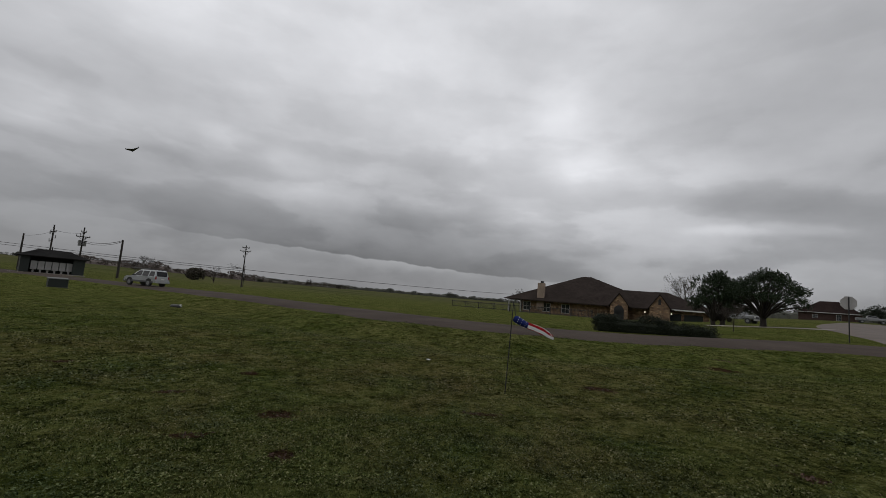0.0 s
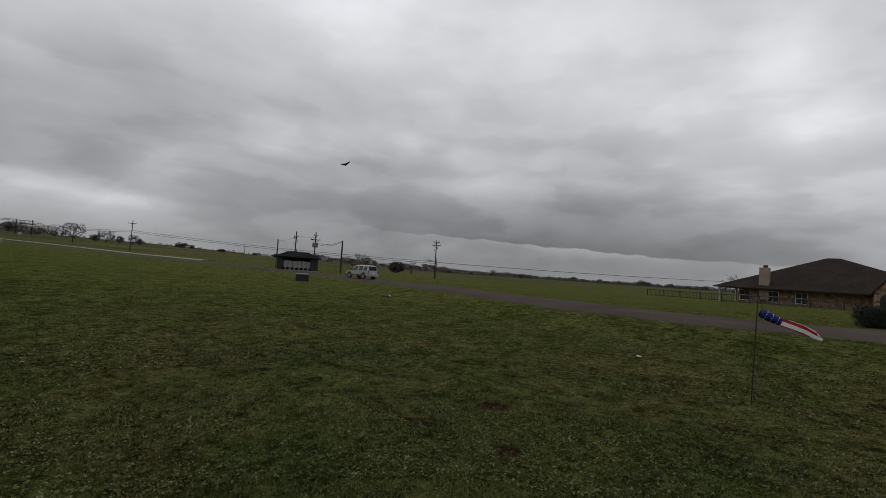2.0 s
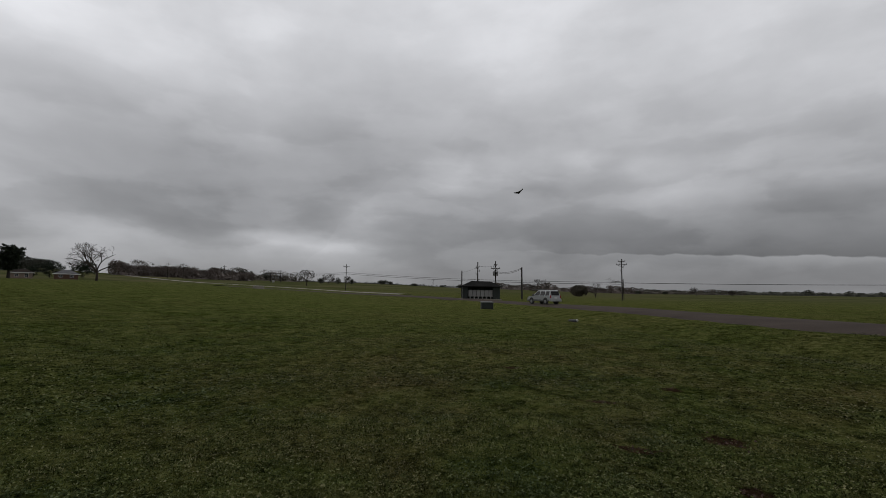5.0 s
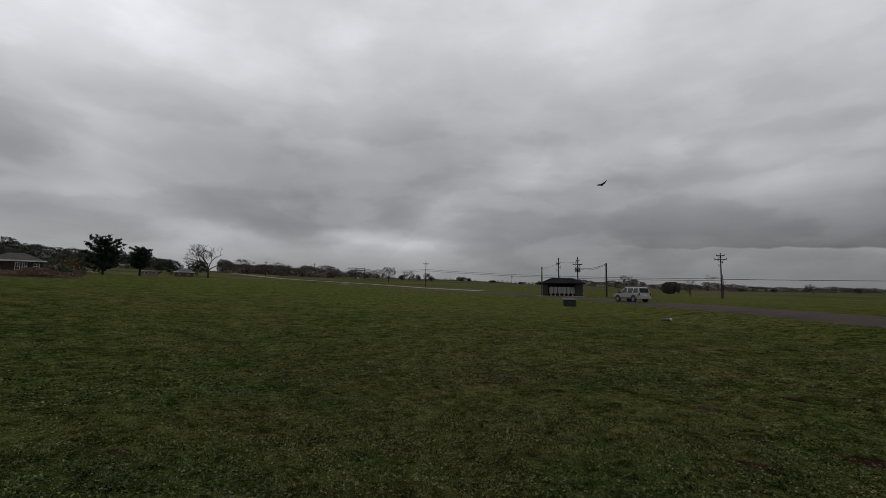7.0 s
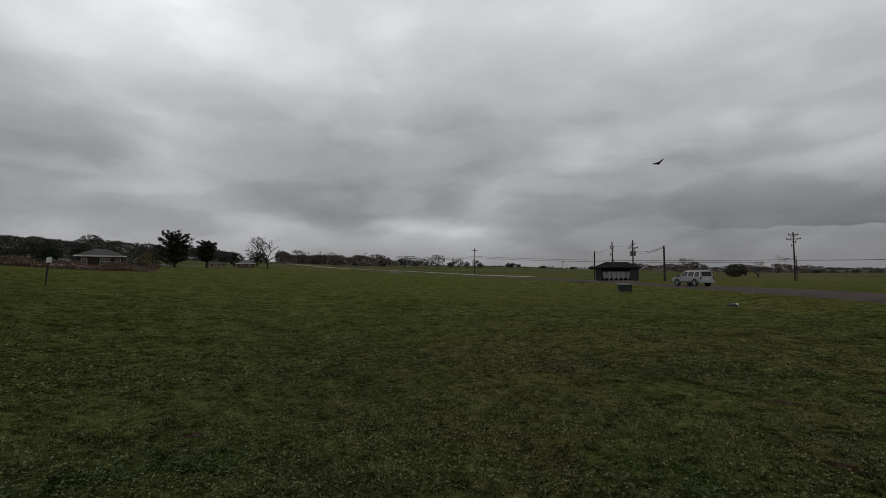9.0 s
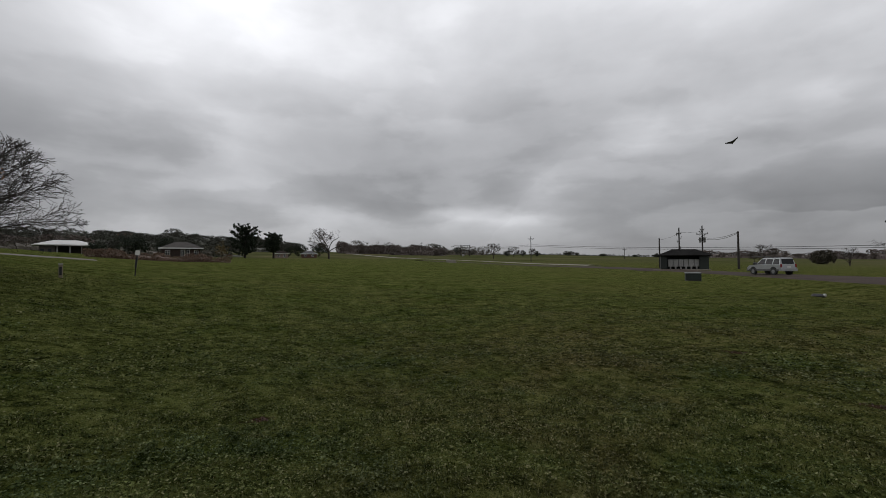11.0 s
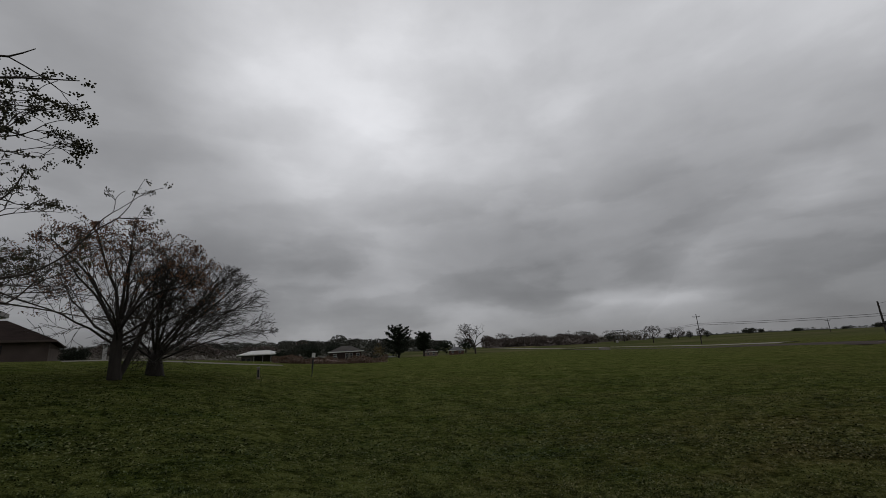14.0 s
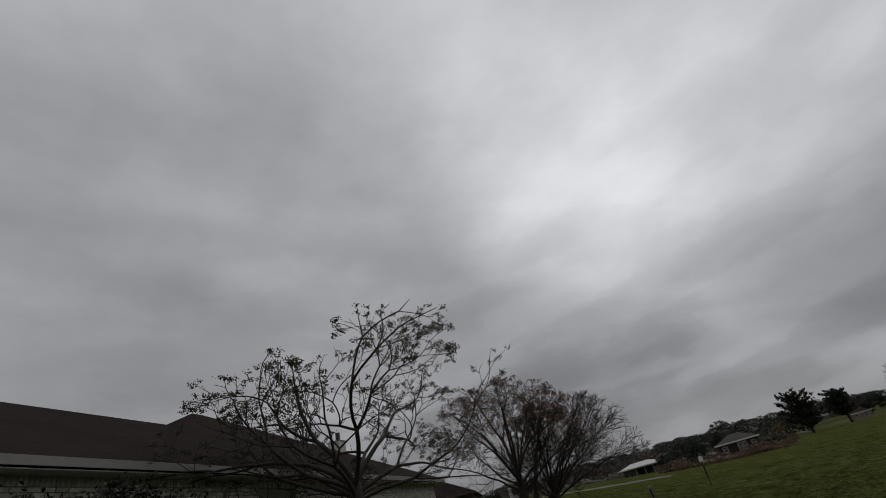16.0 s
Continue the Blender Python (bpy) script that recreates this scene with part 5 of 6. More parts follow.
cedar(93.95, 92, 5.7, 6.1, 31)
cedar(90.8, 96, 3.9, 5.0, 32, 0.3)
def field_tree(az, r, w, h, seed, label, stem=0.28, lean=(0.0, 0.0), depth=5, limbs=6, thin=0.02, mat=BARK):
    """A leafless round-headed tree of crooked dividing limbs."""
    rng = random.Random(seed)
    root = empty("tree", spot(az, r, -0.1), az, label=label, category="tree")
    lines, tips = [], []
    fork_z = h * stem
    env = (lean[0] * h * 0.4, lean[1] * h * 0.4, h * 0.58, w / 2, w / 2, h * 0.44)
    for k in range(limbs):
        f = (k + 0.5) / limbs
        a, tilt = k * 2.4 + seed, radians(8 + 58 * f)
        d = Vector((math.cos(a) * math.sin(tilt) + lean[0], math.sin(a) * math.sin(tilt) + lean[1], math.cos(tilt)))
        fork(rng, (0, 0, fork_z * (1.0 - 0.25 * f)), d, h * 0.26, h * 0.016, depth, lines, tips, 0.02, 46, env, 0.18, thin)
    lines.append(([Vector((0, 0, -0.2)), Vector((0.02, 0, fork_z * 0.5)), Vector((0, 0, fork_z))], [h * 0.034, h * 0.026, h * 0.022]))
    part_me("trunk", mesh_of("trunk", *tubes([l for l in lines if l[1][0] > 0.035], (8, 6, 4, 3)), mat, True), root)
    part_me("branchwork", mesh_of("branchwork", *tubes([l for l in lines if l[1][0] <= 0.035], (6, 5, 4, 3)), mat, True), root)


field_tree(84.3, 120, 8.4, 7.9, 7, "windswept leafless tree on the far lawn", 0.30, (-0.35, 0.0), 6, 7, 0.018)
field_tree(34.0, 150, 7.0, 5.2, 17, "leafless tree in the far field", 0.22, depth=6, limbs=8)
field_tree(27.3, 150, 5.0, 4.8, 18, "leafless scrubby tree in the far field", 0.15, depth=5, limbs=8)
field_tree(-10.3, 110, 5.0, 5.0, 19, "leafless tree behind the stone house", 0.3)
field_tree(63.3, 240, 8.0, 8.2, 20, "leafless tree beside the far road", 0.3, depth=6, limbs=9, thin=0.035)
field_tree(60.7, 330, 9.0, 7.6, 23, "leafless tree on the field crest", 0.15, depth=6, limbs=9, thin=0.045)
field_tree(58.4, 330, 5.0, 6.4, 24, "leafless tree on the field crest", 0.15, depth=6, limbs=8, thin=0.045)
field_tree(16.5, 330, 11.0, 6.0, 25, "leafless far field tree", 0.1, depth=6, limbs=10, thin=0.05)
field_tree(13.2, 330, 4.0, 3.6, 26, "small leafless far field tree", 0.2, depth=5, limbs=8, thin=0.05)
bare_tree("tree", -28.9, 95, 26, MID, 4.1, 0.20, (0.0, 0.0), "tall leafless tree beside the stone house", SEED_GREEN, mat=BARK, share=0.35, cl_size=0.085, cl_n=6, cl_spread=0.13)
bare_tree("tree", -33.9, 41, 27, MID, 1.15, 0.035, (0.0, 0.0), "young leafless tree near the driveway", None, mat=BARK)
blob_tree("round_bush", 29.2, 170, 5.8, 4.2, 0.02, FAR_WOOD, "round dark evergreen bush in the field", 33, category="bush", leaf=0.22, clumps=220, per=40, dense=0.6)
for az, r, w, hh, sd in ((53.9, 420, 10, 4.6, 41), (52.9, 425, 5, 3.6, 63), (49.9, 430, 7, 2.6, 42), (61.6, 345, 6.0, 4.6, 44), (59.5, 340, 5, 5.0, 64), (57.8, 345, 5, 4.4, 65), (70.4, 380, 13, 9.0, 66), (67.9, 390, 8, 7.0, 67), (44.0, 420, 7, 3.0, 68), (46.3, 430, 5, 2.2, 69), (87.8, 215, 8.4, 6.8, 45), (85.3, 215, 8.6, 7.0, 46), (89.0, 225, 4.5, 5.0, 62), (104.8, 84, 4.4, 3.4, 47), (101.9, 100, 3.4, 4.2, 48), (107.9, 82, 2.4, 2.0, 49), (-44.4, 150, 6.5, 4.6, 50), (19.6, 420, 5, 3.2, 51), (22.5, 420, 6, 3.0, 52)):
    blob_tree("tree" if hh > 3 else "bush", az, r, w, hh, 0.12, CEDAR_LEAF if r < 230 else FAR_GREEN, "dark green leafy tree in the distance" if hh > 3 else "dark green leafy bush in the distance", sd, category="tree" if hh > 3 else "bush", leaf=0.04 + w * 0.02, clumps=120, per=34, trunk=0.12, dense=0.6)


blob_tree("tree", 96.4, 88, 2.5, 3.3, 0.1, plain("yellow_twig", (0.12, 0.09, 0.04), 0.8, 0.35), "small tree with sparse yellowish twigs", 61, leaf=0.07, clumps=110, per=14, trunk=0.07, dense=0.6)

# ---- near things ----
def ribbon(pts, width, thick=0.006):
    """A band of cloth along points, standing on edge."""
    bm = bmesh.new()
    rows = []
    for i, p in enumerate(pts):
        p = Vector(p)
        d = (Vector(pts[min(i + 1, len(pts) - 1)]) - Vector(pts[max(i - 1, 0)])).normalized()
        n = d.cross(Vector((0, 0, 1))).normalized()
        u = n.cross(d).normalized()
        w = width * (1 - 0.35 * i / len(pts)) / 2
        rows.append([bm.verts.new(p + n * thick * a + u * w * c) for a, c in ((-0.5, -1), (0.5, -1), (0.5, 1), (-0.5, 1))])
    for r0, r1 in zip(rows, rows[1:]):
        for k in range(4):
            bm.faces.new((r0[k], r0[(k + 1) % 4], r1[(k + 1) % 4], r1[k]))
    bm.faces.new(rows[0][::-1])
    bm.faces.new(rows[-1])
    return bm


def windsock():
    at = spot(-12.6, 7.93)
    w = empty("garden_windsock", at, 0, label="patriotic fabric windsock on a thin black pole", category="windsock")
    part("pole", rod(bmesh.new(), (0, 0, -0.15), (0.06, 0.02, 1.66), 0.010, 0.008, 8), BLACK_METAL, w)
    part("hook", rod(bmesh.new(), (0.06, 0.02, 1.65), (0.11, 0.0, 1.40), 0.004, 0.004, 6), BLACK_METAL, w)
    blue = plain("blue_cloth", (0.012, 0.022, 0.13), 0.8, 0.2)
    red, white = plain("red_cloth", (0.36, 0.02, 0.025), 0.8, 0.2), plain("white_cloth", (0.72, 0.72, 0.72), 0.8, 0.08)
    bm = bmesh.new()
    rings = []
    path = [((0.08, 0.0, 1.355), 0.045), ((0.12, 0.0, 1.34), 0.066), ((0.22, -0.01, 1.29), 0.062), ((0.33, -0.02, 1.24), 0.052)]
    ax = Vector((0.27, -0.02, -0.125)).normalized()
    u = ax.orthogonal().normalized()
    v = ax.cross(u)
    for c, r in path:
        rings.append([bm.verts.new(Vector(c) + (u * math.cos(k * math.pi / 9) + v * math.sin(k * math.pi / 9)) * r) for k in range(18)])
    for r0, r1 in zip(rings, rings[1:]):
        for k in range(18):
            bm.faces.new((r0[k], r0[(k + 1) % 18], r1[(k + 1) % 18], r1[k]))
    sleeve = part("sleeve", bm, blue, w, "blue sleeve with small white stars")
    for i in range(3):
        for k in range(9):
            c, r = path[1 + (i > 1)]
            q = Vector(path[1][0]).lerp(Vector(path[3][0]), 0.15 + 0.33 * i)
            rad = 0.0655 - 0.005 * (i * 1.0) + 0.002
            a = (k + 0.5 * (i % 2)) * 2 * math.pi / 9
            e = u * math.cos(a) + v * math.sin(a)
            part("star", rod(bmesh.new(), q + e * (rad - 0.006), q + e * (rad + 0.002), 0.0075, 0.006, 5), white, sleeve)
    o = Vector((0.33, -0.02, 1.24))
    tails = [(red, 0.07, (0.0, 0.0, 0.03), (0.13, 0.0, -0.01), (0.26, -0.02, -0.05), (0.38, 0.0, -0.12), (0.46, 0.02, -0.15)),
             (white, 0.06, (0.0, -0.045, -0.01), (0.13, -0.06, -0.05), (0.27, -0.065, -0.10), (0.38, -0.06, -0.16), (0.47, -0.05, -0.19)),
             (red, 0.06, (0.0, -0.03, -0.03), (0.14, -0.03, -0.06), (0.26, -0.04, -0.12), (0.36, -0.03, -0.13), (0.46, -0.02, -0.18)),
             (white, 0.045, (0.0, 0.03, 0.03), (0.14, 0.05, 0.01), (0.27, 0.05, -0.03), (0.39, 0.03, -0.09), (0.45, 0.0, -0.16))]
    for mat, wd, *pts in tails:
        part("streamer", ribbon([o + Vector(p) for p in pts], wd), mat, w)


windsock()


def stop_sign():
    at = spot(-43.2, 36)
    s = empty("road_sign", at, -42.6 + 15, label="octagonal road sign seen from its grey back", category="sign")
    part("post", boxed((0.055, 0.05, 2.75), (0, 0, 1.35)), BLACK_METAL, s)
    bm = bmesh.new()
    bmesh.ops.create_cone(bm, cap_ends=True, segments=8, radius1=0.42, radius2=0.42, depth=0.01, matrix=pose(0, 0.035, 2.35, 90, 22.5, 0))
    part("plate", bm, GREY_PAINT, s)


stop_sign()


def suv(az, r, turn):
    at = spot(az, r, 0.1)
    c = empty("car", at, turn, label="silver four-door sport utility vehicle on the road", category="car")
    silver = plain("silver_paint", (0.36, 0.37, 0.375), 0.35, 0.05, 1.0, 0.35, bump=0)
    tint = plain("tinted_glass", (0.010, 0.011, 0.012), 0.25, 0.1, 1.0, bump=0)
    tint.node_tree.nodes["Principled BSDF"].inputs["Specular IOR Level"].default_value = 0.25
    alloy = plain("wheel_alloy", (0.22, 0.22, 0.22), 0.5, 0.1, 1.0, 0.4, bump=0)
    cladding = plain("grey_cladding", (0.10, 0.10, 0.10), 0.6, 0.1)
    lamp_red = plain("red_lamp", (0.22, 0.012, 0.012), 0.25, 0.1, bump=0)

    def half(z):
        return 0.87 if z < 1.02 else 0.87 - 0.23 * (z - 1.02) / 0.7

    low = [(-2.18, 0.42), (-2.2, 0.62), (-2.16, 1.02), (1.0, 1.05), (1.95, 0.95), (2.17, 0.80), (2.2, 0.45)]
    bm = bmesh.new()
    L = [bm.verts.new((x, -half(z), z)) for x, z in low]
    R = [bm.verts.new((x, half(z), z)) for x, z in low]
    bm.faces.new(L)
    bm.faces.new(R[::-1])
    for i in range(len(low)):
        j = (i + 1) % len(low)
        bm.faces.new((L[j], L[i], R[i], R[j]))
    bmesh.ops.bevel(bm, geom=bm.edges[:], offset=0.035, segments=2, affect="EDGES")
    body = part("body", bm, silver, c)
    top = [(-2.14, 1.0), (-1.98, 1.70), (-1.75, 1.75), (0.10, 1.75), (0.32, 1.70), (1.12, 1.0)]
    bm = bmesh.new()
    L = [bm.verts.new((x, -half(z), z)) for x, z in top]
    R = [bm.verts.new((x, half(z), z)) for x, z in top]
    bm.faces.new(L[::-1])
    bm.faces.new(R)
    for i in range(len(top)):
        j = (i + 1) % len(top)
        bm.faces.new((L[i], L[j], R[j], R[i]))
    bmesh.ops.bevel(bm, geom=bm.edges[:], offset=0.03, segments=2, affect="EDGES")
    part("cabin", bm, silver, c)
    for s in (-1, 1):
        for x0, x1, x2, x3 in ((-1.98, -1.22, -1.28, -1.86), (-1.12, -0.28, -0.30, -1.12), (-0.18, 0.88, 0.28, -0.18)):
            bm = bmesh.new()
            y0, y1 = half(1.08) + 0.006, half(1.62) + 0.006
            solid(bm, [(x0, s * y0, 1.08), (x1, s * y0, 1.08), (x2, s * y1, 1.62), (x3, s * y1, 1.62), (x0, s * (y0 - 0.03), 1.08), (x1, s * (y0 - 0.03), 1.08), (x2, s * (y1 - 0.03), 1.62), (x3, s * (y1 - 0.03), 1.62)],
                  [(0, 1, 2, 3), (4, 7, 6, 5), (0, 4, 5, 1), (1, 5, 6, 2), (2, 6, 7, 3), (3, 7, 4, 0)])
            part("side_window", bm, tint, c)
        part("roof_rail", rod(bmesh.new(), (-1.7, s * 0.55, 1.80), (0.0, s * 0.55, 1.80), 0.02, 0.02, 6), BLACK_METAL, c)
        part("tail_lamp", boxed((0.06, 0.14, 0.34), (-2.17, s * 0.78, 0.95), bevel=0.01), lamp_red, c)
        part("sill", boxed((3.9, 0.05, 0.18), (0.0, s * 0.865, 0.50), bevel=0.01), cladding, c)
        part("mirror", boxed((0.10, 0.18, 0.14), (0.78, s * 0.98, 1.12), bevel=0.02), BLACK_METAL, c)
        for x in (-1.32, 1.32):
            part("wheel_arch", rod(bmesh.new(), (x, s * 0.80, 0.42), (x, s * 0.885, 0.42), 0.43, 0.43, 24), BLACK_METAL, c)
            w = part("wheel", rod(bmesh.new(), (x, s * 0.70, 0.35), (x, s * 0.91, 0.35), 0.355, 0.355, 24), BLACK_METAL, c)
            part("rim", rod(bmesh.new(), (x, s * 0.90, 0.35), (x, s * 0.925, 0.35), 0.22, 0.19, 16), alloy, w)
    for nm, size, at2, turn2, mt in (("rear_window", (0.02, 1.24, 0.52), (-2.075, 0, 1.37), (0, 13, 0), tint), ("windscreen", (0.02, 1.25, 0.92), (0.74, 0, 1.37), (0, -49, 0), tint),
                                     ("rear_bumper", (0.16, 1.74, 0.24), (-2.22, 0, 0.52), (0, 0, 0), silver), ("front_bumper", (0.16, 1.72, 0.26), (2.2, 0, 0.5), (0, 0, 0), cladding),
                                     ("number_plate", (0.02, 0.42, 0.14), (-2.215, 0, 0.82), (0, 0, 0), WHITE_PAINT), ("grille", (0.03, 1.0, 0.18), (2.2, 0, 0.75), (0, 0, 0), BLACK_METAL)):
        part(nm, boxed(size, at2, turn2, 0.006), mt, c)
    return c


suv(33.6, 57.5, 164)


def rc_plane():
    """A swept flying-wing model, banked in a turn."""
    foam = plain("grey_foam", (0.030, 0.030, 0.032), 0.6, 0.2)
    p = empty("model_plane", direction(36.46, 12.85) * 60 + Vector((0, -0.34, 1.63)), 0, label="small dark radio-controlled flying-wing plane in flight", category="model plane")
    p.rotation_euler = (Matrix.Rotation(radians(-55), 3, direction(36.46, 12.85)) @ Euler((radians(30), radians(10), radians(150))).to_matrix()).to_euler()
    bm = bmesh.new()
    rod(bm, (-0.20, 0, 0.0), (0.12, 0, 0.0), 0.055, 0.075, 12)
    rod(bm, (0.12, 0, 0.0), (0.34, 0, -0.01), 0.075, 0.03, 12)
    part("fuselage", bm, foam, p)
    for s in (-1, 1):
        bm = bmesh.new()
        solid(bm, [(0.24, s * 0.05, -0.02), (-0.18, s * 0.62, 0.06), (-0.34, s * 0.62, 0.06), (-0.22, s * 0.05, -0.02), (0.24, s * 0.05, 0.03), (-0.18, s * 0.62, 0.075), (-0.34, s * 0.62, 0.075), (-0.22, s * 0.05, 0.03)],
              [(0, 1, 2, 3), (4, 7, 6, 5), (0, 4, 5, 1), (1, 5, 6, 2), (2, 6, 7, 3), (3, 7, 4, 0)])
        bmesh.ops.recalc_face_normals(bm, faces=bm.faces)
        part("wing", bm, foam, p)
        part("winglet", boxed((0.16, 0.012, 0.14), (-0.27, s * 0.625, 0.10), (0, -18, 0)), foam, p)
    part("propeller", boxed((0.012, 0.24, 0.022), (-0.225, 0, 0.0)), BLACK_METAL, p)


rc_plane()


# ---- fences, drives and small things ----
def picket_mesh():
    bm = boxed((0.036, 0.036, 1.05))
    bmesh.ops.create_cone(bm, cap_ends=True, segments=4, radius1=0.026, radius2=0.002, depth=0.08, matrix=pose(0, 0, 0.562, 0, 0, 45))
    me = bpy.data.meshes.new("picket")
    bm.to_mesh(me)
    bm.free()
    me.materials.append(BLACK_METAL)
    return me


PICKET = picket_mesh()


def fence(name, pts, label, h=1.15, gap=2.4):
    f = empty(name, spot(*pts[0]), 0, label=label, category="fence")
    o = f.matrix_world.translation
    P = [spot(*p) - o for p in pts]
    for a, b in zip(P, P[1:]):
        d = b - a
        n = max(1, int(d.length / gap))
        for k in range(n + (1 if b is P[-1] else 0)):
            q = a + d * (k / n)
            part("post", boxed((0.09, 0.09, h + 0.3), (q.x, q.y, q.z + h / 2 - 0.1)), BLACK_METAL, f)
        for z in (0.2, h - 0.1):
            part("rail", rod(bmesh.new(), a + Vector((0, 0, z)), b + Vector((0, 0, z)), 0.035, 0.035, 6), BLACK_METAL, f)
        m = int(d.length / 0.2)
        for k in range(m):
            q = a + d * ((k + 0.5) / m)
            part_me("picket", PICKET, f, m=pose(q.x, q.y, q.z + h / 2 + 0.05))
    return f


fence("iron_fence", [(-9.0, 76), (-5.0, 78), (-1.6, 80)], "black iron picket fence along the field")
fence("iron_fence", [(-9.0, 71), (-14.0, 70.5), (-19.0, 71)], "black iron picket fence before the stone house")

strip("drive", [(-31.0, 58), (-34, 59), (-37, 60.5), (-40, 62), (-42, 63)], 2.2, CONCRETE, 0.03, "pale concrete drive across the verge", "driveway")
STREET = [(-54, 36), (-51, 42), (-47.5, 52), (-44.6, 66), (-43.4, 84), (-44.0, 120)]
strip("side_street", STREET, 10.5, plain("pale_paving", (0.125, 0.105, 0.093), 0.9, 0.2, 1.5), 0.05, "pale concrete side street joining the road", "road")
strip("driveway", [(108.3, 42.2), (109.6, 41.6), (112, 39.6), (114.5, 37.4), (117, 36.4), (120, 36), (124, 36.4), (128, 37.2)], 1.6, plain("dull_concrete", (0.15, 0.14, 0.12), 0.95, 0.2, 2.0), 0.015, "pale concrete driveway by the far lawn", "driveway")
strip("lane", [(51, 108), (55, 122), (58.4, 136), (62.7, 158), (69, 186), (75.5, 216), (80, 320), (82.5, 430)], 4.6, plain("gravel", (0.21, 0.195, 0.17), 0.95, 0.2, 3.0), 0.05, "pale gravel lane beside the road", "road")


def pad_box():
    at = spot(40.8, 45.5, -0.12)
    b = empty("transformer_box", at, 48, label="dark green pad-mounted electrical box on the grass", category="utility box")
    part("pad", boxed((1.3, 1.1, 0.16), (0, 0, 0.06), bevel=0.02), plain("dirty_concrete", (0.07, 0.065, 0.055), 0.9, 0.3), b)
    part("cabinet", boxed((1.2, 0.95, 0.62), (0, 0, 0.45), bevel=0.04), DARK_PAINT, b)
    part("lid", boxed((1.28, 1.05, 0.08), (0, 0, 0.79), (4, 0, 0), 0.02), plain("faded_lid", (0.055, 0.06, 0.055), 0.6, 0.2), b)


pad_box()


def culvert():
    at = spot(29.8, 28, -0.20)
    c = empty("culvert_end", at, 30, label="white pipe end sticking out of the grass", category="pipe")
    bm = bmesh.new()
    for k in range(14):
        a0, a1 = 2 * math.pi * k / 14, 2 * math.pi * (k + 1) / 14
        ring = [(r * math.cos(a), y, 0.12 + r * math.sin(a)) for r, y, a in ((0.16, -0.4, a0), (0.16, -0.4, a1), (0.16, 0.4, a1), (0.16, 0.4, a0), (0.13, -0.4, a0), (0.13, -0.4, a1), (0.13, 0.4, a1), (0.13, 0.4, a0))]
        solid(bm, ring, [(0, 1, 2, 3), (7, 6, 5, 4), (4, 5, 1, 0), (3, 2, 6, 7)])
    p = part("pipe", bm, WHITE_PAINT, c)
    p.matrix_basis = pose(0, 0, 0.0, 0, 0, 60) @ Matrix.Diagonal((0.45, 0.10, 0.42, 1))
    # black block added in place of the shaded hollow around the pipe
    part("apron", boxed((0.55, 0.35, 0.22), (-0.24, 0.08, -0.01), bevel=0.08), BLACK_METAL, c)


culvert()


def litter(az, r, size):
    at = spot(az, r, 0.05)
    b = empty("paper_scrap", at, az * 7, label="crumpled white paper scrap on the grass", category="litter")
    bm = bmesh.new()
    bmesh.ops.create_icosphere(bm, subdivisions=2, radius=size)
    for v in bm.verts:
        v.co = Vector((v.co.x * 1.4, v.co.y, v.co.z * 0.35)) * (1 + 0.5 * noise.noise(v.co * 22))
    part("paper", bm, WHITE_PAINT, b)


litter(-1.4, 10.7, 0.04)


def white_post():
    at = spot(111.0, 20.6)
    p = empty("marker_post", at, 110, label="short white marker post with dark band", category="post")
    part("post", boxed((0.11, 0.11, 0.66), (0, 0, 0.13), bevel=0.01), plain("weathered_white", (0.24, 0.20, 0.155), 0.8, 0.25), p)
    part("cap", boxed((0.13, 0.13, 0.04), (0, 0, 0.48)), GREY_PAINT, p)
    part("band", boxed((0.07, 0.02, 0.3), (0.0, -0.06, 0.24)), BLACK_METAL, p)


white_post()


def black_post():
    at = spot(105.0, 26)
    p = empty("sign_post", at, 104, label="leaning dark metal post with small white plate", category="sign post")
    part("post", rod(bmesh.new(), (0, 0, -0.2), (0.09, 0, 1.0), 0.022, 0.03, 8), BLACK_METAL, p)
    part("sleeve", rod(bmesh.new(), (0.035, 0, 0.4), (0.075, 0, 0.85), 0.045, 0.045, 8), BLACK_METAL, p)
    part("plate", boxed((0.18, 0.02, 0.24), (0.10, 0.03, 1.10), (0, 6, 0)), WHITE_PAINT, p)


black_post()


def pump_stand():
    at = spot(34.2, 112)
    p = empty("equipment_stand", at, 36, label="weathered metal equipment stand with flat canopy", category="utility box")
    part("canopy", boxed((3.0, 1.6, 0.14), (0, 0, 1.85)), DULL_STEEL, p)
    for x in (-1.2, 1.4):
        part("post", boxed((0.1, 0.1, 1.9), (x, 0.3, 0.9)), BLACK_METAL, p)
    part("cabinet", boxed((0.9, 0.6, 1.1), (0.8, 0, 0.75)), DULL_STEEL, p)
    part("tank", rod(bmesh.new(), (-1.4, 0, 0.35), (-0.2, 0, 0.35), 0.35, 0.35, 12), BLACK_METAL, p)


pump_stand()


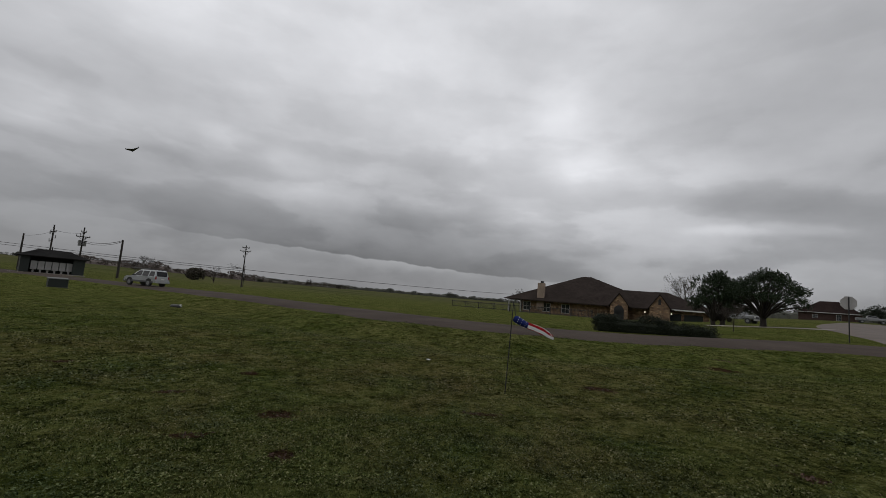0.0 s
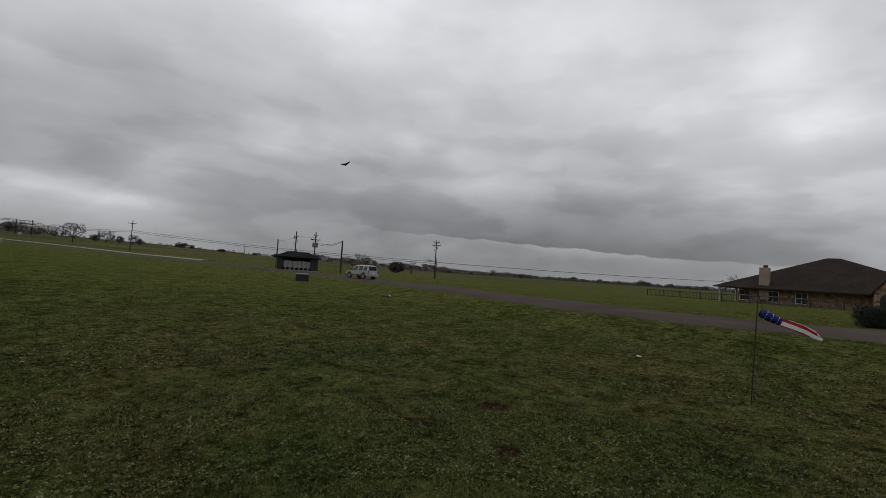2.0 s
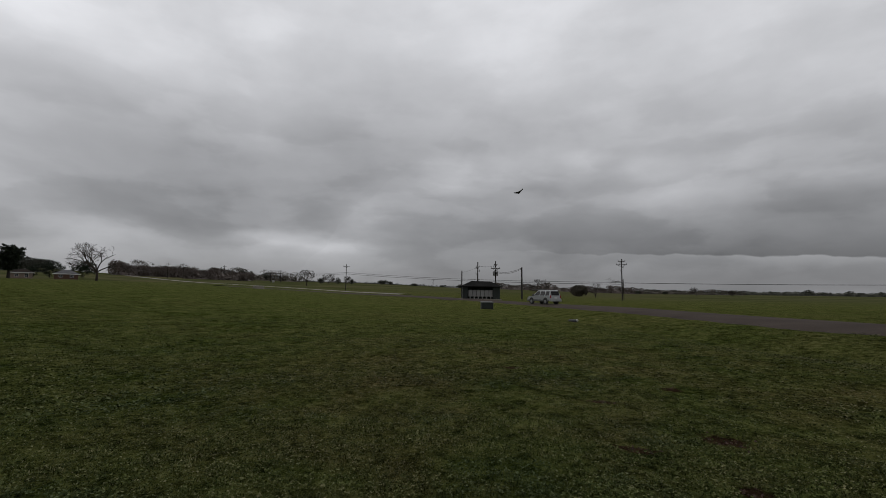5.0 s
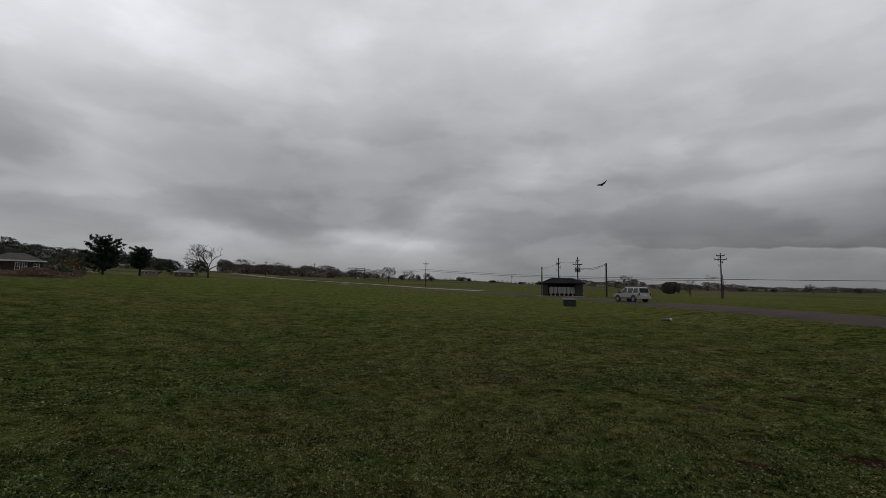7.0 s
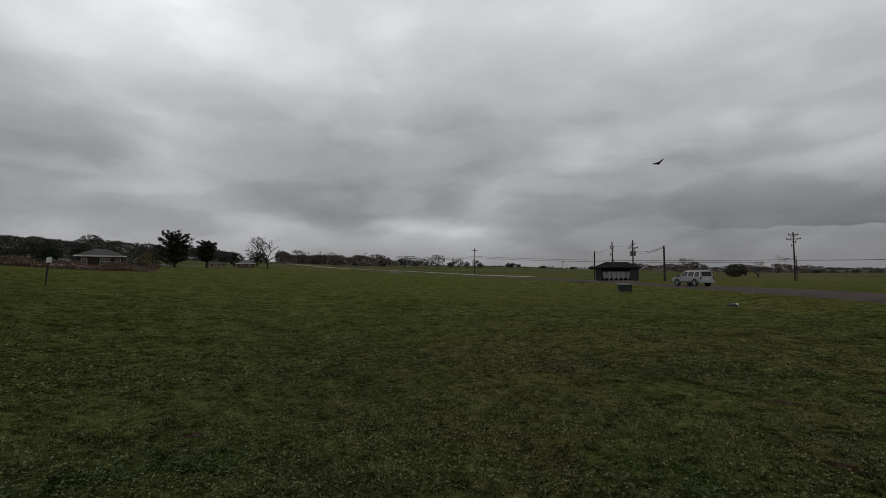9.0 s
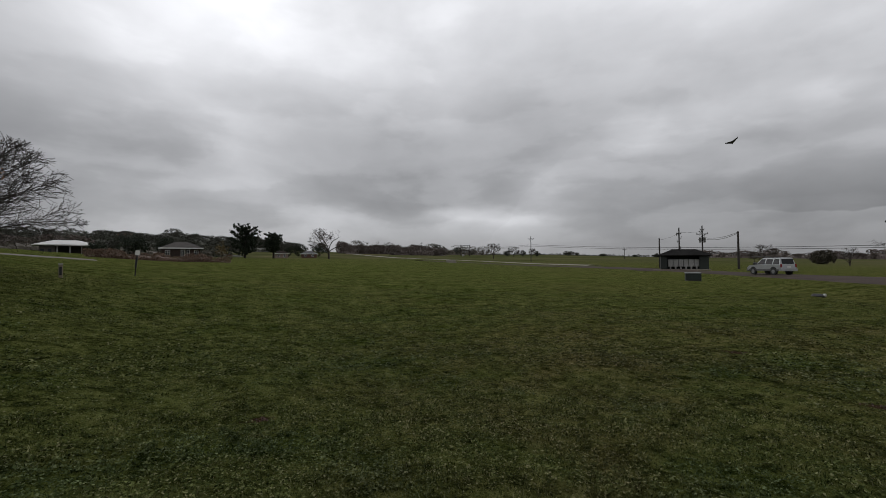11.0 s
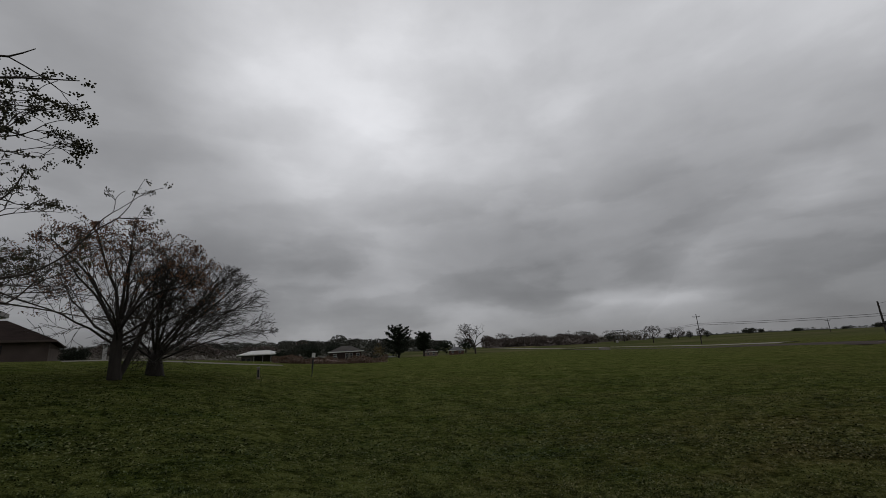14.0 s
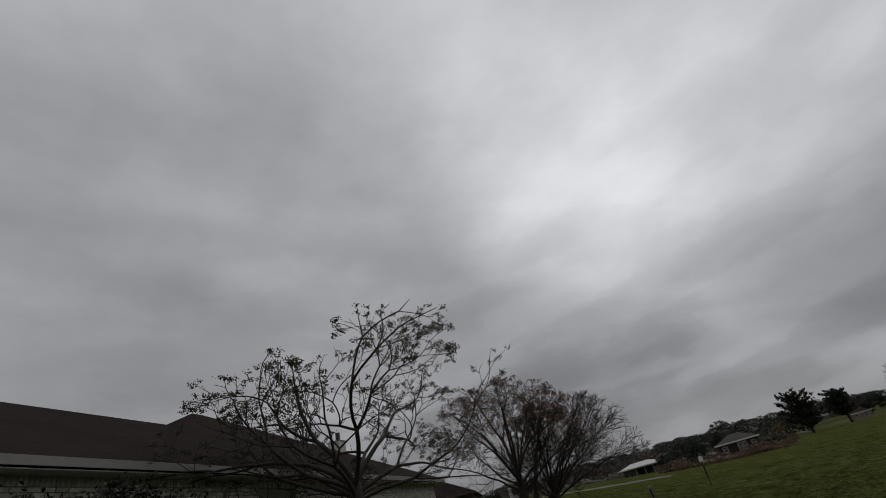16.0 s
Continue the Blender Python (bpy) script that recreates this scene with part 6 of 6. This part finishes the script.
def switch_frame():
    """A pole-built switching frame beside the far road."""
    p = empty("switch_frame", spot(66.9, 330), 66.9, label="wooden switching frame with pale hanging equipment", category="utility frame")
    for x in (-3.2, 3.2):
        part("post", rod(bmesh.new(), (x, 0, -0.3), (x, 0, 8.6), 0.24, 0.20, 10), POLE_WOOD, p)
    for z in (7.9, 6.2, 4.2):
        part("crossbeam", boxed((7.6, 0.25, 0.3), (0, -0.2, z)), POLE_WOOD, p)
    for x in (-1.8, 0.0, 1.8):
        part("switch", rod(bmesh.new(), (x, -0.5, 6.4), (x, -0.5, 7.8), 0.2, 0.16, 8), DULL_STEEL, p)
        part("regulator", rod(bmesh.new(), (x, -0.6, 2.6), (x, -0.6, 4.1), 0.5, 0.5, 12), DULL_STEEL, p)
    part("cabinet", boxed((1.6, 1.0, 1.5), (-1.4, -0.6, 0.75), bevel=0.05), GREY_PAINT, p)


switch_frame()


def head_wall():
    p = empty("culvert_headwall", spot(68.9, 104), 68.9, label="low pale concrete culvert headwall at the lawn's edge", category="headwall")
    part("wall", boxed((2.2, 0.35, 0.8), (0, 0, 0.15), bevel=0.05), CONCRETE, p)
    part("wing_wall", boxed((0.3, 1.2, 0.6), (1.1, 0.6, 0.05), bevel=0.04), CONCRETE, p)


head_wall()


def air_unit():
    UNIT_GREY = plain("unit_grey", (0.13, 0.125, 0.115), 0.6, 0.15)
    lx = 13.25
    at = HOUSE.matrix_world @ Vector((lx, 0.75, -0.36))
    a = empty("air_conditioner", at, math.degrees(math.atan2(0.361, 0.932)), label="grey outdoor air conditioner beside the wall", category="air conditioner")
    part("pad", boxed((1.0, 1.0, 0.3), (0, 0, 0.02)), CONCRETE, a)
    part("core", boxed((0.78, 0.78, 0.62), (0, 0, 0.5)), BLACK_METAL, a)
    for sx in (-1, 1):
        for sy in (-1, 1):
            part("corner_post", boxed((0.09, 0.09, 0.72), (sx * 0.38, sy * 0.38, 0.5), bevel=0.01), UNIT_GREY, a)
    for k in range(7):
        part("grille_bar", boxed((0.025, 0.02, 0.62), (-0.30 + k * 0.10, 0.40, 0.5)), UNIT_GREY, a)
        part("grille_bar", boxed((0.02, 0.025, 0.62), (0.40, -0.30 + k * 0.10, 0.5)), UNIT_GREY, a)
        part("grille_bar", boxed((0.02, 0.025, 0.62), (-0.40, -0.30 + k * 0.10, 0.5)), UNIT_GREY, a)
    part("top", boxed((0.86, 0.86, 0.07), (0, 0, 0.89), bevel=0.02), UNIT_GREY, a)


air_unit()


def meter_box():
    at = HOUSE.matrix_world @ Vector((13.25, 0.07, 1.05))
    m = empty("meter_box", at, math.degrees(math.atan2(0.361, 0.932)), label="grey electric meter box on the brick wall", category="meter box")
    part("box", boxed((0.24, 0.12, 0.34), (0, 0, 0), bevel=0.01), GREY_PAINT, m)
    part("conduit", rod(bmesh.new(), (0, 0, -0.9), (0, 0, -0.2), 0.025, 0.025, 8), GREY_PAINT, m)


meter_box()


def shrub(az, r, w, h, seed, label):
    rng = random.Random(seed)
    at = spot(az, r, 0)
    s = empty("shrub", at, 0, label=label, category="shrub")
    cs = []
    for _ in range(700):
        u = Vector((rng.gauss(0, 1), rng.gauss(0, 1), rng.gauss(0, 1))).normalized() * rng.random() ** 0.4
        cs.append(Vector((u.x * w / 2, u.y * w / 2, h * 0.5 + u.z * h * 0.48)))
    lines, tips = [], []
    for k in range(9):
        a = k * 0.7
        grow(rng, (0, 0, 0), (math.cos(a) * 0.6, math.sin(a) * 0.6, 1), h * 0.8, 0.025, 0, [limb(5, 0.15, 0.03, 0.4, 4, 40, 0.5, 0.6, 0.3), limb(3, 0.2, 0.05, 0.5)], lines, tips)
    part_me("stems", mesh_of("stems", *tubes(lines), BARK_DARK, True), s)
    part_me("foliage", mesh_of("foliage", *leaf_cloud(rng, cs, 0.04, 34, 0.10), HEDGE_LEAF), s)


shrub(171.0, 8.2, 3.5, 2.25, 71, "dense dark evergreen shrub against the house")


def pickup(az, r, turn, label):
    at = spot(az, r, 0.02)
    c = empty("car", at, az + turn, label=label, category="car")
    paint, glass = plain("pale_silver", (0.19, 0.195, 0.20), 0.4, 0.08, 1.0, 0.2, bump=0), GLASS
    bm = boxed((1.75, 1.85, 0.55), (1.75, 0, 0.95), bevel=0.10)
    box(bm, (1.75, 1.8, 0.6), (0.05, 0, 0.88), bevel=0.06)
    part("body", bm, paint, c)
    bm = bmesh.new()
    solid(bm, [(-0.9, -0.85, 1.17), (1.2, -0.85, 1.17), (1.2, 0.85, 1.17), (-0.9, 0.85, 1.17), (-0.75, -0.7, 1.82), (0.55, -0.7, 1.82), (0.55, 0.7, 1.82), (-0.75, 0.7, 1.82)],
          [(3, 2, 1, 0), (4, 5, 6, 7), (0, 1, 5, 4), (1, 2, 6, 5), (2, 3, 7, 6), (3, 0, 4, 7)])
    bmesh.ops.bevel(bm, geom=bm.edges[:], offset=0.04, segments=2, affect="EDGES")
    part("cabin", bm, paint, c)
    for s in (-1, 1):
        for x, w in ((-0.35, 0.75), (0.42, 0.62)):
            part("side_window", boxed((w, 0.03, 0.42), (x, s * 0.785, 1.5), (s * -13, 0, 0), 0.01), glass, c)
        part("bed_side", boxed((1.75, 0.1, 0.58), (-1.8, s * 0.88, 0.95), bevel=0.03), paint, c)
        part("headlight", boxed((0.05, 0.3, 0.2), (2.62, s * 0.7, 0.98), bevel=0.01), WHITE_PAINT, c)
        for x in (-1.75, 1.75):
            w = part("wheel", rod(bmesh.new(), (x, s * 0.72, 0.4), (x, s * 0.94, 0.4), 0.4, 0.4, 20), BLACK_METAL, c)
            part("rim", rod(bmesh.new(), (x, s * 0.93, 0.4), (x, s * 0.955, 0.4), 0.22, 0.2, 14), paint, w)
    part("bed_floor", boxed((1.8, 1.7, 0.1), (-1.8, 0, 0.68)), BLACK_METAL, c)
    part("tailgate", boxed((0.08, 1.75, 0.55), (-2.7, 0, 0.95), bevel=0.02), paint, c)
    part("windscreen", boxed((0.03, 1.4, 0.72), (0.93, 0, 1.5), (0, -45, 0)), glass, c)
    part("grille", boxed((0.05, 1.0, 0.26), (2.63, 0, 0.9)), BLACK_METAL, c)
    part("bumper", boxed((0.16, 1.85, 0.2), (2.62, 0, 0.58), bevel=0.03), GREY_PAINT, c)


pickup(-33.9, 80, -28, "silver pickup parked under the oak")
pickup(-44.0, 142, 10, "pale pickup parked at the far street")


def yard_hedge(az, r, w, h, seed):
    """A low clipped bush row before the brown brick house."""
    rng = random.Random(seed)
    s = empty("bush", spot(az, r), az, label="low dark clipped bush beside the brick house", category="bush")
    cs = [Vector((rng.uniform(-w / 2, w / 2), rng.uniform(-0.5, 0.5), rng.uniform(0.05, h))) for _ in range(160)]
    part_me("foliage", mesh_of("foliage", *leaf_cloud(rng, cs, 0.06, 26, 0.12), HEDGE_LEAF), s)
    part_me("stems", mesh_of("stems", *tubes([([Vector((x * w / 5, 0, 0)), Vector((x * w / 5, 0.05, h * 0.8))], [0.03, 0.015]) for x in (-2, -1, 0, 1, 2)]), BARK_DARK), s)


yard_hedge(127.3, 48, 1.7, 0.9, 81)


def white_marker():
    p = empty("yard_post", spot(125.0, 47), 125, label="short white post at the far yard's edge", category="post")
    part("post", boxed((0.3, 0.14, 1.15), (0, 0, 0.5), bevel=0.02), GREY_PAINT, p)
    part("cap", boxed((0.36, 0.2, 0.06), (0, 0, 1.10), bevel=0.01), GREY_PAINT, p)


white_marker()


def dead_vine():
    """A dry vine hanging in the cables beside the near pole."""
    rng = random.Random(5)
    d = (T2 - T1).normalized()
    at = T1 + Vector((0, 0, -5.0))
    v = empty("vine", at, 0, label="dry bare vine hanging in the overhead cables", category="vine")
    lines, tips = [], []
    spec = [limb(7, 0.12, -0.03, 0.4, 8, 60, 0.45, 0.6, 0.2, 0.012), limb(5, 0.2, -0.06, 0.5, 3, 45, 0.5, 0.7, 0.3, 0.012), limb(3, 0.25, -0.05, 0.7, thin=0.012)]
    for k in range(4):
        grow(rng, d * (0.2 * k), d + Vector((0, 0, 0.08)), 1.9 + 0.3 * k, 0.035, 0, spec, lines, tips)
        grow(rng, (0, 0, -0.3 - 0.8 * k), -d * 0.4 + Vector((0, 0, -1)), 1.2, 0.03, 0, spec, lines, tips)
    V, F = tubes(lines)
    part_me("tendrils", mesh_of("tendrils", [(p.x, p.y, p.z * 0.45) for p in V], F, BARK), v)


dead_vine()


# ---- bricks of the white wall ----
def bricks():
    bl, bh, course, joint = 0.225, 0.072, 0.084, 0.011
    x0, zw, ww, hw = WINS[0]
    rng = random.Random(9)

    def brick_mesh(w, h):
        bm = bmesh.new()
        box(bm, (w, 0.05, h), (0, 0, 0))
        for v in bm.verts:
            if v.co.y > 0:
                v.co.x *= 1 - 0.006 / w
                v.co.z *= 1 - 0.006 / h
        me = bpy.data.meshes.new("brick")
        bm.to_mesh(me)
        bm.free()
        me.materials.append(PAINTED)
        return me

    m, net, b, pos = material("old_white_brick")
    rnd = net.math("FRACT", net.math("ADD", net.add("ShaderNodeObjectInfo").outputs["Random"], net.add("ShaderNodeNewGeometry").outputs["Random Per Island"]))
    n = net.noise(pos, 9.0, 5, 0.65)
    worn = net.noise(pos, 38.0, 4, 0.7)
    col = net.mix(net.ramp(rnd, (0.0, 0.0), (1.0, 1.0)), (0.40, 0.39, 0.36), (0.66, 0.645, 0.60))
    col = net.mix(net.ramp(n, (0.40, 0.0), (0.68, 0.8)), col, (0.27, 0.245, 0.21))
    low = net.add("ShaderNodeSeparateXYZ", {0: pos}).outputs[2]
    splash = net.math("MULTIPLY", net.add("ShaderNodeMapRange", {"Value": net.math("ADD", low, net.math("MULTIPLY", n, 0.25)), 1: 2.62, 2: 2.32, 3: 0.0, 4: 1.0}).outputs[0], 0.7)
    col = net.mix(splash, col, (0.22, 0.12, 0.075))
    wire(net, b, col, 0.85, worn, 0.5, 0.006)
    PAINTED = m

    full = brick_mesh(bl - joint, bh)
    rows = int((HH - 0.26) / course)
    near, rest = 0, []
    for k in range(rows):
        z = 0.05 + course * (k + 0.5)
        off = (k % 2) * bl / 2
        i = 0
        if off:
            rest.append(((off - joint) / 2, 0.0, z, off - joint, bh))
        while True:
            x = off + bl * (i + 0.5)
            i += 1
            if x > 21:
                break
            if abs(x - x0) < ww / 2 + bl / 2 and zw - 0.09 < z < zw + hw + 0.04:
                cutw = abs(x - x0) - ww / 2 + (bl - joint) / 2
                if cutw > 0.04:
                    side = 1 if x > x0 else -1
                    rest.append((x0 + side * (ww / 2 + cutw / 2), 0.0, z, cutw, bh))
                continue
            y = 0.0 + rng.uniform(-0.005, 0.005)
            if 12.0 < x < 14.6 and near < 300:
                ob = new("brick", full)
                ob.parent = WALL
                ob.matrix_basis = pose(x, y, z)
                near += 1
            else:
                rest.append((x, y, z, bl - joint, bh))
    # upright course under the eaves
    for i in range(int(21 / 0.083)):
        rest.append((0.04 + i * 0.083, 0.012, HH - 0.15, 0.072, 0.20))
    V, F = [], []
    for x, y, z, w, h in rest:
        k = len(V)
        for dy, s in ((-0.025, 1.0), (0.025, 0.97)):
            for sx, sz in ((-1, -1), (1, -1), (1, 1), (-1, 1)):
                V.append((x + sx * w / 2 * s, y + dy, z + sz * h / 2 * s))
        F += [(k + 4, k + 7, k + 6, k + 5), (k, k + 4, k + 5, k + 1), (k + 1, k + 5, k + 6, k + 2), (k + 2, k + 6, k + 7, k + 3), (k + 3, k + 7, k + 4, k)]
    tagged(part_me("brickwork", mesh_of("brickwork", V, F, PAINTED), WALL), kind="stuff")


bricks()


# ---- grass blades round the camera ----
def lawn_blades(seed, r0, r1, count, length, width, lean0, lean1, name="grass"):
    rng = np.random.default_rng(seed)
    az = np.radians(rng.uniform(-62, 172, count))
    r = np.exp(rng.uniform(np.log(r0), np.log(r1), count))
    x, y = -np.sin(az) * r, np.cos(az) * r
    z = land(x, y) + ditch(x, y) + np.array([hump(a, b, c) for a, b, c in zip(x, y, r)]) - 0.004
    tuft = np.array([noise.noise((a * 3.2, b * 3.2, 11)) + 0.6 * noise.noise((a * 8.0, b * 8.0, 5)) for a, b in zip(x, y)])
    keep = np.ones(count, bool)
    for wa, wr, ww, wd in WORN:
        a = np.radians(wa)
        dx, dy = x + np.sin(a) * wr, y - np.cos(a) * wr
        e = np.hypot((dx * np.cos(a) + dy * np.sin(a)) * 2 / ww, (-dx * np.sin(a) + dy * np.cos(a)) * 2 / wd)
        keep &= (e > 0.95) | (rng.random(count) < 0.12)
    if r1 > 18:
        # none on the paving
        paved = np.zeros(count, bool)
        for line, half in ((ROAD, 3.9), (STREET, 5.8)):
            q = [spot(*p) for p in line]
            for a, b in zip(q, q[1:]):
                dx, dy = b.x - a.x, b.y - a.y
                f = np.clip(((x - a.x) * dx + (y - a.y) * dy) / (dx * dx + dy * dy), 0, 1)
                paved |= np.hypot(x - a.x - f * dx, y - a.y - f * dy) < half
        z = np.where(paved, z - 0.4, z)
    L = length * np.where(keep, 1.0, 0.12) * rng.uniform(0.5, 1.25, count) * np.clip(0.9 + 0.9 * tuft, 0.35, 1.7)
    W = width * rng.uniform(0.7, 1.3, count)
    t = rng.uniform(0, 2 * np.pi, count)
    lean = rng.uniform(lean0, lean1, count)
    d = np.stack([np.cos(t), np.sin(t), np.zeros(count)], 1)
    s = np.stack([-np.sin(t), np.cos(t), np.zeros(count)], 1)
    up = np.array([0, 0, 1.0])
    p = np.stack([x, y, z], 1)
    mid = p + up * (L * 0.55 * np.cos(lean * 0.5))[:, None] + d * (L * 0.55 * np.sin(lean * 0.5))[:, None]
    tip = mid + up * (L * 0.45 * np.cos(lean))[:, None] + d * (L * 0.45 * np.sin(lean))[:, None]
    V = np.empty((count, 5, 3))
    V[:, 0], V[:, 1] = p - s * W[:, None] / 2, p + s * W[:, None] / 2
    V[:, 2], V[:, 3] = mid + s * W[:, None] * 0.4, mid - s * W[:, None] * 0.4
    V[:, 4] = tip
    me = bpy.data.meshes.new(name)
    me.vertices.add(count * 5)
    me.vertices.foreach_set("co", V.ravel())
    idx = np.arange(count)[:, None] * 5 + np.array([0, 1, 2, 3, 3, 2, 4])
    me.loops.add(count * 7)
    me.loops.foreach_set("vertex_index", idx.ravel().astype(np.int32))
    me.polygons.add(count * 2)
    starts = (np.arange(count)[:, None] * 7 + np.array([0, 4])).ravel().astype(np.int32)
    me.polygons.foreach_set("loop_start", starts)
    me.update(calc_edges=True)
    me.materials.append(BLADE)
    return tagged(new(name, me), "short mown grass with clover and straw blades", "grass", kind="stuff")


lawn_blades(1, 1.3, 6.0, 205000, 0.038, 0.0060, 0.4, 1.7)
lawn_blades(2, 4.5, 16.0, 140000, 0.038, 0.0145, 1.1, 2.3)
lawn_blades(3, 12.0, 34.0, 75000, 0.034, 0.034, 1.4, 2.5)


# ---- clover among the grass ----
def clover(seed, r0, r1, count, size):
    """Three small round leaflets to a stalk, in loose patches through the lawn."""
    rng = np.random.default_rng(seed)
    az = np.radians(rng.uniform(-62, 172, count))
    r = np.exp(rng.uniform(np.log(r0), np.log(r1), count))
    x, y = -np.sin(az) * r, np.cos(az) * r
    patch = np.array([noise.noise((a * 0.45, b * 0.45, 21)) + 0.5 * noise.noise((a * 1.7, b * 1.7, 8)) for a, b in zip(x, y)])
    keep = patch > rng.uniform(-0.9, 0.25, count)
    for wa, wr, ww, wd in WORN:
        a = np.radians(wa)
        keep &= np.hypot(x + np.sin(a) * wr, y - np.cos(a) * wr) > 0.4 * min(ww, wd)
    x, y, r = x[keep], y[keep], r[keep]
    n = len(x)
    z = land(x, y) + ditch(x, y) + np.array([hump(a, b, c) for a, b, c in zip(x, y, r)]) + rng.uniform(0.014, 0.034, n)
    c = np.stack([x, y, z], 1)
    t0 = rng.uniform(0, 2 * np.pi, n)
    V = np.empty((n, 3, 4, 3))
    for k in range(3):
        t = t0 + k * 2.0944
        out = np.stack([np.cos(t), np.sin(t), rng.uniform(-0.25, 0.75, n)], 1)
        side = np.stack([-np.sin(t), np.cos(t), rng.uniform(-0.4, 0.4, n)], 1)
        L = (size * rng.uniform(0.7, 1.3, n))[:, None]
        V[:, k, 0] = c
        V[:, k, 1] = c + out * L * 0.62 + side * L * 0.5
        V[:, k, 2] = c + out * L
        V[:, k, 3] = c + out * L * 0.62 - side * L * 0.5
    me = mesh_of("clover", [], [], BLADE)
    m = n * 3
    me.vertices.add(m * 4)
    me.vertices.foreach_set("co", V.ravel())
    me.loops.add(m * 4)
    me.loops.foreach_set("vertex_index", np.arange(m * 4, dtype=np.int32))
    me.polygons.add(m)
    me.polygons.foreach_set("loop_start", np.arange(m, dtype=np.int32) * 4)
    me.update(calc_edges=True)
    tagged(new("clover", me), "low green clover leaves growing through the lawn", "clover", kind="stuff")


clover(4, 1.4, 4.5, 50000, 0.0100)
clover(5, 3.5, 9.0, 45000, 0.019)
clover(6, 7.5, 24.0, 45000, 0.034)


# ---- crumbs of earth on the worn spots ----
def soil_clods():
    rng = random.Random(77)
    for az, r, w, d in WORN:
        V, F = [], []
        a = radians(az)
        for _ in range(int(60 * w)):
            p, q = rng.gauss(0, 0.22) * w, rng.gauss(0, 0.22) * d
            x, y = -math.sin(a) * r + p * math.cos(a) - q * math.sin(a), math.cos(a) * r + p * math.sin(a) + q * math.cos(a)
            z = float(land(x, y)) + hump(x, y, r) + 0.006
            k, sz, n0 = len(V), rng.uniform(0.006, 0.020), rng.random() * 6
            for j in range(5):
                t = n0 + j * 1.2566
                V.append((x + math.cos(t) * sz * rng.uniform(0.7, 1.3), y + math.sin(t) * sz * rng.uniform(0.7, 1.3), z - 0.01))
            V.append((x + rng.gauss(0, sz * 0.2), y + rng.gauss(0, sz * 0.2), z + sz * 0.7))
            F += [(k + j, k + (j + 1) % 5, k + 5) for j in range(5)]
        tagged(new("soil_clods", mesh_of("soil_clods", V, F, SOIL)), "loose reddish brown soil crumbs on worn lawn", "soil", kind="stuff")


SOIL = leafage("worn_soil", (0.016, 0.009, 0.006), (0.10, 0.058, 0.042))
soil_clods()
